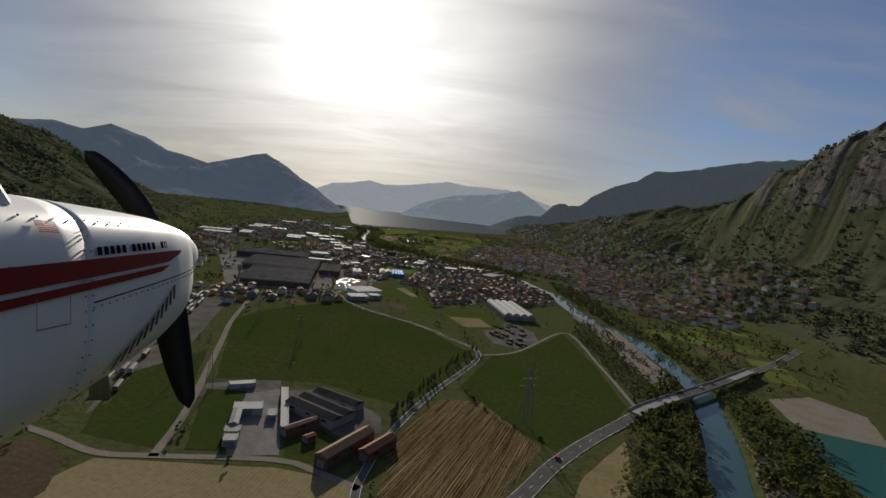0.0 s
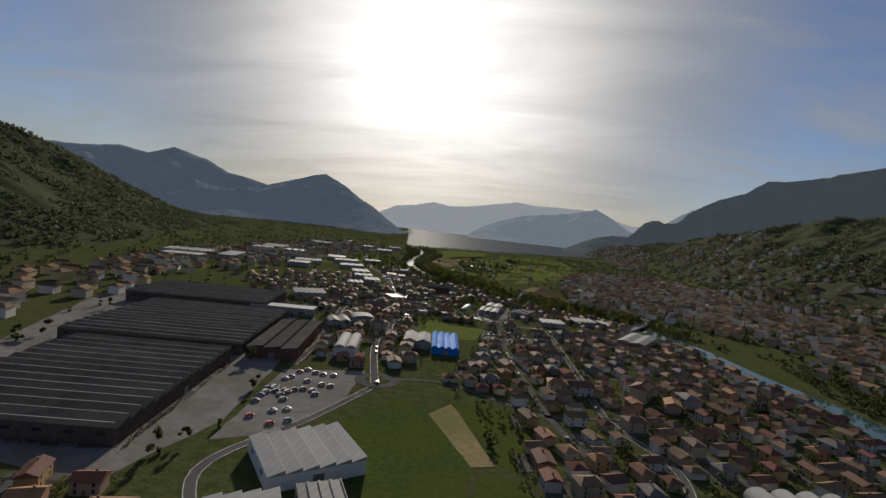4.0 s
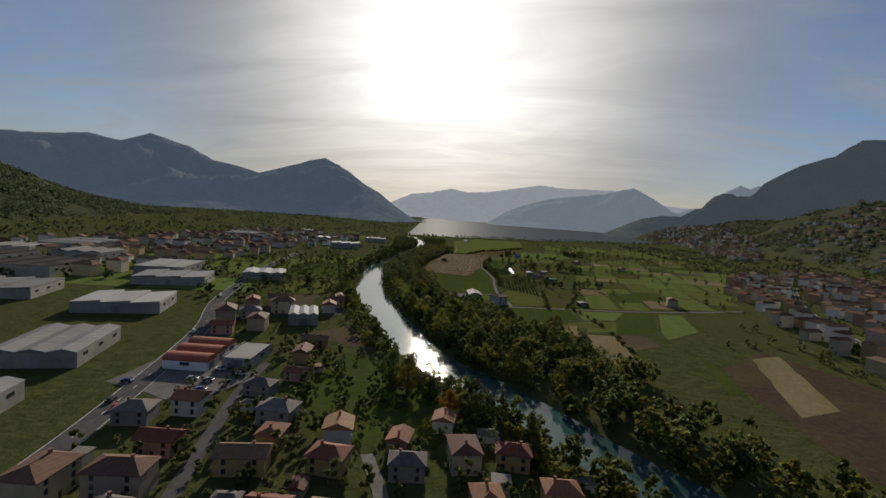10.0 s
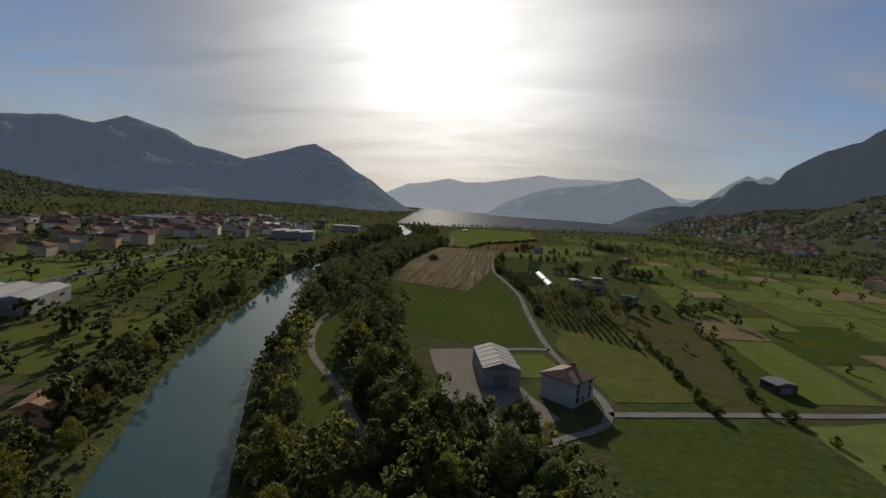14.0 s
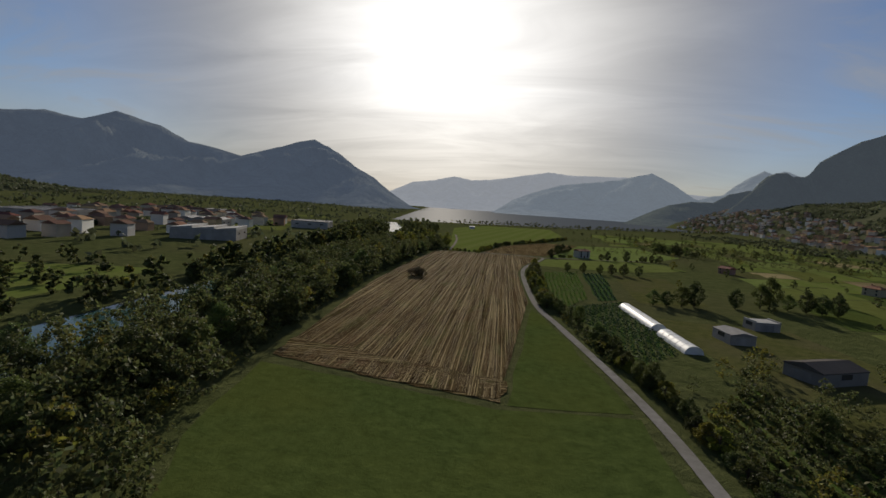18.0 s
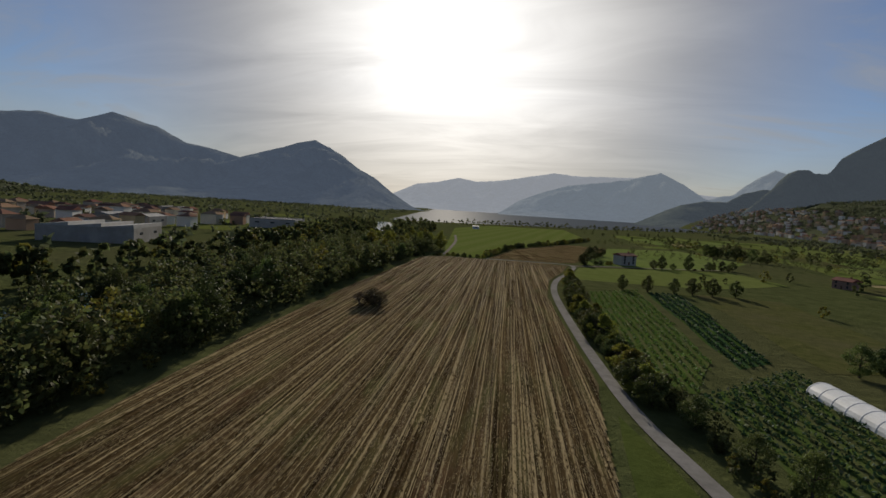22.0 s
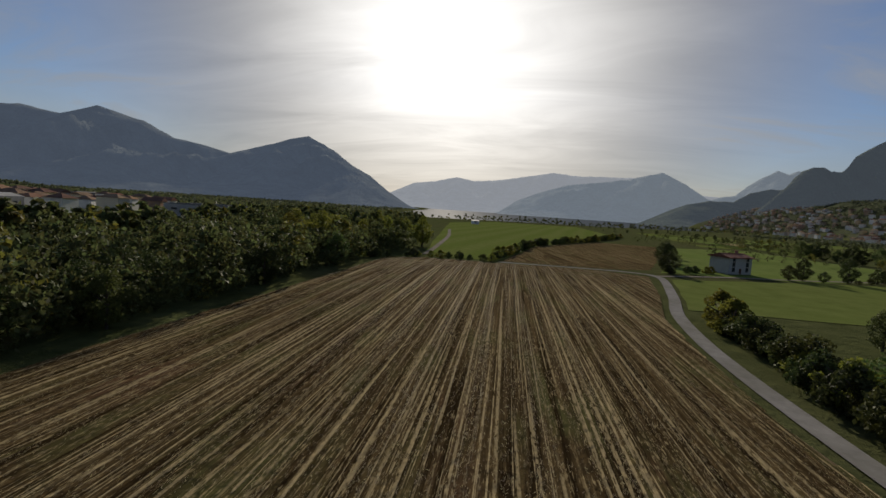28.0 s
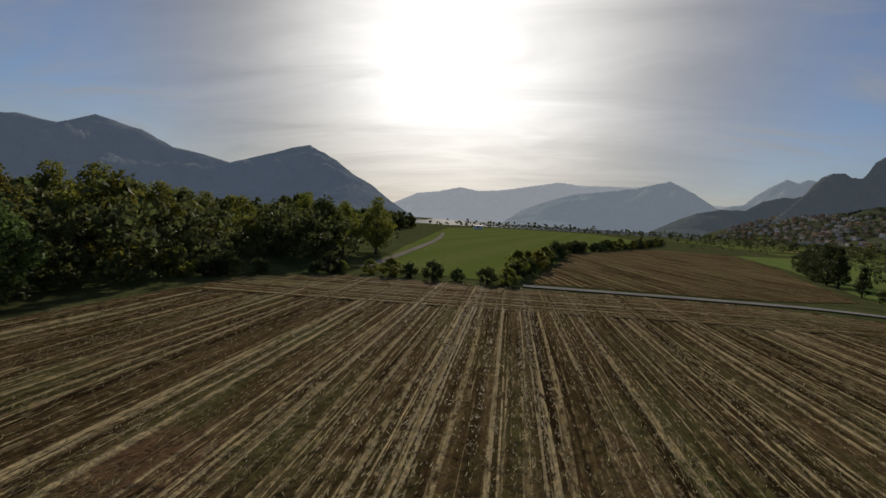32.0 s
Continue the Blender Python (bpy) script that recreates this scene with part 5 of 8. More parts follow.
# far industrial estate
rng = random.Random(5)
for _ in range(46):
    x, y = rng.uniform(-1050, -380), rng.uniform(1150, 2300)
    w, d = rng.uniform(30, 80), rng.uniform(24, 60)
    if x < -760 + 0.05 * y or not clear(x, y, max(w, d) * 0.5) or road_gap(np.array([x]), np.array([y]))[0] < max(w, d) * 0.5:
        continue
    shed(x, y, w, d, 8, rng.choice([15, 20, 105]), rng.choice(["gable", "saw", "flat"]), rng.choice([M_METAL, M_PALE, M_METAL, M_DARKROOF]), M_CONC, "warehouse", "far pale industrial warehouse", max(2, int(w / 14)), 2.0)

# the works and the farm by the first fields
shed(-100, 273, 16, 10, 4, 18, "flat", M_METAL, M_CONC, "works_building", "flat grey works building", 1)
shed(-101, 258, 5, 18, 4, 16, "gable", M_METAL, M_CONC, "works_building", "grey gabled works building", 1, 1.2)
shed(-97, 245, 8, 7, 3.5, 16, "flat", M_METAL, M_CONC, "works_building", "low flat grey works building", 1)
shed(-94, 236, 7, 7, 3.5, 16, "flat", M_METAL, M_CONC, "works_building", "low flat grey works building", 1)
shed(-85, 270, 5, 9, 3.0, 18, "flat", M_METAL, M_CONC, "works_kiosk", "small grey flat-roofed kiosk", 1)
shed(-81, 280, 4.5, 56, 3.5, 18, "flat", M_PALE, M_CONC, "long_shed", "long narrow shed with a pale roof", 1)
shed(-118, 308, 16, 6, 3, 28, "flat", M_PALE, M_CONC, "works_building", "low pale store in the dark yard", 1)
shed(-60, 281, 20, 38, 5, 59, "gable", M_DARKROOF, M_CONC, "farm_shed", "long dark gabled farm shed", 2, 2.0)
shed(-53, 299, 11, 33, 4.5, 62, "gable", M_DARKROOF, M_CONC, "farm_shed", "long dark gabled farm shed", 1, 2.0)
shed(-65, 259, 4.5, 22, 4, -38, "gable", ROOFS[1], M_BRICK, "farm_shed", "low brick farm shed with brown tiles", 1, 1.0)
shed(-36, 240, 8, 38, 6, -28, "gable", ROOFS[1], M_BRICK, "farmhouse", "old brick farmhouse with brown tiles", 1, 2.2)
shed(-20, 244, 7, 24, 5, -30, "gable", ROOFS[0], M_BRICK, "farmhouse", "old brick barn with a tiled roof", 1, 2.0)
shed(-57, 248, 4, 6, 3, -38, "gable", ROOFS[0], M_BRICK, "outhouse", "small tiled brick outhouse", 1, 1.0)

shed(-268, 2440, 16, 9, 3.5, 100, "gable", M_PALE, M_STEEL, "hangar", "small white hangar at the end of the airstrip", 1, 1.2)

# barn, greenhouses, farm sheds
b = shed(-142, 1555, 11, 20, 5.5, 14, "gable", M_METAL, M_CONC, "barn", "grey barn with pale roof strips", 1, 2.0)
skylights(b, 10.9, 20, 5.5, 2.0, 5)
shed(-89, 1744, 10, 15, 3.2, -62, "gable", M_DARKROOF, WALLS[4], "stable", "low grey stable with a dark sheet roof", 1, 1.6)
shed(-54, 1576, 8, 6, 2.6, 20, "gable", M_METAL, M_DIM, "field_shed", "small weathered field shed in the paddock", 1, 1.0)
shed(-98, 1776, 8, 10, 3, 10, "gable", M_METAL, M_CONC, "outhouse", "small grey farm outhouse", 1, 1.0)
shed(-80, 1800, 9, 7, 3, 10, "flat", M_PALE, M_CONC, "outhouse", "small white flat outhouse", 1)
shed(-72, 1716, 6, 9, 2.5, 60, "barrel", M_FILMG, M_CONC, "green_tunnel", "small green plastic tunnel", 1, 2.0)


def tunnel(x, y, w, d, rot, film, label):
    """A hooped greenhouse: film over arches, with end walls."""
    reserve(x, y, w, d, rot)
    arch = [(w / 2 * math.cos(a * math.pi / 12), w * 0.42 * math.sin(a * math.pi / 12)) for a in range(13)]
    bm = prism(arch, -d / 2, d / 2)
    bmesh.ops.rotate(bm, matrix=Matrix.Rotation(radians(90), 3, "Z"), verts=bm.verts)
    top = tagged(part("greenhouse", bm, film, None, smooth=False), label, "greenhouse")
    me = None
    k = max(3, int(d / 3))
    for i in range(k + 1):
        if me is None:
            out = [(1.015 * a, 1.02 * b) for a, b in arch]
            bm = prism(out + [(a * 0.95, b * 0.95) for a, b in arch[::-1]], -0.09, 0.09)
            bmesh.ops.rotate(bm, matrix=Matrix.Rotation(radians(90), 3, "Z"), verts=bm.verts)
            ob = part("hoop", bm, M_STEEL, top)
            me = ob.data
        else:
            ob = new("hoop", me)
            ob.parent = top
        ob.location = (0, (-d / 2 + i * d / k) * S, 0)
    part("end_door", boxes((-0.7, 0.7, -d / 2 - 0.06, -d / 2 + 0.02, 0, 1.9)), M_STEEL, top)
    return place(top, x, y, rot)


tunnel(-121.5, 1798, 5.4, 36, 7, M_FILM, "long white plastic greenhouse tunnel")
tunnel(-117.5, 1764, 5.4, 20, 8, M_FILM, "long white plastic greenhouse tunnel")
tunnel(-73, 1110, 7.5, 26, -7, M_FILM, "greenhouse tunnel with white film")
tunnel(-75, 1090, 7.5, 14, -7, M_FILMG, "greenhouse tunnel with green netting")

KINDS = [
    house(12.5, 10, 6.0, 2.4, 4.5, WALLS[0], ROOFS[0], 2, "cream two-storey house with a hipped terracotta roof"),
    house(14, 10, 6.2, 2.6, 0, WALLS[1], ROOFS[1], 2, "white two-storey house with a gabled brown roof"),
    house(11, 9.5, 6.0, 2.3, 4.2, WALLS[2], ROOFS[0], 2, "ochre house with a hipped terracotta roof"),
    house(16, 11, 8.6, 2.6, 5, WALLS[0], ROOFS[1], 3, "cream three-storey block with a hipped brown roof"),
    house(12, 9, 5.5, 2.2, 0, WALLS[3], ROOFS[0], 2, "pink house with a gabled terracotta roof"),
    house(13, 11, 6.2, 2.6, 5, WALLS[4], ROOFS[2], 2, "grey house with a hipped grey roof"),
    house(15, 9, 6.0, 2.3, 0, WALLS[2], ROOFS[1], 2, "ochre house with a gabled brown roof"),
    house(10, 8.5, 5.8, 2.1, 0, WALLS[1], ROOFS[0], 2, "small white house with a terracotta roof"),
]
for k, ob in enumerate(KINDS):
    x, y = (-70 + 4 * k, 806 + 12 * (k % 2)) if k < 3 else (70 + 15 * (k - 3), 812 + 16 * (k % 2))
    if k < 3:
        x, y = (14 + 15 * k, 820)
    place(ob, x, y, 20 * k)
    TAKEN.append((x, y, 8.5))

# three houses that stand out
h1 = house(10.5, 8.6, 6.0, 1.4, 0, WALLS[1], ROOFS[0], 3, "white house with a low tiled roof beside the lane")
place(h1, -121, 2038, 28)
TAKEN.append((-121, 2038, 11))
h2 = house(10.5, 10, 6.6, 2.0, 4.0, WALLS[1], ROOFS[1], 3, "tall pale villa with a hipped brown roof")
place(h2, -121.5, 1545, 55)
TAKEN.append((-121.5, 1545, 9))
for x, y, r, w in ((-134, 1214, -20, 20), (-119, 1219, 25, 18)):
    hb = house(w, 11, 8.5, 2.6, 0, M_BRICK, ROOFS[2], 3, "red brick apartment wing with a grey roof")
    place(hb, x, y, r)
    TAKEN.append((x, y, 10))

for x, y, k, r in ((-99, 1043, 0, 35), (-89, 1050, 4, 35), (-78, 1031, 2, 40), (-74, 1013, 6, 130), (-63, 1016, 4, 125), (-110, 1048, 7, 40), (-86, 1015, 1, 20)):
    twin(KINDS[k], pose(x * S, y * S, 0, 0, 0, r) @ Matrix.Scale(0.74, 4))
    TAKEN.append((x, y, 6.2))
for x, y, w, d, r in ((-92, 1034, 9, 7, 35), (-116, 1028, 10, 6.5, 30), (-152, 1046, 9, 9, 20), (-137, 1168, 8, 8, 20)):
    shed(x, y, w, d, 3.6, r, "flat", M_PALE, WALLS[1], "flat_house", "low white house with a flat pale roof", 1)
NO_BUILD = [p for n_, p, *_ in FIELDS if n_ not in ("none",)]


def settle(poly, count, gap, angle, seed, far=False, scale=(0.95, 1.1), kinds=None):
    """Houses scattered over a quarter, turned to its streets."""
    rng = random.Random(seed)
    spots = []
    for x, y in candidates(poly, count * 14, seed, gap * 0.75, NO_BUILD):
        if len(spots) >= count:
            break
        if not clear(x, y, gap):
            continue
        TAKEN.append((x, y, gap))
        spots.append((x, y, angle + rng.choice([0, 90, 180, 270]) + rng.uniform(-9, 9)))
    if far:
        return spots
    for x, y, rot in spots:
        k = kinds[rng.randrange(len(kinds))] if kinds else KINDS[rng.randrange(len(KINDS))]
        s = rng.uniform(*scale)
        m = pose(x * S, y * S, ground_at(x, y) * S, 0, 0, rot) @ Matrix.Diagonal((s, s * rng.uniform(0.9, 1.1), s * rng.uniform(0.9, 1.15), 1))
        twin(k, m)
    return spots


settle([(0, 640), (70, 720), (140, 720), (200, 800), (195, 940), (165, 1050), (110, 1050), (40, 1015), (-40, 1018), (-40, 925), (-50, 860), (-60, 800), (-10, 772)], 98, 7.3, 20, 31, scale=(0.66, 0.84))
settle([(-230, 850), (-110, 800), (-85, 830), (-100, 900), (-120, 1010), (-105, 1045), (-160, 1120), (-200, 1180), (-260, 1150), (-240, 1010), (-160, 900)], 54, 7.3, 12, 32, scale=(0.66, 0.84))
settle([(-150, 1140), (-95, 1075), (-82, 1085), (-86, 1160), (-60, 1190), (-40, 1230), (-66, 1275), (-110, 1325), (-150, 1300), (-200, 1390), (-215, 1300), (-190, 1190)], 66, 6.6, 10, 33, scale=(0.66, 0.84))
settle([(-215, 540), (-222, 610), (-166, 640), (-122, 632), (-116, 608), (-180, 575)], 14, 7, 20, 34, scale=(0.7, 0.85))
settle([(-300, 430), (-320, 600), (-240, 640), (-215, 580), (-225, 470)], 26, 7.5, 15, 35, scale=(0.68, 0.85))
settle([(-260, 1370), (-210, 1400), (-216, 1440), (-190, 1455), (-230, 1500), (-280, 1440)], 10, 8, 25, 36, scale=(0.75, 0.9))
settle([(-36, 985), (-20, 1005), (10, 1005), (60, 1010), (40, 960)], 6, 9, 10, 37)
for x, y in ((27, 1620), (-20, 2000), (40, 1940)):
    twin(KINDS[int(abs(x)) % 8], pose(x * S, y * S, 0, 0, 0, x * 3) @ Matrix.Scale(0.75, 4))
    TAKEN.append((x, y, 9))


def cottage(w, d, h, hip, wall, roof, label, name="small_house"):
    """A plain small house or garage: walls, roof and chimney."""
    bm = boxes((-w / 2, w / 2, -d / 2, d / 2, -0.3, h))
    for s in (-1, 1):
        a, b, c = bm.verts.new((s * w / 2, -d / 2, h)), bm.verts.new((s * w / 2, d / 2, h)), bm.verts.new((s * (w / 2 - 0.9 * hip), 0, h + d * 0.2))
        bm.faces.new((a, b, c))
    top = tagged(part(name, bm, wall, None), label, "house", "small houses of the town")
    part("roof", roof_bm(w, d, h, d * 0.21, 0.5, hip, 0.2), roof, top)
    if h > 3.2:
        part("chimney", boxes((w * 0.2, w * 0.2 + 0.7, -0.35, 0.35, h, h + d * 0.21 + 0.7)), M_CHIM, top)
    return top


COTTAGES = [cottage(11, 9, 5.6, 3.8, WALLS[0], ROOFS[0], "cream small house with a hipped terracotta roof"), cottage(12, 8.5, 5.2, 0, WALLS[4], ROOFS[1], "grey small house with a gabled brown roof"),
            cottage(10, 8, 5.4, 0, WALLS[2], ROOFS[0], "ochre small house with a gabled terracotta roof"), cottage(13, 9, 6.2, 4, WALLS[3], ROOFS[1], "pink small house with a hipped brown roof")]
GARAGES = [cottage(6, 4.6, 2.7, 0, WALLS[4], ROOFS[1], "grey garage with a brown tiled roof", "garage"), cottage(5, 4, 2.5, 0, WALLS[0], ROOFS[0], "cream garden shed with a terracotta roof", "garage"),
           cottage(7, 5, 3.0, 2.0, WALLS[1], ROOFS[2], "white garage with a grey hipped roof", "garage")]


def small_houses(spots, kinds, seed):
    """Small houses as things of their own at the spots."""
    rng = random.Random(seed)
    for i, (x, y, rot) in enumerate(spots):
        m = pose(x * S, y * S, ground_at(x, y) * S, 0, 0, rot) @ Matrix.Diagonal((rng.uniform(0.66, 0.95), rng.uniform(0.66, 0.92), rng.uniform(0.72, 0.92), 1))
        if i < len(kinds):
            kinds[i].matrix_basis = m
        else:
            twin(kinds[rng.randrange(len(kinds))], m)


def plain_houses(name, spots, label, sizes, seed, palette):
    """Many far houses as one: walls, roof slopes and window rows."""
    rng = random.Random(seed)
    groups = [([], []) for _ in palette[0] + palette[1]]
    nw = len(palette[0])
    for x, y, rot in spots:
        w, d, h = (rng.uniform(a, b) for a, b in sizes)
        c, s, z = math.cos(radians(rot)), math.sin(radians(rot)), ground_at(x, y) - 1.5
        P = lambda u, v_, q: (x + u * c - v_ * s, y + u * s + v_ * c, z + q)
        V, F = groups[rng.randrange(nw)]
        n0 = len(V)
        V += [P(a * w / 2, b * d / 2, q) for q in (0, h + 1.5) for a, b in ((-1, -1), (1, -1), (1, 1), (-1, 1))]
        F += [tuple(n0 + i for i in q) for q in ((0, 1, 5, 4), (1, 2, 6, 5), (2, 3, 7, 6), (3, 0, 4, 7))]
        V, F = groups[nw + rng.randrange(len(palette[1]))]
        n0, o, e = len(V), 0.7, rng.choice([0.1, d / 2])
        V += [P(a * (w / 2 + o), b * (d / 2 + o), h + 1.4) for a, b in ((-1, -1), (1, -1), (1, 1), (-1, 1))] + [P(-w / 2 - o + e, 0, h + 1.4 + d * 0.24), P(w / 2 + o - e, 0, h + 1.4 + d * 0.24)]
        F += [tuple(n0 + i for i in q) for q in ((0, 1, 5, 4), (2, 3, 4, 5), (1, 2, 5), (3, 0, 4), (3, 2, 1, 0))]
    V, F, mi = [], [], []
    for k, (v_, f_) in enumerate(groups):
        F += [tuple(i + len(V) for i in q) for q in f_]
        V += v_
        mi += [k] * len(f_)
    me = mesh_from(name, V, F, palette[0][0])
    for m in (palette[0] + palette[1])[1:]:
        me.materials.append(m)
    me.polygons.foreach_set("material_index", mi)
    return tagged(new(name, me), label, "houses", kind="stuff")


FARPAL = ([mat("far_cream", (0.38, 0.335, 0.27), (0.52, 0.47, 0.38), 0.05, 0.9, vary=0.3, island=True), mat("far_white", (0.50, 0.49, 0.46), (0.66, 0.65, 0.61), 0.05, 0.9, vary=0.2, island=True), mat("far_ochre", (0.36, 0.265, 0.165), (0.48, 0.37, 0.24), 0.05, 0.9, vary=0.3, island=True)],
          [mat("far_terracotta", (0.16, 0.088, 0.062), (0.26, 0.16, 0.115), 0.1, 0.85, vary=0.35, island=True), mat("far_brown", (0.12, 0.08, 0.06), (0.22, 0.15, 0.11), 0.1, 0.85, vary=0.3, island=True)])
spots = settle([(60, 1215), (190, 1200), (300, 1100), (420, 1000), (560, 1150), (560, 1700), (420, 2150), (220, 2000), (120, 1750), (84, 1520), (86, 1330)], 760, 7.6, 25, 41, True)
plain_houses("far_houses", spots, "tightly packed town houses across the river", ((7, 14), (6, 9.5), (5, 12)), 42, FARPAL)
spots = settle([(330, 760), (440, 720), (560, 820), (620, 1100), (420, 1000), (300, 1050), (262, 980)], 110, 10, 20, 43, True)
spots += settle([(560, 700), (700, 900), (700, 1500), (560, 1600), (520, 1400), (560, 1100)], 90, 9, 15, 44, True)
spots += settle([(520, 1600), (700, 1500), (820, 2200), (1000, 2700), (990, 2950), (760, 3050), (640, 2700), (540, 2100)], 230, 9, 15, 92, True)
plain_houses("hillside_houses", spots, "scattered houses on the wooded hillside", ((9, 15), (8, 12), (5, 9)), 45, FARPAL)
spots = settle([(440, 2560), (560, 2700), (700, 3100), (760, 3500), (800, 4000), (820, 4450), (600, 4450), (560, 4200), (580, 3600), (560, 3200), (430, 2800)], 380, 9, 15, 46, True)
plain_houses("lake_town", spots, "pale lake town on the far shore", ((9, 16), (8, 12), (6, 12)), 47, FARPAL)
spots = settle([(-560, 940), (-480, 1000), (-420, 1300), (-460, 2200), (-740, 2300), (-660, 1500)], 200, 11, 15, 48, True)
spots += settle([(-520, 560), (-340, 600), (-420, 1000), (-560, 1000)], 60, 11, 15, 49, True)
plain_houses("west_houses", spots, "far houses among the works", ((10, 18), (9, 13), (6, 10)), 50, FARPAL)

spots = settle([(0, 640), (70, 720), (140, 720), (215, 800), (205, 940), (165, 1050), (110, 1050), (40, 1015), (-40, 1018), (-40, 925), (-50, 860), (-60, 800), (-10, 772)], 210, 5.0, 20, 81, True)
spots += settle([(-230, 850), (-110, 800), (-85, 830), (-100, 900), (-120, 1010), (-105, 1045), (-160, 1120), (-200, 1180), (-260, 1150), (-240, 1010), (-160, 900)], 150, 5.0, 12, 82, True)
plain_houses("infill_houses", spots, "small houses and garages between the villas", ((6, 10.5), (5, 8), (3, 5.2)), 83, FARPAL)
spots = settle([(-200, 1140), (-95, 1075), (-82, 1085), (-86, 1160), (-60, 1190), (-40, 1230), (-66, 1275), (-110, 1325), (-150, 1300), (-200, 1390), (-225, 1300)], 80, 4.6, 10, 84, True)
small_houses(spots, GARAGES, 85)

spots = settle([(-8, 1150), (0, 1050), (60, 1045), (108, 1076), (132, 1118), (60, 1156), (0, 1185), (-50, 1215), (-60, 1160)], 52, 6.6, 12, 87, True)
spots += settle([(-330, 1040), (-262, 1060), (-205, 1180), (-232, 1260), (-330, 1300), (-420, 1150)], 60, 7.0, 20, 88, True)
spots += settle([(140, 860), (215, 830), (212, 960), (170, 1050), (150, 1000)], 26, 6.6, 12, 89, True)
small_houses(spots, COTTAGES, 90)
shed(70, 1095, 26, 24, 4.5, 15, "saw", M_METAL, M_CONC, "workshop", "pale workshop with a saw-tooth roof", 5, 1.6)
shed(96, 1100, 16, 20, 5, 15, "flat", M_PALE, M_CONC, "workshop", "white flat-roofed workshop building", 1)


# ---- trees and hedges ----
LEAF = [leaf_mat("green_leaves", (0.054, 0.076, 0.021), (0.122, 0.146, 0.043), 0.33),
        leaf_mat("yellow_green_leaves", (0.095, 0.105, 0.016), (0.20, 0.19, 0.036), 0.4),
        leaf_mat("dark_leaves", (0.030, 0.044, 0.015), (0.074, 0.090, 0.028), 0.26),
        leaf_mat("autumn_leaves", (0.16, 0.085, 0.012), (0.30, 0.18, 0.02), 0.4),
        leaf_mat("bush_leaves", (0.035, 0.050, 0.014), (0.095, 0.100, 0.030), 0.25)]
FARLEAF = [leaf_mat("wood_leaves", (0.054, 0.066, 0.023), (0.118, 0.128, 0.046), 0.36, 0.4, True), leaf_mat("wood_leaves_yellow", (0.095, 0.098, 0.018), (0.19, 0.168, 0.036), 0.35, 0.35, True)]
BRIGHT = [leaf_mat("bank_leaves", (0.062, 0.078, 0.022), (0.138, 0.152, 0.046), 0.40, 0.45, True), leaf_mat("bank_leaves_yellow", (0.11, 0.112, 0.018), (0.22, 0.20, 0.036), 0.42, 0.35, True)]
M_BARK = mat("bark", (0.045, 0.036, 0.028), (0.10, 0.085, 0.07), 1.5, 0.95, bump=0.05)


def crown_points(rng, h, r, clumps, leaves, low, shape):
    """Leaf places: clumps over a crown of height h and radius r, leaves over each clump."""
    pts = []
    for _ in range(clumps):
        while True:
            u = rng.uniform(-1, 1, 3)
            if (u * u).sum() < 1:
                break
        u = u / max(1e-3, np.linalg.norm(u)) * np.linalg.norm(u) ** 0.45
        zc = low + (h - low) * (0.5 + 0.5 * u[2])
        k = (zc - low) / (h - low)
        wide = r * (math.sin(math.pi * min(1, max(0.04, k * 0.85 + 0.14))) ** 0.7 if shape == "round" else (1.05 - k) if shape == "cone" else 0.8 * math.sin(math.pi * min(1, max(0.05, k))) ** 0.5)
        c = np.array([u[0] * wide, u[1] * wide, zc])
        rc = r * rng.uniform(0.20, 0.36)
        q = rng.normal(size=(leaves, 3))
        q /= np.linalg.norm(q, axis=1)[:, None]
        pts.append(c + q * rc * np.array([1, 1, 0.75]) * rng.uniform(0.55, 1.0, (leaves, 1)))
    return np.vstack(pts)


def leaf_mesh(rng, pts, size):
    """Small bent leaf sprays at the points: two triangles each."""
    n = len(pts)
    a = rng.normal(size=(n, 3))
    a /= np.linalg.norm(a, axis=1)[:, None]
    b = np.cross(a, rng.normal(size=(n, 3)))
    b /= np.linalg.norm(b, axis=1)[:, None]
    s = size * rng.uniform(0.6, 1.35, (n, 1))
    v = np.stack([pts - a * s, pts + b * s * 0.62, pts + a * s, pts - b * s * 0.62 + np.cross(a, b) * s * 0.25], 1).reshape(-1, 3)
    return v, np.arange(4 * n).reshape(n, 4)


def trunk_bm(h, r, rng, limbs):
    bm = bmesh.new()

    def tube(p0, p1, r0, r1, k=6):
        d = (Vector(p1) - Vector(p0)).normalized()
        sx = d.orthogonal().normalized()
        sy = d.cross(sx)
        ra = [bm.verts.new(Vector(p0) + (sx * math.cos(i * 6.2832 / k) + sy * math.sin(i * 6.2832 / k)) * r0) for i in range(k)]
        rb = [bm.verts.new(Vector(p1) + (sx * math.cos(i * 6.2832 / k) + sy * math.sin(i * 6.2832 / k)) * r1) for i in range(k)]
        for i in range(k):
            bm.faces.new((ra[i], ra[(i + 1) % k], rb[(i + 1) % k], rb[i]))
        bm.faces.new(rb)
    tube((0, 0, -0.3), (0.1, 0, h * 0.35), r * 0.055 + 0.12, r * 0.04 + 0.08)
    tube((0.1, 0, h * 0.35), (0.0, 0.15, h * 0.85), r * 0.04 + 0.08, 0.04)
    for i in range(limbs):
        a, z = rng.uniform(0, 6.28), h * rng.uniform(0.25, 0.6)
        tube((0.08, 0, z), (math.cos(a) * r * 0.7, math.sin(a) * r * 0.7, z + h * rng.uniform(0.15, 0.3)), r * 0.022 + 0.05, 0.03, 5)
    return bm


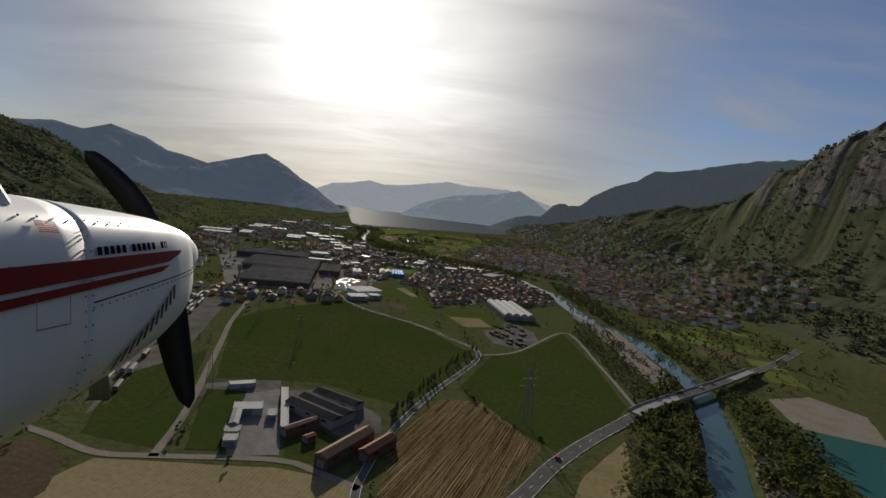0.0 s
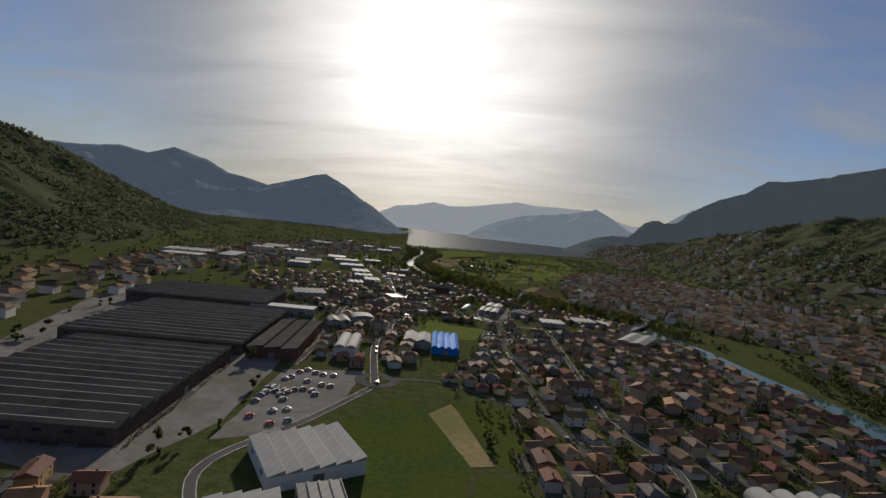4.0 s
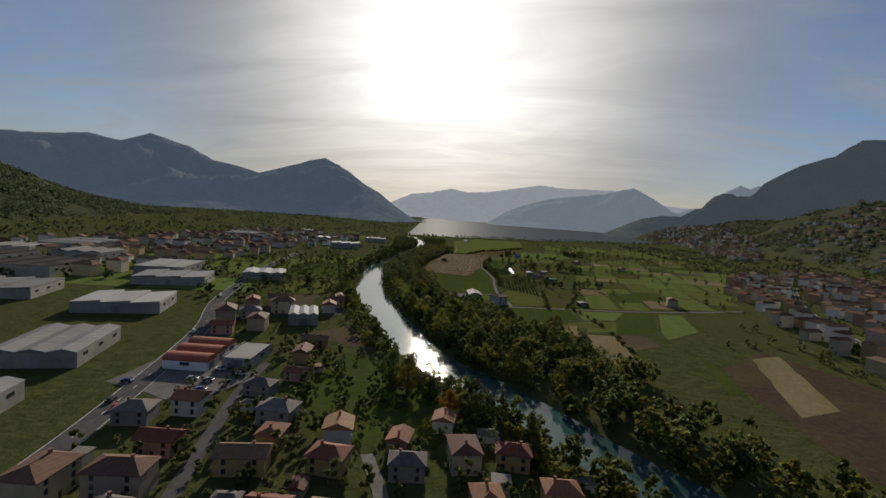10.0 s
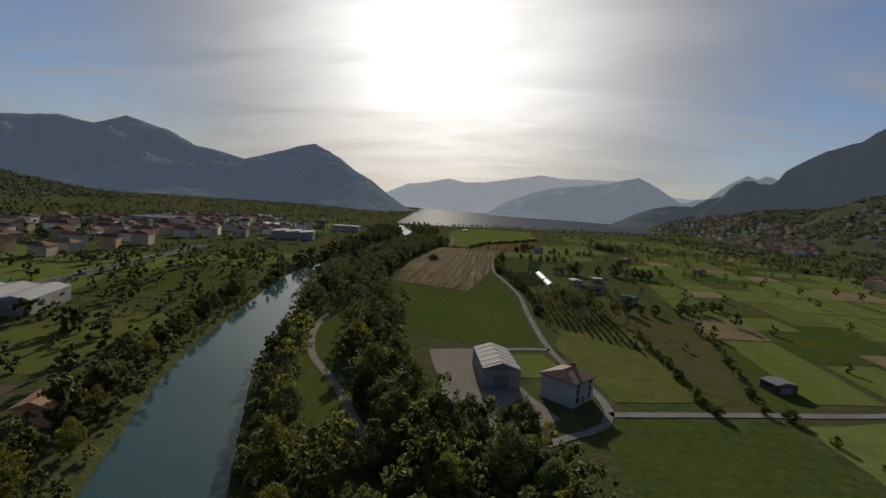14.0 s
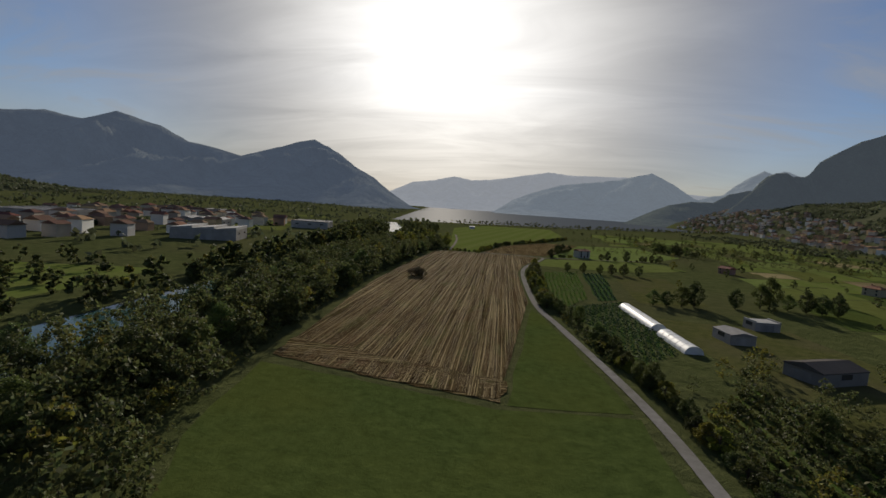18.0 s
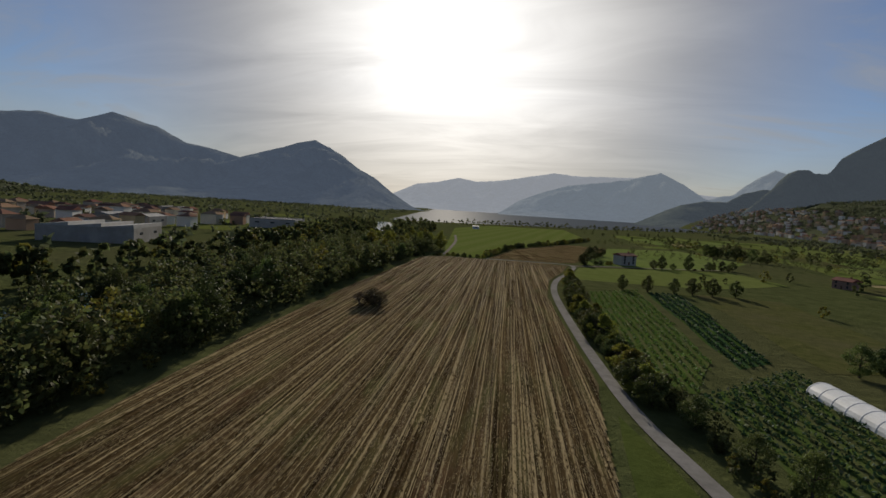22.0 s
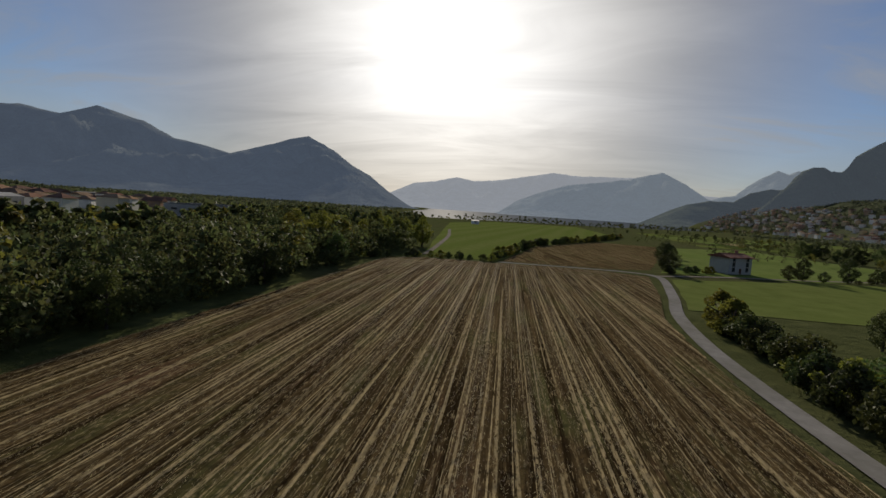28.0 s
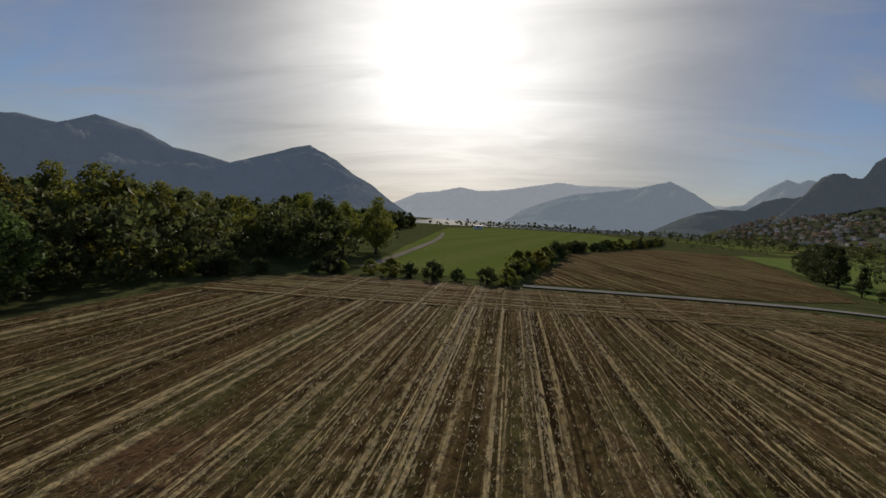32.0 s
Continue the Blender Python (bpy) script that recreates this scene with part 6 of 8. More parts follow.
def tree(name, h, r, clumps, leaves, low, shape, leaf, label, seed, size, category="tree"):
    rng = np.random.RandomState(seed)
    top = tagged(part(name, trunk_bm(h, r, rng, 6 if shape == "round" else 2), M_BARK, None), label, category, "trees of the valley")
    v, f = leaf_mesh(rng, crown_points(rng, h, r, clumps, leaves, low, shape), size)
    ob = new("crown", mesh_np("crown", v, f, leaf))
    ob.parent = top
    return top


TREES = [tree("tree", 13, 4.6, 84, 52, 1.0, "round", LEAF[0], "broad green tree with a loose leafy crown", 1, 0.25),
         tree("tree", 15, 4.8, 90, 52, 1.4, "round", LEAF[1], "tall tree with yellowing autumn crown", 2, 0.25),
         tree("tree", 12, 4.4, 84, 54, 0.6, "round", LEAF[2], "dark green tree with a dense crown", 3, 0.25),
         tree("tree", 9, 3.4, 64, 46, 1.0, "round", LEAF[3], "small tree with orange autumn leaves", 4, 0.22),
         tree("tree", 10, 3.8, 70, 50, 0.5, "round", LEAF[4], "rounded olive green leafy tree", 5, 0.23),
         tree("poplar_tree", 15, 2.1, 64, 50, 1.0, "column", LEAF[0], "slim upright poplar tree", 6, 0.23),
         tree("conifer_tree", 12, 3.0, 70, 50, 0.6, "cone", LEAF[2], "tall dark pointed conifer tree", 7, 0.21)]
SHRUBS = [tree("shrub", 3.6, 2.2, 40, 56, 0.0, "round", LEAF[4], "dense dark green roadside shrub", 8, 0.15, "shrub"),
          tree("shrub", 2.8, 1.9, 36, 56, 0.0, "round", LEAF[2], "low dense dark hedge shrub", 9, 0.14, "shrub"),
          tree("shrub", 3.4, 2.0, 38, 56, 0.0, "round", LEAF[1], "loose yellowing autumn hedge shrub", 10, 0.15, "shrub")]
DRY_BUSH = tree("dry_bush", 3.2, 2.3, 34, 34, 0.0, "round", leaf_mat("dry_bush_leaves", (0.045, 0.038, 0.022), (0.10, 0.082, 0.045), 0.3), "half-bare brown bush in the stubble", 11, 0.13, "shrub")
place(DRY_BUSH, -218, 1853, 15)
for k, ob in enumerate(TREES):
    place(ob, -150 + 9 * k, 1348 - 7 * k - (4 if k % 2 else 0), 40 * k)
for k, ob in enumerate(SHRUBS):
    place(ob, -156.5, 1850 + 9 * k, 40 * k)
COUNT = [0, 0]
EXTRA = []


def plant(x, y, kinds, s, rng, zs=1.0):
    k = kinds[rng.randrange(len(kinds))]
    if k in TREES:
        if COUNT[1] >= 290:
            EXTRA.append((x, y))
            return None
        COUNT[1] += 1
    ob = twin(k, pose(x * S, y * S, ground_at(x, y) * S, 0, 0, rng.uniform(0, 360)) @ Matrix.Diagonal((s, s, s * zs, 1)))
    COUNT[0] += 1
    return ob


GREEN_WOOD, MIXED, DARK = [TREES[0], TREES[0], TREES[2], TREES[4], TREES[2]], [TREES[0], TREES[2], TREES[4], TREES[1]], [TREES[2], TREES[2], TREES[0], TREES[4]]
rng = random.Random(77)
POLY = {n_: p for n_, p, *_ in FIELDS}
BIG_WOOD = [(-58, 1378), (-92, 1352), (-120, 1372), (-146, 1412), (-168, 1460), (-186, 1500), (-204, 1540), (-222, 1590), (-200, 1590), (-180, 1575), (-160, 1530), (-128, 1512), (-112, 1470), (-90, 1472), (-54, 1394), (-38, 1382)]
spots = []
for x, y in candidates(BIG_WOOD, 900, 3, 1.5, NO_BUILD, 13):
    if len(spots) < 70 and all((x - a) ** 2 + (y - b) ** 2 > 24 for a, b in spots) and clear(x, y, 1.5) and not (y < 1440 and x > -60 + (y - 1400)):
        spots.append((x, y))
for x, y in spots:
    plant(x, y, MIXED if rng.random() < 0.5 else GREEN_WOOD, rng.uniform(0.7, 1.0), rng)
# the wood along the stubble field
spots = []
for x, y in candidates([(-226, 1640), (-234, 1776), (-240, 1830), (-244, 1995), (-236, 2050), (-262, 2060), (-300, 1960), (-272, 1720), (-262, 1640)], 2400, 4, 0.5, [], 12):
    if len(spots) < 105 and all((x - a) ** 2 + (y - b) ** 2 > 20 for a, b in spots):
        spots.append((x, y))
for x, y in spots:
    plant(x, y, [TREES[1], TREES[0], TREES[1]] if y > 1980 else DARK, rng.uniform(0.7, 0.95) if y < 1880 else rng.uniform(0.55, 0.72) if y < 1975 else rng.uniform(0.72, 0.92), rng)
# both banks of the river
for i in range(0, len(RIVER) - 1):
    x, y = RIVER[i]
    dx, dy = RIVER[i + 1][0] - x, RIVER[i + 1][1] - y
    q = math.hypot(dx, dy)
    if 1240 < y < 1640:
        for side, p in ((-1, 0.35), (1, 0.75)):
            if rng.random() < p:
                o = side * rng.uniform(15, 22)
                plant(x + dy / q * o * -1, y + dx / q * o, MIXED, rng.uniform(0.45, 0.75), rng)


def row(line, gap, kinds, s0, s1, seed, off=0.0, limit=999):
    """Plants in a row along a line, unevenly."""
    rng = random.Random(seed)
    pts = smooth_line(line, gap)
    for i, (x, y) in enumerate(pts):
        if i < limit and rng.random() < 0.88:
            plant(x + rng.uniform(-0.8, 0.8) + off, y + rng.uniform(-1, 1), kinds, rng.uniform(s0, s1), rng, rng.uniform(0.8, 1.2))


row([(-17, 286), (-10, 311), (-3, 330), (8, 360), (17, 384), (27, 412), (45, 450)], 6.5, [TREES[6], TREES[5], TREES[6], TREES[2]], 0.5, 0.7, 1)
row([(-158, 1800), (-163.5, 1860), (-163.5, 1905), (-163, 1930)], 2.4, [SHRUBS[0], SHRUBS[1], SHRUBS[0], SHRUBS[2]], 0.95, 1.6, 3, 2.6)
row([(-135, 1700), (-148, 1765), (-156, 1800)], 6.0, [TREES[4], SHRUBS[0], TREES[0]], 0.35, 0.6, 4, 3.5)
row([(-246, 1986), (-231, 2004), (-218, 2005), (-206, 2006)], 3.2, SHRUBS, 0.55, 0.95, 5)
row([(-206, 2006), (-198, 2060), (-190, 2108), (-150, 2204), (-118, 2300)], 4.5, SHRUBS, 0.8, 1.3, 6, -1)
row([(-146, 2016), (-136, 2026), (-130, 2028)], 4, SHRUBS, 0.6, 0.9, 7)
row([(-148, 2018), (-142, 2048), (-128, 2090)], 7, [TREES[2], TREES[6], SHRUBS[0]], 0.5, 0.8, 8)
row([(-106, 2028), (-90, 2030), (-72, 2040), (-50, 2052)], 5.0, [TREES[2], SHRUBS[0], TREES[4]], 0.4, 0.7, 9)
row([(-140, 1925), (-120, 1928), (-96, 1932)], 7, [SHRUBS[0], TREES[4]], 0.5, 0.8, 10)
row([(-112, 1700), (-80, 1680), (-50, 1690), (-20, 1720)], 7, [TREES[2], TREES[4], TREES[0]], 0.4, 0.7, 11)
row([(-110, 1830), (-80, 1838), (-60, 1850), (-30, 1846)], 6, [TREES[2], TREES[0]], 0.6, 0.95, 12)
row([(-63, 1550), (-50, 1500), (-42, 1440)], 12, SHRUBS, 0.6, 1.0, 13)
row([(-85, 1626), (-84, 1591), (-84, 1558), (-83, 1546)], 4.0, SHRUBS, 0.5, 1.0, 41)
row([(-53, 1637), (-61, 1589), (-68, 1552)], 6.0, SHRUBS, 0.4, 0.8, 42)
row([(-30, 2180), (20, 2120), (90, 2080), (180, 2040)], 6.5, DARK, 0.6, 0.95, 14)
row([(80, 276), (48, 308), (30, 350)], 8, [SHRUBS[0], TREES[4]], 0.5, 0.7, 15)
for x, y, k, s in ((-150, 1626, 2, 0.0), (-141, 2034, 2, 1.0), (-138, 2044, 2, 0.9), (-150, 1640, 2, 0.0), (-144, 1660, 0, 0.0), (-121, 1680, 0, 0.95), (-96, 1512, 2, 0.0), (-113, 1572, 4, 0.0), (-124, 1640, 2, 0.8),
                   (-232, 1640, 1, 1.05), (-238, 1652, 0, 0.9), (-214, 1625, 0, 0.7), (-150, 1508, 1, 1.0), (-104, 1416, 1, 1.0), (-84, 1396, 1, 0.95), (-206, 1442, 3, 0.8), (-200, 1432, 3, 0.7), (-60, 1470, 1, 0.0)):
    if s:
        plant(x, y, [TREES[k]], s, rng)

for x, y, s in ((-219, 1850, 1.5), (-222, 1847, 1.2), (-216.5, 1848, 1.1), (-220.5, 1852, 1.25)):
    plant(x, y, [DRY_BUSH], s, rng)

# town trees, as separate things near the flight and as woods farther off
spots = []
for poly, num, seed in (([(0, 640), (200, 800), (165, 1050), (-40, 1018), (-60, 800)], 14, 51), ([(-230, 850), (-110, 800), (-100, 1045), (-200, 1180), (-260, 1150)], 14, 52), ([(-190, 1120), (-82, 1085), (-40, 1230), (-110, 1325), (-210, 1330)], 24, 53)):
    got = 0
    for x, y in candidates(poly, 900, seed, 0.8, [], 16):
        if got < num and clear(x, y, 0.2):
            spots.append((x, y))
            got += 1
for x, y in spots:
    plant(x, y, [TREES[2], TREES[4], TREES[0], TREES[6], SHRUBS[0]], rng.uniform(0.4, 0.75), rng)


def woods(name, spots, label, seed, leaves=150, size=0.9, tall=(7, 13), share=0.14, pair=None):
    """A wood as one mesh: many small loose crowns."""
    rng = np.random.RandomState(seed)
    V, F, n0, M = [], [], 0, []
    for x, y in spots:
        h = rng.uniform(*tall)
        r = h * rng.uniform(0.30, 0.42)
        p = crown_points(rng, h, r, max(5, leaves // 14), 14, h * 0.12, "round")
        v, f = leaf_mesh(rng, p, size * h / 11)
        v[:, 0] += x
        v[:, 1] += y
        v[:, 2] += ground_at(x, y) - 0.4
        V.append(v)
        F.append(f + n0)
        M += [1 if rng.rand() < share else 0] * len(f)
        n0 += len(v)
    me = mesh_np(name, np.vstack(V), np.vstack(F), (pair or FARLEAF)[0])
    me.materials.append((pair or FARLEAF)[1])
    me.polygons.foreach_set("material_index", M)
    return tagged(new(name, me), label, "wood", kind="stuff")


def fill(poly, num, seed, off=NO_BUILD, bank=14, gap=0.8, room=1.0):
    out = []
    for x, y in candidates(poly, num * 8, seed, gap, off, bank):
        if len(out) < num and clear(x, y, room):
            out.append((x, y))
    return out


near_bank = fill([(60, 120), (150, 330), (232, 470), (246, 620), (205, 700), (240, 1000), (300, 1000), (272, 700), (300, 500), (260, 440), (280, 350), (250, 250), (330, 240), (260, 100)], 720, 61)
woods("riverside_wood", near_bank, "thick riverside wood turning yellow", 62, 130, 1.05, (6, 11), 0.12)
woods("bank_trees", fill([(165, 1060), (120, 1120), (60, 1150), (-10, 1190), (-60, 1240), (-110, 1320), (-60, 1370), (0, 1300), (60, 1260), (150, 1190), (200, 1100)], 360, 63, [POLY["wide_plough"]], 12, 0.8, 0.0), "trees along the river bank", 64, 220, 0.85, (6, 12), 0.16, BRIGHT)
woods("west_bank_trees", fill([(-190, 1390), (-228, 1500), (-262, 1620), (-300, 1720), (-320, 1900), (-340, 2000), (-420, 2300), (-300, 2300), (-262, 2060), (-300, 1960), (-276, 1720), (-262, 1620), (-236, 1530)], 520, 65, [], 11, 0.5, 0.0), "dense wood on the west bank", 66, 170, 1.0, (7, 13), 0.08)
woods("plain_trees", fill([(-110, 1560), (200, 1640), (330, 2100), (260, 2700), (-110, 2560), (-40, 2200), (-110, 1960), (-50, 1800)], 230, 67, [], 14, 0.8, 1.0), "scattered trees and hedges on the plain", 68, 240, 0.85, (3, 7.5), 0.08)
woods("shore_trees", [(x, float(np.interp(x, [-400, -300, -50, 200, 420, 780], [2600, 2660, 2840, 3120, 3400, 4050])) + random.Random(x).uniform(-90, 20)) for x in range(-330, 560, 4)], "dark row of trees along the lake shore", 69, 80, 1.3, (6, 12), 0.1)
woods("town_trees", fill([(60, 1215), (420, 1000), (600, 1150), (560, 1700), (420, 2150), (220, 2000), (75, 1520)], 620, 70, [], 14, 0.5, 0.3), "garden trees between the houses", 71, 80, 1.25, (4, 9), 0.08)
woods("works_trees", fill([(-330, 640), (-150, 620), (-130, 800), (-200, 1020), (-300, 1200), (-420, 1500), (-600, 2200), (-900, 2200), (-900, 900)], 420, 72, [], 14, 1.0, 1.0), "trees between the works", 73, 80, 1.5, (5, 11), 0.1)
woods("suburb_trees", fill([(-60, 1040), (110, 1060), (140, 1120), (60, 1160), (-60, 1230), (-95, 1180)], 90, 90, [], 14, 0.3, 0.0), "garden trees in the suburb", 91, 130, 1.1, (3, 8), 0.1)
woods("field_trees", fill([(-260, 180), (-120, 200), (-20, 180), (170, 340), (180, 600), (60, 700), (-120, 640), (-300, 620)], 90, 74), "small trees at field edges", 75, 110, 1.0, (4, 8))
woods("slope_trees", fill([(320, 480), (560, 640), (700, 900), (720, 2400), (520, 2400), (420, 1200), (280, 900)], 520, 76, [], 14, 0.5, 1.5), "trees on the lower hillside", 77, 90, 1.25, (5, 10), 0.08)
woods("field_wood", fill([(-182, 1600), (-192, 1630), (-214, 1672), (-223, 1710), (-233, 1776), (-240, 1830), (-243, 1995), (-236, 2050), (-262, 2060), (-310, 1960), (-280, 1720), (-250, 1610), (-225, 1595)], 900, 78, [POLY["river_clearing"]], 11, 0.3, -2.0), "dense dark wood beside the stubble field", 79, 270, 0.42, (3.5, 13.0), 0.05)
woods("big_wood", fill(BIG_WOOD, 560, 80, NO_BUILD, 11, 0.8, -2.0), "dense mixed wood beside the river", 81, 290, 0.52, (4, 12), 0.20, BRIGHT)
woods("bank_shrubs", [(x + q * k[0], y + q * k[1]) for x, y, k in [(a[0], a[1], ((b[1] - a[1]) / max(1, math.dist(a, b)), -(b[0] - a[0]) / max(1, math.dist(a, b)))) for a, b in zip(RIVER, RIVER[1:])] for q in (-21, -17, -13.5, 13.5, 16) if 1190 < y < 1640], "dense shrubs along the river banks", 82, 190, 0.95, (3, 7), 0.25, BRIGHT)
woods("central_trees", fill([(0, 640), (200, 800), (165, 1050), (-40, 1018), (-60, 800)], 420, 83, [], 14, 0.3, -1.0) + fill([(-260, 850), (-110, 800), (-100, 1045), (-200, 1180), (-280, 1150)], 380, 84, [], 14, 0.3, -1.0) + fill([(-215, 1120), (-82, 1085), (-40, 1230), (-110, 1325), (-215, 1400)], 400, 85, [], 14, 0.3, -1.0), "garden trees and hedges among the houses", 86, 120, 1.1, (2.5, 7.5), 0.08)

woods("bank_scrub", fill([(168, 560), (166, 450), (160, 350), (150, 300), (196, 330), (222, 440), (226, 540), (212, 660), (190, 640)], 300, 101, [], 13, 0.5, 0.0), "dark scrub between the lane and the river", 102, 100, 1.1, (3, 7), 0.1)
woods("east_scrub", fill([(262, 440), (278, 520), (270, 640), (250, 760), (300, 800), (420, 700), (470, 520), (400, 440), (300, 420)], 190, 103, [], 14, 0.5, 0.0), "hedges and small trees east of the river", 104, 100, 1.2, (3, 8), 0.12)
edge = [(x + random.Random(k).uniform(-4, 0.5), y) for k, (x, y) in enumerate(smooth_line([(-184, 1594), (-196, 1630), (-217, 1672), (-224, 1704), (-233, 1776), (-238, 1830), (-243, 1900), (-245, 1985)], 1.8))]
woods("wood_edge", edge, "low shrubs along the edge of the wood", 122, 150, 0.75, (1.6, 4.5), 0.08)
row([(-128, 1700), (-112, 1728), (-104, 1742)], 4.5, [SHRUBS[0], TREES[4]], 0.5, 0.8, 23)
row([(-130, 1652), (-135, 1704), (-146, 1752)], 3.6, SHRUBS, 0.7, 1.3, 26, 3.2)
EXTRA += [(-126, 1655), (-121, 1668), (-118, 1648), (-127, 1692), (-112, 1662), (-116, 1676), (-108, 1690)]
row([(-112, 1640), (-96, 1660), (-84, 1640)], 5, [TREES[4], TREES[0]], 0.45, 0.7, 24)
row([(-116, 1700), (-96, 1716), (-70, 1706)], 5, [TREES[2], TREES[0], TREES[3]], 0.4, 0.7, 25)


row([(-112, 2250), (-60, 2262), (0, 2250), (70, 2236), (160, 2230)], 5.5, DARK, 0.5, 0.9, 31)
row([(-104, 2110), (-60, 2120), (-10, 2100), (50, 2090)], 6, DARK, 0.5, 0.8, 32)

woods("west_scrub", fill([(-236, 1500), (-300, 1440), (-420, 1560), (-440, 1800), (-330, 1800), (-300, 1700), (-272, 1610)], 260, 105, [], 13, 0.5, 0.0), "hedges and trees on the west bank", 106, 120, 1.15, (3, 9), 0.1)
woods("east_bank_trees", fill([(0, 1330), (60, 1270), (160, 1240), (230, 1330), (210, 1600), (60, 1560), (10, 1470)], 110, 107, [POLY["wide_plough"]], 14, 0.5, 0.0), "trees between the parcels", 108, 140, 1.05, (3, 7), 0.1)
CLUMP = leaf_mat("distant_tree_leaves", (0.048, 0.060, 0.032), (0.104, 0.116, 0.060), 0.38, 0.3, True)


def crowns(name, x, y, lo, hi, seed, label, sprays=6):
    """Far woods: a few loose sprays of leaves at every point."""
    rng = np.random.RandomState(seed)
    n = len(x)
    r = rng.uniform(lo, hi, (n, 1))
    q = rng.normal(size=(n, sprays, 3))
    q /= np.linalg.norm(q, axis=2)[:, :, None]
    q = q * r[:, :, None] * rng.uniform(0.3, 0.85, (n, sprays, 1))
    q[:, :, 0] += x[:, None]
    q[:, :, 1] += y[:, None]
    q[:, :, 2] += (ground_z(x, y) + 0.75 * r[:, 0])[:, None]
    v, f = leaf_mesh(rng, q.reshape(-1, 3), np.repeat(r, sprays, axis=0) * 0.62)
    return tagged(new(name, mesh_np(name, v, f, CLUMP)), label, "wood", kind="stuff")


def strew(x0, x1, y0, y1, n, seed, keep):
    rng = np.random.RandomState(seed)
    x, y = rng.uniform(x0, x1, n), rng.uniform(y0, y1, n)
    ok = keep(x, y)
    return x[ok], y[ok]


x, y = strew(520, 1300, 400, 4300, 46000, 1, lambda x, y: (ground_z(x, y) > 8) & (fbm(x, y, 260, 3) > -0.16 + 0.3 * ramp(y, 1500, 2200) * (1 - ramp(y, 2600, 3300))) & (x < 900 + 0.2 * y))
crowns("slope_wood_east", x, y, 2.4, 5.2, 2, "dark woods on the eastern mountain slope")
x, y = strew(-1900, -640, 700, 2900, 26000, 3, lambda x, y: (ground_z(x, y) > 6) & (fbm(x, y, 260, 3) > -0.3))
crowns("slope_wood_west", x, y, 3, 6, 4, "dark woods on the western mountain slope")
x, y = strew(-2600, -330, 900, 4300, 16000, 5, lambda x, y: (ground_z(x, y) > -1) & (ground_z(x, y) < 8) & (fbm(x + 50, y, 150, 3) > 0.12) & ((y > 1500) | (x < -420)) & (road_gap(x, y) > 6))
crowns("plain_wood_west", x, y, 2.4, 5, 6, "dark tree belts on the western plain", 9)
x, y = strew(200, 700, 1000, 3000, 6000, 7, lambda x, y: (ground_z(x, y) > -1) & (ground_z(x, y) < 14) & (fbm(x + 90, y, 110, 3) > 0.1) & (road_gap(x, y) > 5))
crowns("plain_wood_east", x, y, 1.8, 4, 8, "dark garden trees among far houses", 14)


FLAT = lambda poly, num, seed: fill(poly, num, seed, [], 12.5, 0.8, 0.5)
woods("bridge_wood", FLAT([(144, 322), (200, 352), (187, 292), (161, 238), (120, 190), (96, 215)], 170, 201) + FLAT([(239, 377), (270, 386), (266, 335), (248, 262), (215, 230), (190, 235), (206, 304)], 190, 202), "olive green riverside wood by the highway bridge", 203, 150, 0.62, (5, 10), 0.12, BRIGHT)
woods("gravel_scrub", FLAT([(174, 362), (200, 395), (192, 475), (196, 560), (176, 590), (166, 470)], 150, 204), "low scrub beside the gravel bar", 205, 110, 0.6, (3, 6.5), 0.1)
woods("shore_belt", [(x + random.Random(x).uniform(-6, 6), 2246 - 0.7 * x + random.Random(x + 1).uniform(-12, 12)) for x in range(-30, 330, 4)], "dark belt of tall trees on the plain", 206, 300, 0.5, (7, 12), 0.12)
woods("farm_trees", fill([(-131, 1690), (-126, 1722), (-112, 1742), (-104, 1760), (-72, 1748), (-78, 1700), (-104, 1672), (-122, 1676)], 52, 207, [], 14, 0.8, 0.4), "bushes and small trees round the farm", 208, 260, 0.42, (2.5, 6.5), 0.1)
woods("block_trees", fill([(-118, 998), (-122, 1050), (-96, 1062), (-60, 1040), (-52, 1000), (-90, 998)], 80, 211, [POLY["block_meadow"]], 14, 0.3, 0.0), "dark garden trees round the houses", 212, 200, 0.8, (2.5, 6.5), 0.06)
rng = random.Random(215)
bank = []
for (ax, ay), (bx, by) in zip(RIVER, RIVER[1:]):
    if 1235 < ay < 1640:
        q = math.dist((ax, ay), (bx, by))
        for _ in range(4):
            o, k = rng.uniform(15.5, 27), rng.random()
            bank.append((ax + (bx - ax) * k - (by - ay) / q * o, ay + (by - ay) * k + (bx - ax) / q * o))
woods("left_bank_trees", bank, "row of yellowing trees on the river bank", 216, 240, 0.72, (4, 9), 0.22, BRIGHT)
hedge_line = smooth_line([(-140, 1732), (-143, 1745), (-148, 1773), (-152, 1803), (-157, 1828)], 1.5)
woods("lane_hedge", [(x + random.Random(k).uniform(-1.2, 2.2), y) for k, (x, y) in enumerate(hedge_line) if random.Random(k + 5).random() < 0.8], "uneven dark hedge beside the lane", 221, 200, 0.7, (1.8, 4.4), 0.05)
woods("more_trees", EXTRA, "loose trees in rows and gardens", 120, 320, 0.4, (5, 9))


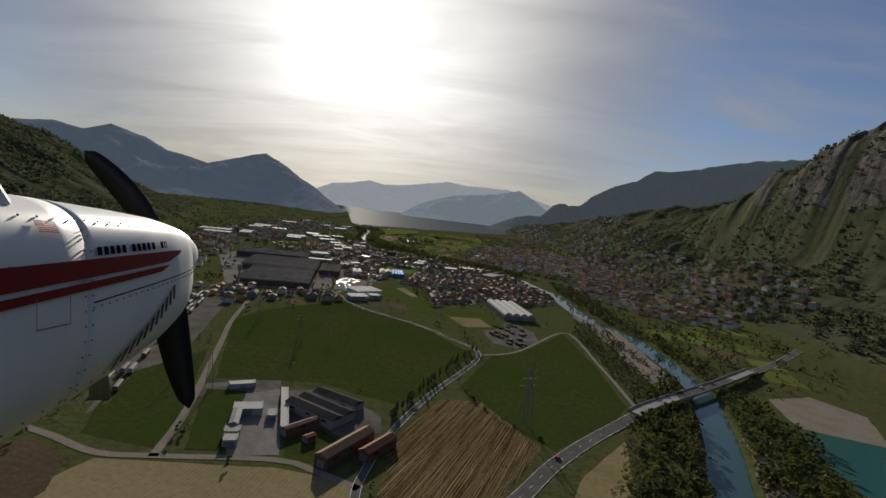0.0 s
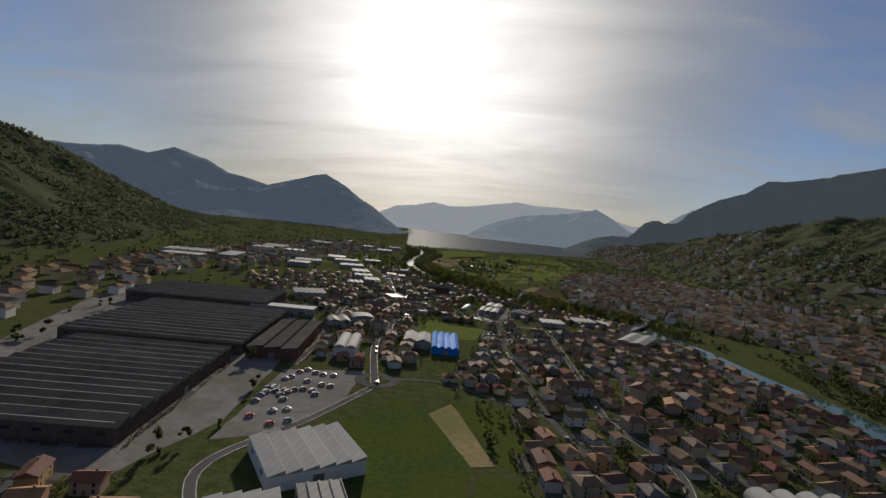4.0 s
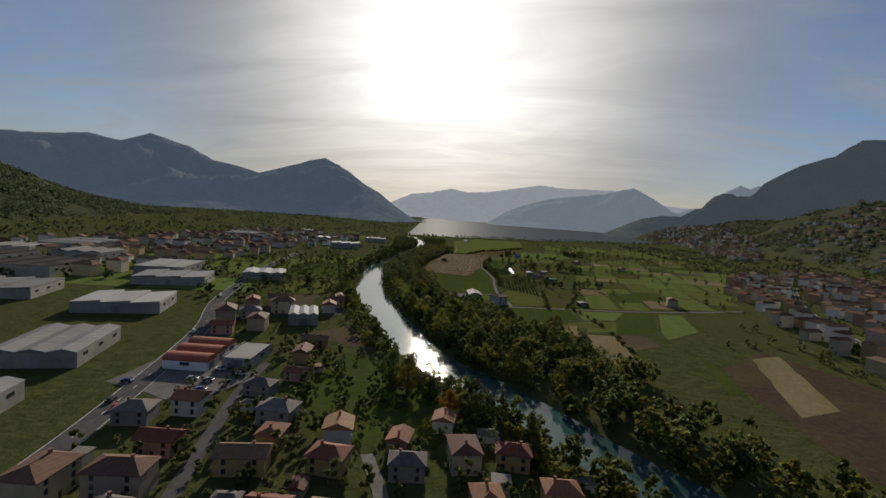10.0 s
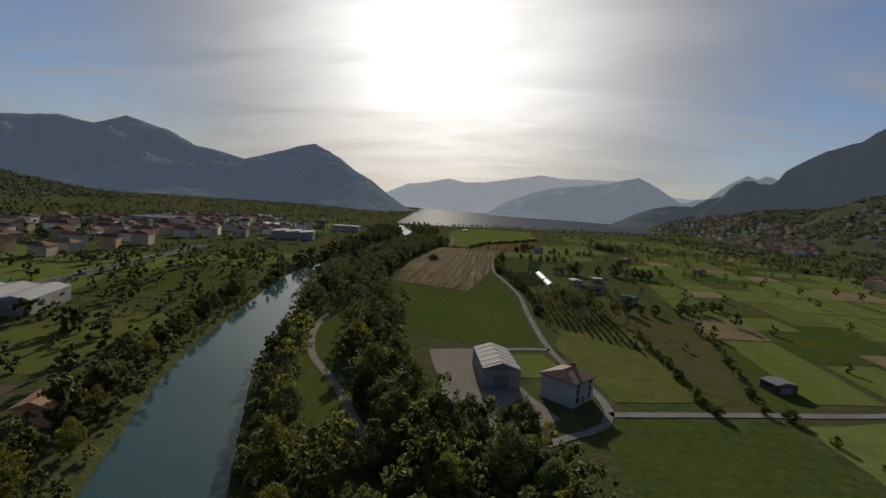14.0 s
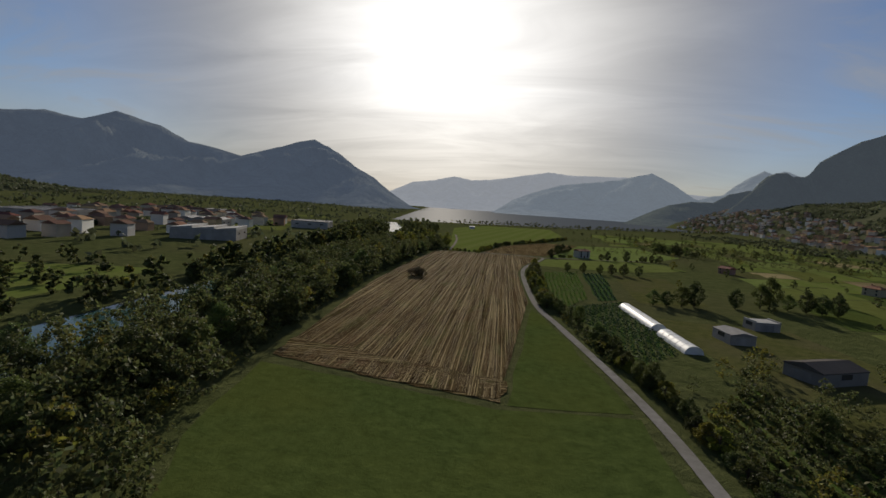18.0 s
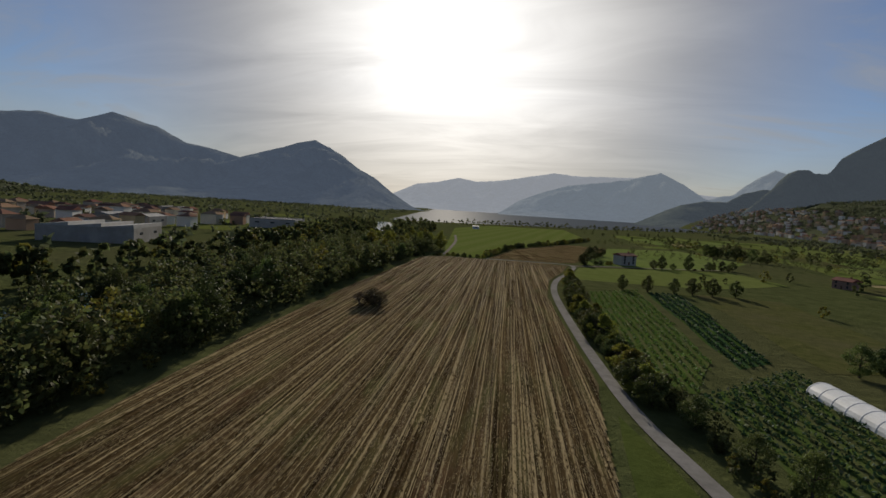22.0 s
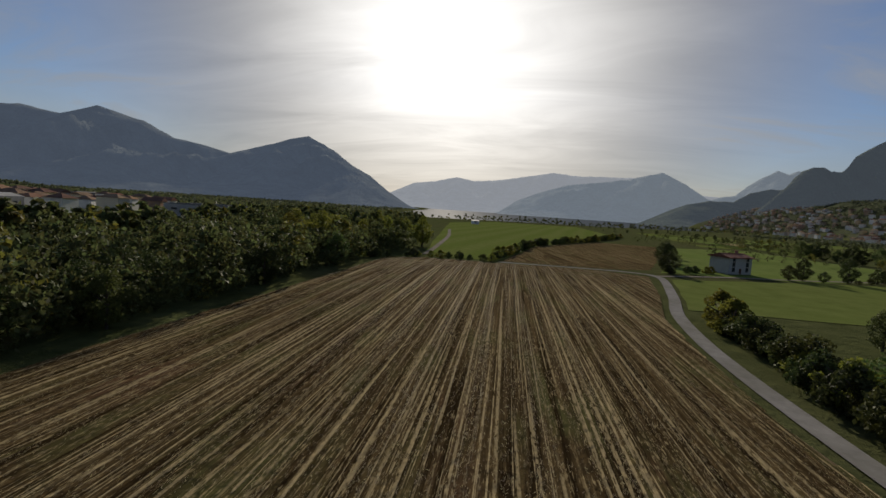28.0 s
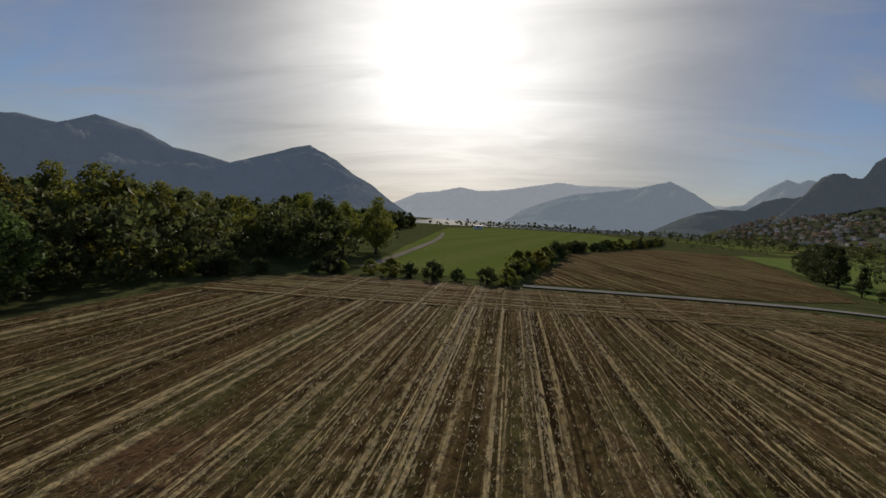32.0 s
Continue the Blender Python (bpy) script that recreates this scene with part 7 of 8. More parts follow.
# ---- planted rows ----
def crop_rows(name, poly, gap, leaves, size, tall, leaf, label, seed):
    """Vegetables in straight rows along the first edge of the plot."""
    rng = np.random.RandomState(seed)
    (ax, ay), (bx, by) = poly[0], poly[1]
    d = np.array([bx - ax, by - ay]) / math.dist(poly[0], poly[1])
    e = np.array([-d[1], d[0]])
    P = np.array(poly)
    us, vs = (P - P[0]) @ d, (P - P[0]) @ e
    pts = []
    for q in np.arange(vs.min(), vs.max(), gap):
        u = np.arange(us.min(), us.max(), 0.55)
        u = u[rng.rand(len(u)) < 0.86]
        p = P[0] + u[:, None] * d + (q + 0.25 * np.sin(u / 9.0))[:, None] * e
        p = p[inside(p[:, 0], p[:, 1], poly)]
        for _ in range(leaves):
            pts.append(np.column_stack([p + rng.normal(0, gap * 0.13, p.shape), 0.15 + tall * rng.rand(len(p))]))
    v, f = leaf_mesh(rng, np.vstack(pts), size)
    return tagged(new(name, mesh_np(name, v, f, leaf)), label, "crop", kind="stuff")


POLY = {n_: p for n_, p, *_ in FIELDS}
M_LETTUCE = leaf_mat("lettuce_leaves", (0.055, 0.095, 0.02), (0.11, 0.165, 0.04), 0.3, 0.3, True)
M_KALE = leaf_mat("kale_leaves", (0.018, 0.040, 0.018), (0.042, 0.076, 0.034), 0.22, 0.3, True)
crop_rows("leek_crop", POLY["leek_rows"], 2.0, 4, 0.30, 0.5, M_LETTUCE, "rows of pale green leeks", 1)
crop_rows("cabbage_crop", POLY["cabbage_rows"], 2.4, 5, 0.34, 0.6, M_KALE, "rows of dark green cabbages", 2)
crop_rows("garden_crop", POLY["garden_rows"][::-1], 2.2, 4, 0.30, 0.5, M_KALE, "rows of green vegetables", 3)
crop_rows("weedy_crop", [POLY["weedy_rows"][i] for i in (5, 0, 1, 2, 3, 4)], 3.0, 5, 0.42, 1.0, LEAF[4], "overgrown green rows", 4)


# ---- bridges, cars, poles ----
def deck(name, line, half, z, label, piers):
    """A road bridge: slab, two parapets and its piers."""
    v, f = ribbon(line, half, z - 0.05)
    n = len(line)
    v += [(a, b, c - 1.2) for a, b, c in v]
    k = 2 * n
    f = [tuple(q) for q in f] + [tuple(i + k for i in q[::-1]) for q in f]
    for i in range(n - 1):
        f += [(2 * i, 2 * i + 2, 2 * i + 2 + k, 2 * i + k), (2 * i + 1 + k, 2 * i + 3 + k, 2 * i + 3, 2 * i + 1)]
    top = tagged(new(name, mesh_from("slab", v, f, M_CONC)), label, "bridge")
    for side in (-1, 1):
        v, f = ribbon(line, 0.16, z + 1.0, side * half)
        v += [(a, b, c - 1.1) for a, b, c in v]
        f = list(f) + [(2 * i + o, 2 * i + 2 + o, 2 * i + 2 + o + k, 2 * i + o + k) for i in range(n - 1) for o in (0, 1)]
        ob = new("parapet", mesh_from("parapet", v, f, M_CONC))
        ob.parent = top
    for x, y in piers:
        zz = ground_at(x, y) - 1
        ob = part("pier", boxes((x - 0.9, x + 0.9, y - 2.4, y + 2.4, zz, z - 1.0)), M_CONC, top)
    return top


hw = smooth_line([(150, 330), (170, 349), (215, 385), (257, 419), (300, 456), (330, 482)], 6)
deck("highway_bridge", hw, 5.0, 4.75, "long concrete highway bridge over the river", [(190, 365), (222, 391), (255, 418), (290, 448)])
deck("road_bridge", smooth_line([(118, 1080), (143, 1126), (170, 1176)], 6), 4.8, 0.9, "concrete road bridge over the river", [(132, 1106), (152, 1143)])
fb = deck("foot_bridge", smooth_line([(-14, 1222), (8, 1268), (28, 1306)], 5), 1.5, 1.6, "slim footbridge hung from a leaning white pylon", [])


def rod(bm, a, b, r, k=6):
    a, b = Vector(a), Vector(b)
    d = (b - a).normalized()
    sx = d.orthogonal().normalized()
    sy = d.cross(sx)
    ra = [bm.verts.new(a + (sx * math.cos(i * 6.2832 / k) + sy * math.sin(i * 6.2832 / k)) * r) for i in range(k)]
    rb = [bm.verts.new(b + (sx * math.cos(i * 6.2832 / k) + sy * math.sin(i * 6.2832 / k)) * r) for i in range(k)]
    for i in range(k):
        bm.faces.new((ra[i], ra[(i + 1) % k], rb[(i + 1) % k], rb[i]))
    bm.faces.new(ra[::-1])
    bm.faces.new(rb)


for sx_ in (-2.2, 2.2):
    bm = bmesh.new()
    rod(bm, (-8 + sx_, 1236, -2), (3, 1257, 15), 0.42)
    part("pylon_leg", bm, M_STEEL, fb)
for q in range(6):
    bm = bmesh.new()
    rod(bm, (3, 1257, 14.6 - 0.5 * q), (-10 + 6.4 * q, 1230 + 13 * q, 1.6), 0.07, 4)
    part("cable", bm, M_STEEL, fb)

M_CARS = [mat("car_white", (0.6, 0.6, 0.6), (0.7, 0.7, 0.7), 1, 0.45, spec=0.25), mat("car_grey", (0.18, 0.18, 0.19), (0.26, 0.26, 0.27), 1, 0.45, metal=0.2, spec=0.25), mat("car_red", (0.35, 0.03, 0.025), (0.45, 0.05, 0.04), 1, 0.45, spec=0.25),
          mat("car_black", (0.02, 0.02, 0.022), (0.04, 0.04, 0.042), 1, 0.4, spec=0.25), mat("car_blue", (0.03, 0.06, 0.18), (0.05, 0.09, 0.25), 1, 0.45, spec=0.25)]
M_TYRE = mat("tyre", (0.015, 0.015, 0.015), (0.03, 0.03, 0.03), 3, 0.9)


def car(paint, label):
    bm = prism([(-2.1, 0.35), (2.1, 0.35), (2.1, 0.75), (1.9, 0.9), (1.0, 0.98), (-1.9, 0.98), (-2.1, 0.85)], -0.85, 0.85)
    bmesh.ops.rotate(bm, matrix=Matrix.Rotation(radians(90), 3, "Z"), verts=bm.verts)
    top = tagged(part("car", bm, paint, None), label, "car", "parked cars")
    bm = prism([(-1.75, 0.96), (0.95, 0.96), (0.35, 1.42), (-1.35, 1.42)], -0.74, 0.74)
    bmesh.ops.rotate(bm, matrix=Matrix.Rotation(radians(90), 3, "Z"), verts=bm.verts)
    part("cabin_glass", bm, M_GLASS, top)
    bm = boxes((-1.30, 0.30, -0.70, 0.70, 1.41, 1.46))
    part("car_roof", bm, paint, top)
    me = None
    for x in (-1.3, 1.3):
        for y in (-0.8, 0.8):
            if me is None:
                bm = bmesh.new()
                rod(bm, (0, -0.1, 0), (0, 0.1, 0), 0.34, 10)
                ob = part("wheel", bm, M_TYRE, top)
                me = ob.data
            else:
                ob = new("wheel", me)
                ob.parent = top
            ob.location = (x * S, y * S, 0.34 * S)
    return top


CARS = [car(m, lab) for m, lab in zip(M_CARS, ("white parked hatchback car", "grey parked hatchback car", "red parked hatchback car", "black parked hatchback car", "dark blue parked hatchback car"))]
rng = random.Random(9)
for k, ob in enumerate(CARS):
    place(ob, -150 + 4 * k, 740 + 3 * k, 20, 0.17)
lots = [((-152, 700), (-120, 790), 26, 20), ((-40, 940), (0, 985), 20, 35), ((-240, 1312), (-205, 1368), 18, 12), ((-50, 1062), (-18, 1074), 12, 0), ((-48, 1148), (-10, 1150), 12, 90)]
for (x0, y0), (x1, y1), num, rot in lots:
    for _ in range(num):
        x, y = rng.uniform(x0, x1), rng.uniform(y0, y1)
        if clear(x, y, 1.5):
            TAKEN.append((x, y, 1.6))
            twin(CARS[rng.randrange(5)], pose(x * S, y * S, 0.17 * S, 0, 0, rot + rng.choice([0, 180]) + rng.uniform(-5, 5)))
for rname, num, off in (("main_road", 34, 1.9), ("church_street", 10, 1.5), ("town_road", 12, 1.6), ("highway", 5, 2.0), ("side_street", 8, 1.4)):
    line = smooth_line(ROADS[rname][0], 6)
    for _ in range(num):
        i = rng.randrange(len(line) - 1)
        (ax, ay), (bx, by) = line[i], line[i + 1]
        q, sd = math.dist(line[i], line[i + 1]), rng.choice([-1, 1])
        x, y = ax - (by - ay) / q * off * sd, ay + (bx - ax) / q * off * sd
        zc = 0.19 if rname != "highway" else 0.19 + 4.7 * math.exp(-((i / len(line) - 0.47) / 0.16) ** 4)
        twin(CARS[rng.randrange(5)], pose(x * S, y * S, zc * S, 0, 0, math.degrees(math.atan2(by - ay, bx - ax)) + (180 if sd > 0 else 0)))


for (x0, y0), (x1, y1), num, turn_ in (((-61, 1044), (-48, 1031), 7, 45), ((-53, 1046), (-42, 1038), 6, 45), ((-43, 1034), (-31, 1029), 6, 65), ((-71, 1043), (-63, 1036), 4, 45)):
    for i in range(num):
        q = i / (num - 1)
        twin(CARS[rng.randrange(5)], pose((x0 + (x1 - x0) * q) * S, (y0 + (y1 - y0) * q) * S, 0.16 * S, 0, 0, turn_ + rng.uniform(-4, 4)))


def pole(h, label):
    bm = bmesh.new()
    rod(bm, (0, 0, -0.5), (0, 0, h), 0.16, 6)
    top = tagged(part("power_pole", bm, M_CONC, None), label, "pole")
    part("cross_arm", boxes((-1.6, 1.6, -0.1, 0.1, h - 1.0, h - 0.8)), M_METAL, top)
    for x in (-1.4, 0, 1.4):
        part("insulator", boxes((x - 0.08, x + 0.08, -0.08, 0.08, h - 0.8, h - 0.4)), M_GLASS, top)
    return top


p0 = pole(13, "grey concrete power pole in the meadow")
place(p0, -92, 330, 10)
for x, y in ((-88, 420), (-84, 510), (94, 370), (96, 300), (-80, 590), (-160, 300), (-168, 350), (98, 430)):
    twin(p0, pose(x * S, y * S, 0, 0, 0, 10))


def lattice_tower(h, label):
    """A steel pylon: four leaning legs, braces and three cross arms."""
    w = 2.4
    bm = bmesh.new()
    rod(bm, (-w, -w, -0.5), (-0.35, -0.35, h), 0.12, 4)
    top = tagged(part("lattice_pylon", bm, M_METAL, None), label, "pylon", "lattice pylons")
    for sx_, sy_ in ((1, -1), (1, 1), (-1, 1)):
        bm = bmesh.new()
        rod(bm, (sx_ * w, sy_ * w, -0.5), (sx_ * 0.35, sy_ * 0.35, h), 0.12, 4)
        part("pylon_leg", bm, M_METAL, top)
    for k in range(7):
        z0_, z1_ = h * k / 7, h * (k + 1) / 7
        a, b = w + (0.35 - w) * k / 7, w + (0.35 - w) * (k + 1) / 7
        bm = bmesh.new()
        for p, q in (((-a, -a), (b, -b)), ((a, -a), (b, b)), ((a, a), (-b, b)), ((-a, a), (-b, -b)), ((a, -a), (-b, -b))):
            rod(bm, (*p, z0_), (*q, z1_), 0.06, 3)
        part("brace", bm, M_METAL, top)
    for z, r in ((0.72, 4.2), (0.84, 3.6), (0.96, 2.8)):
        bm = bmesh.new()
        rod(bm, (-r, 0, h * z), (r, 0, h * z), 0.12, 4)
        part("cross_arm", bm, M_METAL, top)
    return top


py0 = lattice_tower(24, "grey steel lattice pylon in the meadow")
py0.matrix_basis = pose(66 * S, 295 * S, 0, 0, 0, 20) @ Matrix.Scale(1.6, 4)
for x, y in ((-114, 420), (-171, 477), (-136, 300)):
    twin(py0, pose(x * S, y * S, 0, 0, 0, 20))

# the water tower of the works
bm = bmesh.new()
rod(bm, (0, 0, 0), (0, 0, 26), 1.6, 14)
wt = tagged(part("water_tower", bm, M_CONC, None), "pale concrete water tower beside the works", "tower")
bm = bmesh.new()
rod(bm, (0, 0, 20), (0, 0, 27), 3.0, 16)
part("tank", bm, M_CONC, wt)
place(wt, -262, 640, 0)

M_WAGON = [mat("wagon_brown", (0.11, 0.06, 0.045), (0.18, 0.11, 0.085), 0.5, 0.85, vary=0.3), mat("wagon_grey", (0.20, 0.20, 0.20), (0.34, 0.34, 0.33), 0.5, 0.85, vary=0.3)]


def wagon(paint, label):
    top = tagged(part("freight_wagon", boxes((-6.2, 6.2, -1.35, 1.35, 1.1, 3.4), (-6.3, 6.3, -1.4, 1.4, 0.95, 1.1)), paint, None), label, "wagon", "freight wagons")
    part("wagon_roof", prism([(-1.4, 3.4), (1.4, 3.4), (0.9, 3.75), (0, 3.9), (-0.9, 3.75)], -6.3, 6.3), M_METAL, top)
    for x in (-4.2, 4.2):
        part("bogie", boxes((x - 1.3, x + 1.3, -0.9, 0.9, 0.1, 0.95)), M_TYRE, top)
    return top


WAGONS = [wagon(M_WAGON[0], "brown freight wagon standing on the rails"), wagon(M_WAGON[1], "grey freight wagon standing on the rails")]
rng = random.Random(15)
n_w = 0
for k in range(7):
    o = -4.5 * k
    line = smooth_line([(-176 + o * 0.9, 262 + o * 0.3), (-205 + o, 350 + o * 0.2), (-232 + o, 450), (-262 + o, 560)], 14.5)
    for (ax, ay), (bx, by) in zip(line, line[1:]):
        if rng.random() < 0.34:
            m = pose((ax + bx) / 2 * S, (ay + by) / 2 * S, 0.2 * S, 0, 0, math.degrees(math.atan2(by - ay, bx - ax)))
            if n_w < 2:
                WAGONS[n_w].matrix_basis = m
            else:
                twin(WAGONS[rng.randrange(2)], m)
            n_w += 1


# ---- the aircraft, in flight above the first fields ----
M_WHITE = mat("white_aircraft_paint", (0.76, 0.76, 0.76), (0.82, 0.82, 0.82), 0.8, 0.35, spec=0.3, big=((0.70, 0.70, 0.69), 1.2, 0.4))
M_RED = mat("dark_red_paint", (0.20, 0.014, 0.014), (0.26, 0.02, 0.02), 2.0, 0.55, spec=0.15)
M_BLACK = mat("black_blade_paint", (0.012, 0.012, 0.013), (0.022, 0.022, 0.024), 2.0, 0.45, spec=0.4)
M_INK = mat("dark_lettering", (0.012, 0.014, 0.03), (0.018, 0.02, 0.04), 2.0, 0.7, spec=0.0)
M_FLAGBLUE = mat("flag_blue", (0.03, 0.05, 0.18), (0.04, 0.06, 0.22), 2.0, 0.4)
M_FLAGRED = mat("flag_red", (0.42, 0.04, 0.05), (0.48, 0.05, 0.06), 2.0, 0.4)
M_RIVET = mat("steel_rivet", (0.30, 0.30, 0.31), (0.42, 0.42, 0.43), 3.0, 0.35, metal=0.8)
M_SHIELD = mat("dark_windshield", (0.015, 0.018, 0.02), (0.03, 0.034, 0.04), 1.0, 0.06, spec=0.6)
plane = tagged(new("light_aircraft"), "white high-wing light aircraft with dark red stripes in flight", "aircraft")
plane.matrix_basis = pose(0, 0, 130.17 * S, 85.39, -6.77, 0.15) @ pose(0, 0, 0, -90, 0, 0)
CX_ = -1.55
SY = [0.2, 0.6, 1.15, 1.5, 1.8, 2.0, 2.15, 2.3, 2.45, 2.55, 2.6]
SA = [0.54, 0.53, 0.50, 0.49, 0.475, 0.455, 0.425, 0.36, 0.28, 0.22, 0.17]
ST = [0.205, 0.195, 0.172, 0.165, 0.155, 0.145, 0.128, 0.102, 0.066, 0.036, 0.012]
SB = [-0.72, -0.70, -0.62, -0.57, -0.51, -0.46, -0.41, -0.35, -0.28, -0.23, -0.19]
POW, POWT = 2.5, 4.5


def hull(y, a):
    """A point of the cowling's skin, a in radians round it from its right side upwards."""
    w, t, b = np.interp(y, SY, SA), np.interp(y, SY, ST), np.interp(y, SY, SB)
    c, s = math.cos(a), math.sin(a)
    p = POWT if s > 0 else POW
    return (CX_ + w * math.copysign(abs(c) ** (2 / p), c), y, (t + b) / 2 + (t - b) / 2 * math.copysign(abs(s) ** (2 / p), s))


def skin(y, z, out=0.003):
    """A point of the near side at the height z."""
    w, t, b = np.interp(y, SY, SA), np.interp(y, SY, ST), np.interp(y, SY, SB)
    q = min(0.999, abs((z - (t + b) / 2) / ((t - b) / 2)))
    p = POWT if z > (t + b) / 2 else POW
    return (CX_ + w * (1 - q ** p) ** (1 / p) + out, y, z)


def craft(name, verts, faces, material, label="", smooth=False, parent=None):
    me = bpy.data.meshes.new(name)
    me.from_pydata([tuple(v) for v in verts], [], faces)
    me.materials.append(material)
    if smooth:
        me.polygons.foreach_set("use_smooth", [True] * len(me.polygons))
    me.update()
    ob = new(name, me)
    ob.parent = parent or plane
    if label:
        ob["label"] = label
    return ob


def loft(name, y0_, y1_, steps, material, label=""):
    ys = np.linspace(y0_, y1_, steps)
    k = 96
    v = [hull(y, i * 2 * math.pi / k) for y in ys for i in range(k)]
    f = [(r * k + i, r * k + (i + 1) % k, (r + 1) * k + (i + 1) % k, (r + 1) * k + i) for r in range(steps - 1) for i in range(k)]
    f += [tuple(range(k))[::-1], tuple((steps - 1) * k + i for i in range(k))]
    return craft(name, v, f, material, label, True)


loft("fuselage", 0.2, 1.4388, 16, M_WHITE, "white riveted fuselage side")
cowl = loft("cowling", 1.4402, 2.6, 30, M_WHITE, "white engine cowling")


def decal(name, quads, material, label="", steps=14, out=0.008, parent=None):
    """Thin paint on the skin: quads of (y0, zlow0, zhigh0, y1, zlow1, zhigh1)."""
    v, f = [], []
    for ya, la, ha, yb, lb, hb in quads:
        n0 = len(v)
        for i in range(steps + 1):
            q = i / steps
            y = ya + (yb - ya) * q
            for z in (la + (lb - la) * q, ha + (hb - ha) * q):
                v.append(skin(y, z, out))
            if i:
                k = n0 + 2 * i
                f.append((k - 2, k, k + 1, k - 1))
    return craft(name, v, f, material, label, False, parent)


decal("stripe", [(0.7, -0.142, -0.068, 1.9, -0.050, -0.008), (1.9, -0.050, -0.008, 2.02, -0.012, -0.004)], M_RED, "broad dark red stripe")
decal("stripe", [(0.7, -0.186, -0.158, 1.84, -0.086, -0.066), (1.84, -0.086, -0.066, 1.90, -0.066, -0.061)], M_RED, "thin dark red stripe")
word = [(1.475 + 0.031 * k, 1.475 + 0.031 * k + 0.022) for k in range(5)] + [(1.655 + 0.031 * k, 1.655 + 0.031 * k + 0.022) for k in range(5)] + [(1.845, 1.866), (1.873, 1.882), (1.888, 1.895)]
decal("lettering", [(a, -0.020 + (a - 1.475) * 0.06, 0.006 + (a - 1.475) * 0.06, b, -0.020 + (b - 1.475) * 0.06, 0.006 + (b - 1.475) * 0.06) for a, b in word], M_INK, "row of dark lettering bars", 2, 0.010)
decal("flag", [(1.275, 0.045 + 0.0055 * k, 0.0485 + 0.0055 * k, 1.345, 0.045 + 0.0055 * k, 0.0485 + 0.0055 * k) for k in range(6)], M_FLAGRED, "small striped flag", 3)
decal("flag_field", [(1.275, 0.062, 0.078, 1.305, 0.062, 0.078)], M_FLAGBLUE, "blue corner of the flag", 3, 0.005)
for k in range(11):
    y = 1.62 + 0.031 * k
    z = -0.36 + 0.021 * k
    decal("louvre", [(y, z - 0.052, z, y + 0.017, z - 0.048, z + 0.008)], M_BLACK, "", 2, 0.010, cowl)
decal("panel_seam", [(1.437, -0.55, 0.06, 1.443, -0.55, 0.06)], M_INK, "dark panel seam", 24, 0.006)
decal("panel_seam", [(1.46, -0.165, -0.161, 2.25, -0.085, -0.081)], M_INK, "dark panel seam", 16, 0.002)
decal("oil_door", [(1.24, -0.212, -0.208, 1.36, -0.212, -0.208), (1.24, -0.21, -0.13, 1.243, -0.21, -0.13), (1.357, -0.21, -0.13, 1.36, -0.21, -0.13)], M_RIVET, "outline of a small hatch", 4)
rv = []
for k in range(22):
    rv += [(1.46 + 0.036 * k, -0.178 + 0.0037 * 36 / 36 * k), (1.0 + 0.06 * k, 0.088)]
rv += [(1.425, -0.5 + 0.045 * k) for k in range(13)] + [(1.455, -0.5 + 0.045 * k) for k in range(13)] + [(0.75 + 0.06 * k, -0.045) for k in range(12)] + [(1.0 + 0.06 * k, -0.53 + 0.012 * k) for k in range(14)]
ball = bmesh.new()
bmesh.ops.create_icosphere(ball, subdivisions=1, radius=0.0036)
ball_me = bpy.data.meshes.new("rivet")
ball.to_mesh(ball_me)
ball.free()
ball_me.materials.append(M_RIVET)
for y, z in rv:
    if y < 2.2:
        ob = new("rivet", ball_me)
        ob.parent = plane
        ob.location = skin(y, z, 0.004)


def turned(name, prof, material, label):
    """A body turned about the propeller's axis: (y, radius)."""
    k = 24
    v = [(CX_ + 0.02 + r * math.cos(i * 6.2832 / k), y, -0.03 + r * math.sin(i * 6.2832 / k)) for y, r in prof for i in range(k)]
    f = [(q * k + i, q * k + (i + 1) % k, (q + 1) * k + (i + 1) % k, (q + 1) * k + i) for q in range(len(prof) - 1) for i in range(k)]
    return craft(name, v, f, material, label, True)


turned("spinner", [(2.58, 0.165), (2.64, 0.16), (2.72, 0.14), (2.82, 0.10), (2.90, 0.055), (2.95, 0.002)], M_WHITE, "white pointed spinner")


def blade(tip, bow):
    """A propeller blade from the hub to its tip, with chord, thickness and sweep."""
    root = Vector((CX_ + 0.02, 2.68, -0.03))
    tip = Vector(tip)
    d = tip - root
    side = d.cross(Vector((0, 1, 0))).normalized()
    v, n = [], 18
    for i in range(n + 1):
        q = i / n
        c = root + d * q + side * bow * math.sin(math.pi * q)
        chord = 1.35 * (0.022 + 0.040 * math.sin(math.pi * min(1, q * 0.9 + 0.1)) ** 0.7) * (1 if q < 0.92 else max(0.12, (1 - ((q - 0.92) / 0.08) ** 2) ** 0.5))
        tw = Vector((0, 0.35 * (1 - q) + 0.12, 0))
        e = (side + tw).normalized()
        nrm = e.cross(d).normalized()
        v += [c - e * chord, c + nrm * 0.012 * (1.2 - q), c + e * chord, c - nrm * 0.012 * (1.2 - q)]
    f = [(4 * i + j, 4 * i + (j + 1) % 4, 4 * i + 4 + (j + 1) % 4, 4 * i + 4 + j) for i in range(n) for j in range(4)] + [(0, 1, 2, 3)[::-1], tuple(4 * n + j for j in range(4))]
    return craft("propeller_blade", v, f, M_BLACK, "black curved propeller blade", True)


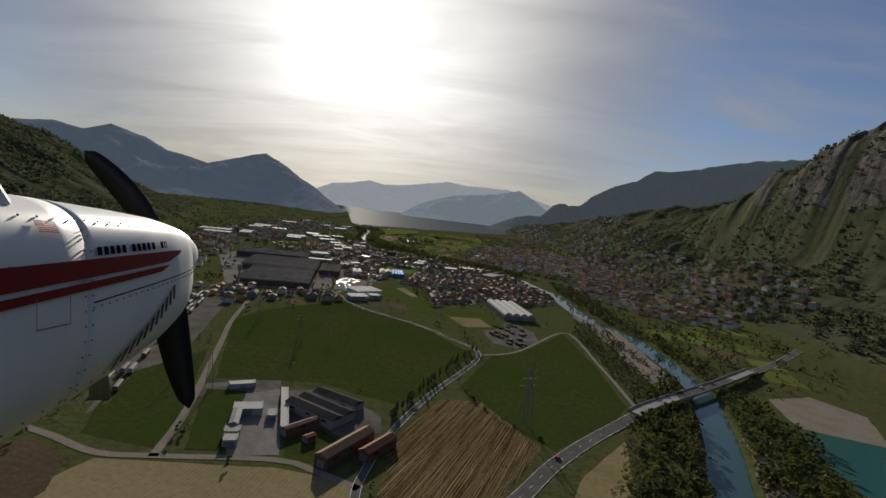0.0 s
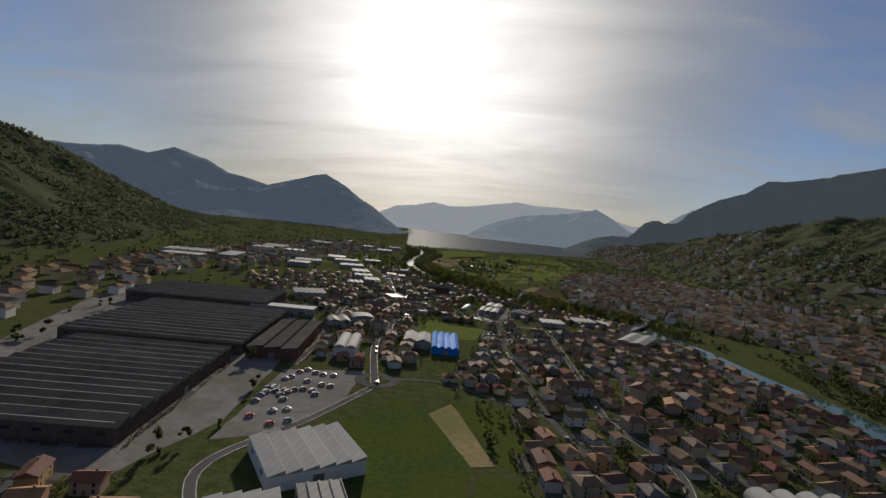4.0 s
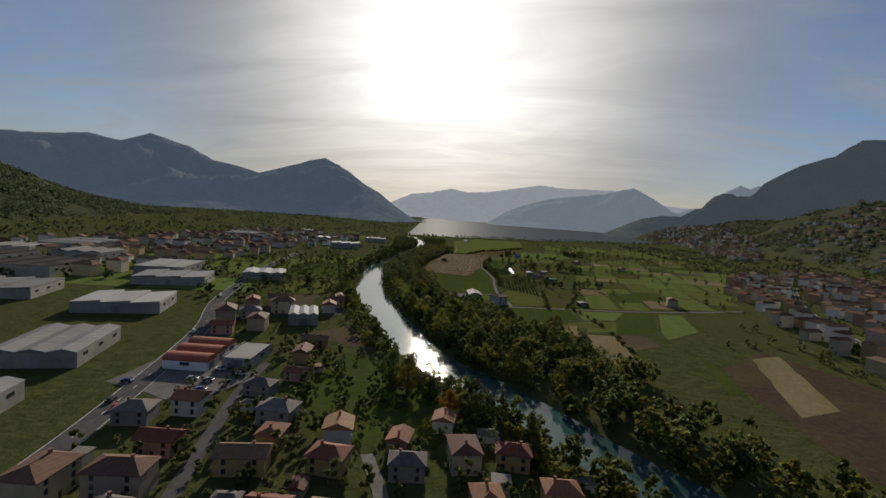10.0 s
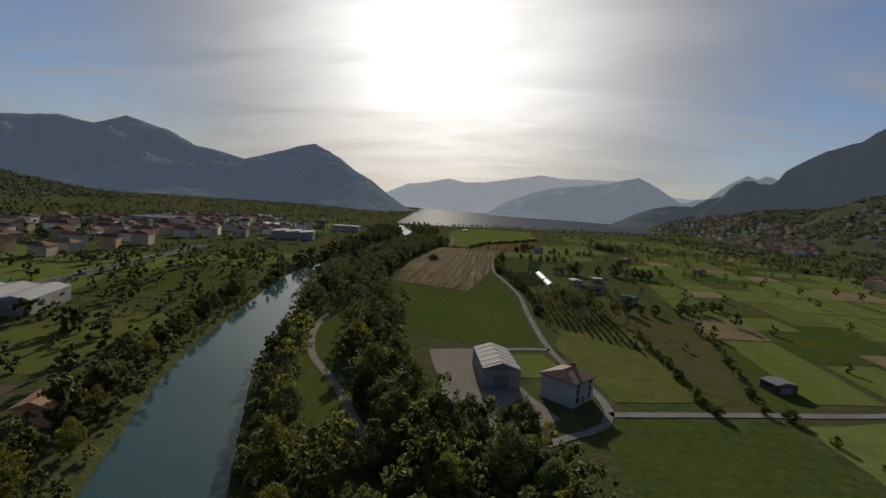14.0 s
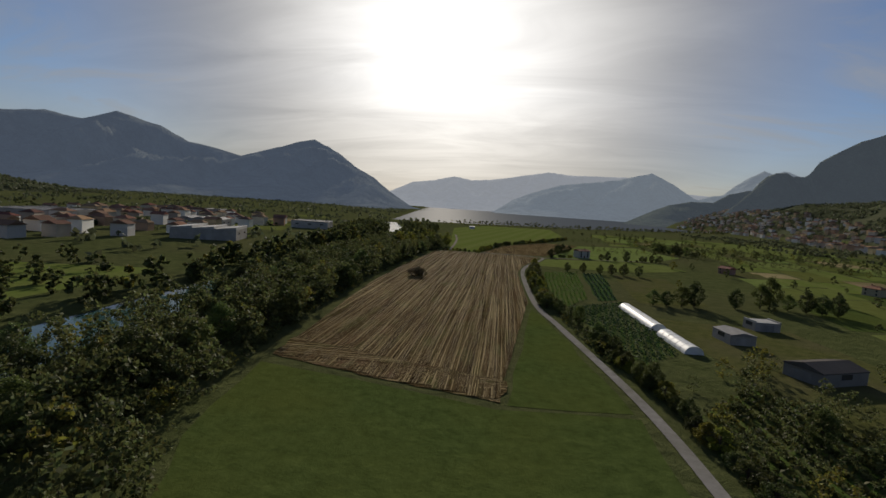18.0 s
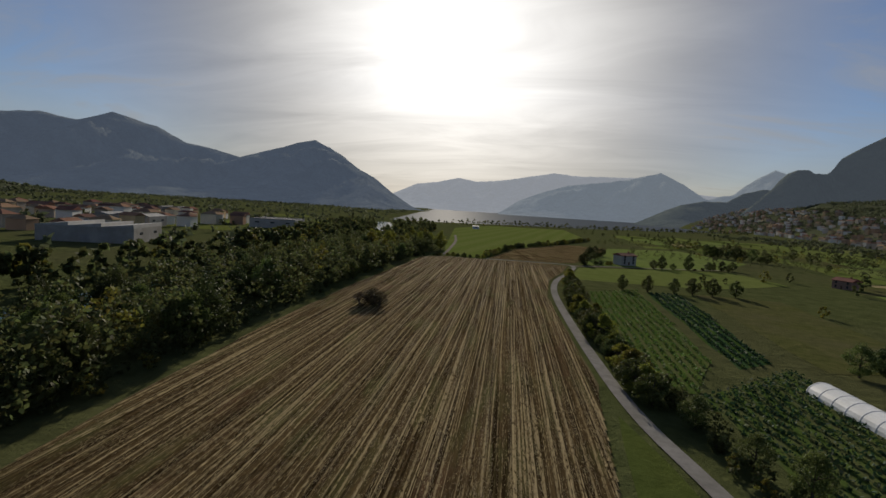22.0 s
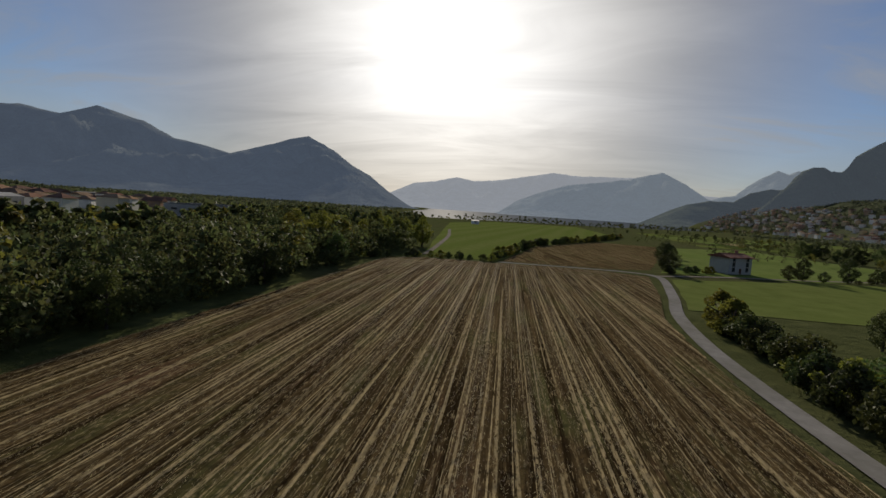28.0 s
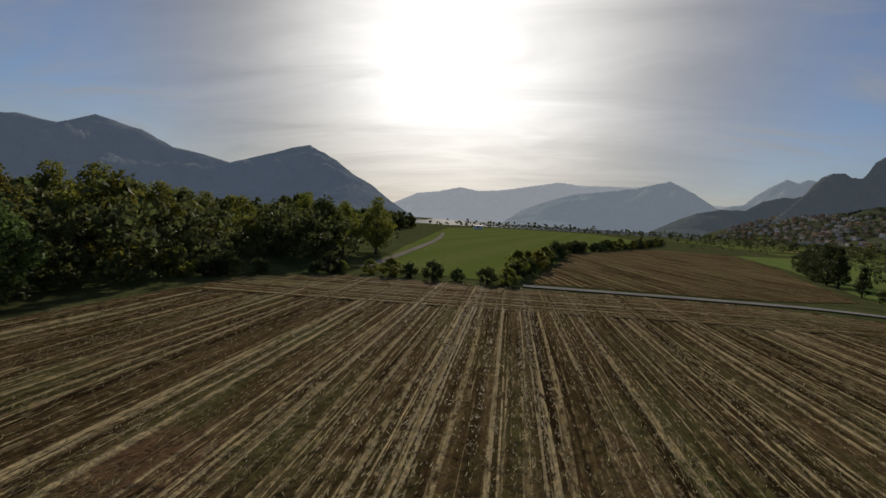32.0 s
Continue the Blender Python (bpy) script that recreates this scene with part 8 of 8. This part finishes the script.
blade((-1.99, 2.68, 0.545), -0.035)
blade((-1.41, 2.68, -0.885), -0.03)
v = []
for q, (y, z, r) in enumerate(((1.70, -0.42, 0.032), (1.72, -0.53, 0.032), (1.72, -0.53, 0.026), (1.70, -0.42, 0.026))):
    v += [(CX_ + 0.33 + r * math.cos(i * 6.2832 / 14), y + r * math.sin(i * 6.2832 / 14), z) for i in range(14)]
craft("exhaust_pipe", v, [(q * 14 + i, q * 14 + (i + 1) % 14, (q + 1) * 14 + (i + 1) % 14, (q + 1) * 14 + i) for q in range(3) for i in range(14)], M_RIVET, "dull steel exhaust pipe", True)
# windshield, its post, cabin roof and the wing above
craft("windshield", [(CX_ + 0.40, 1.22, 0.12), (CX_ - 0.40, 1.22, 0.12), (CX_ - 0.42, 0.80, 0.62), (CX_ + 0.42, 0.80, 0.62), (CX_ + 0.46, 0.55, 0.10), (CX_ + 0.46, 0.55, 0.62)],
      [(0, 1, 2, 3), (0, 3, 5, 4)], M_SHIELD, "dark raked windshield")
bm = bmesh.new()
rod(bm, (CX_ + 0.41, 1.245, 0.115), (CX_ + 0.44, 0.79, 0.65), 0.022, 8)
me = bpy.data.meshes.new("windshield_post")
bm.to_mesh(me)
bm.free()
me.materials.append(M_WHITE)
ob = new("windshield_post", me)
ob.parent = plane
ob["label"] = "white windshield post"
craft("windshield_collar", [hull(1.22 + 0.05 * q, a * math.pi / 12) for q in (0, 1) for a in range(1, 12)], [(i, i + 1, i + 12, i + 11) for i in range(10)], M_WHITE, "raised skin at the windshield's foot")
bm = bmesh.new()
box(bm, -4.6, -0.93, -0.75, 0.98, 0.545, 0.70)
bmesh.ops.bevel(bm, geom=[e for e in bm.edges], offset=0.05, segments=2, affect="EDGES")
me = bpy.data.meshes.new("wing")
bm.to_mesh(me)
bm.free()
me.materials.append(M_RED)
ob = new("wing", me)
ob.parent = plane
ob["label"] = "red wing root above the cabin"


# ---- stacked junk in the storage yard, paving and hedges of the gardens ----
M_PALLET = mat("weathered_pallets", (0.12, 0.085, 0.055), (0.22, 0.165, 0.11), 0.8, 0.95, vary=0.35)
rng = random.Random(12)
stack = tagged(part("pallet_stack", boxes((-1.6, 1.6, -2.4, 2.4, 0, 0.42)), M_PALLET, None), "weathered stack of pallets in the storage yard", "pallet stack", "pallet stacks")
for k in range(1, 4):
    part("pallet", boxes((-1.6 + 0.1 * (k % 2), 1.6, -2.4, 2.4 - 0.15 * (k % 3), 0.5 * k, 0.5 * k + 0.42)), M_PALLET, stack)
place(stack, 74, 520, 30, 0.17)
for _ in range(34):
    x, y = rng.uniform(62, 118), rng.uniform(492, 590)
    if inside([x], [y], POLY["storage_yard"])[0] and clear(x, y, 2):
        TAKEN.append((x, y, 2.2))
        twin(stack, pose(x * S, y * S, 0.17 * S, 0, 0, rng.choice([30, 120]) + rng.uniform(-8, 8)) @ Matrix.Diagonal((rng.uniform(0.7, 1.6), rng.uniform(0.7, 1.5), rng.uniform(0.5, 1.3), 1)))
V, F = [], []
hedge = []
for x, y, r in [t for t in TAKEN if 7 <= t[2] <= 9.2 and -330 < t[0] < 215 and 440 < t[1] < 1480]:
    a = radians(rng.choice([12, 20, 102]))
    c, s = math.cos(a), math.sin(a)
    w, d = rng.uniform(6, 10), rng.uniform(6, 9)
    if rng.random() < 0.62:
        n0, z = len(V), 0.142 + 0.004 * (len(V) % 3)
        ox, oy = rng.uniform(-4, 4), rng.uniform(-4, 4)
        V += [(x + ox + u * c - q * s, y + oy + u * s + q * c, z) for u, q in ((-w, -d), (w, -d), (w, d), (-w, d))]
        F.append((n0, n0 + 1, n0 + 2, n0 + 3))
    for u0, q0, u1, q1 in ((-9, -9, 9, -9), (9, -9, 9, 9), (9, 9, -9, 9), (-9, 9, -9, -9)):
        if rng.random() < 0.55:
            for i in range(46):
                k = rng.random()
                u, q = u0 + (u1 - u0) * k + rng.uniform(-0.5, 0.5), q0 + (q1 - q0) * k + rng.uniform(-0.5, 0.5)
                hedge.append((x + u * c - q * s, y + u * s + q * c, rng.uniform(0.1, 1.7)))
structure("garden_paving", V, F, M_LOT, False, "worn grey paving round the houses", "paving")
hedge = np.array(hedge)
hedge = hedge[road_gap(hedge[:, 0], hedge[:, 1]) > 0.6]
v, f = leaf_mesh(np.random.RandomState(4), hedge, 0.45)
tagged(new("garden_hedges", mesh_np("garden_hedges", v, f, LEAF[2])), "clipped dark hedges round the gardens", "hedge", kind="stuff")
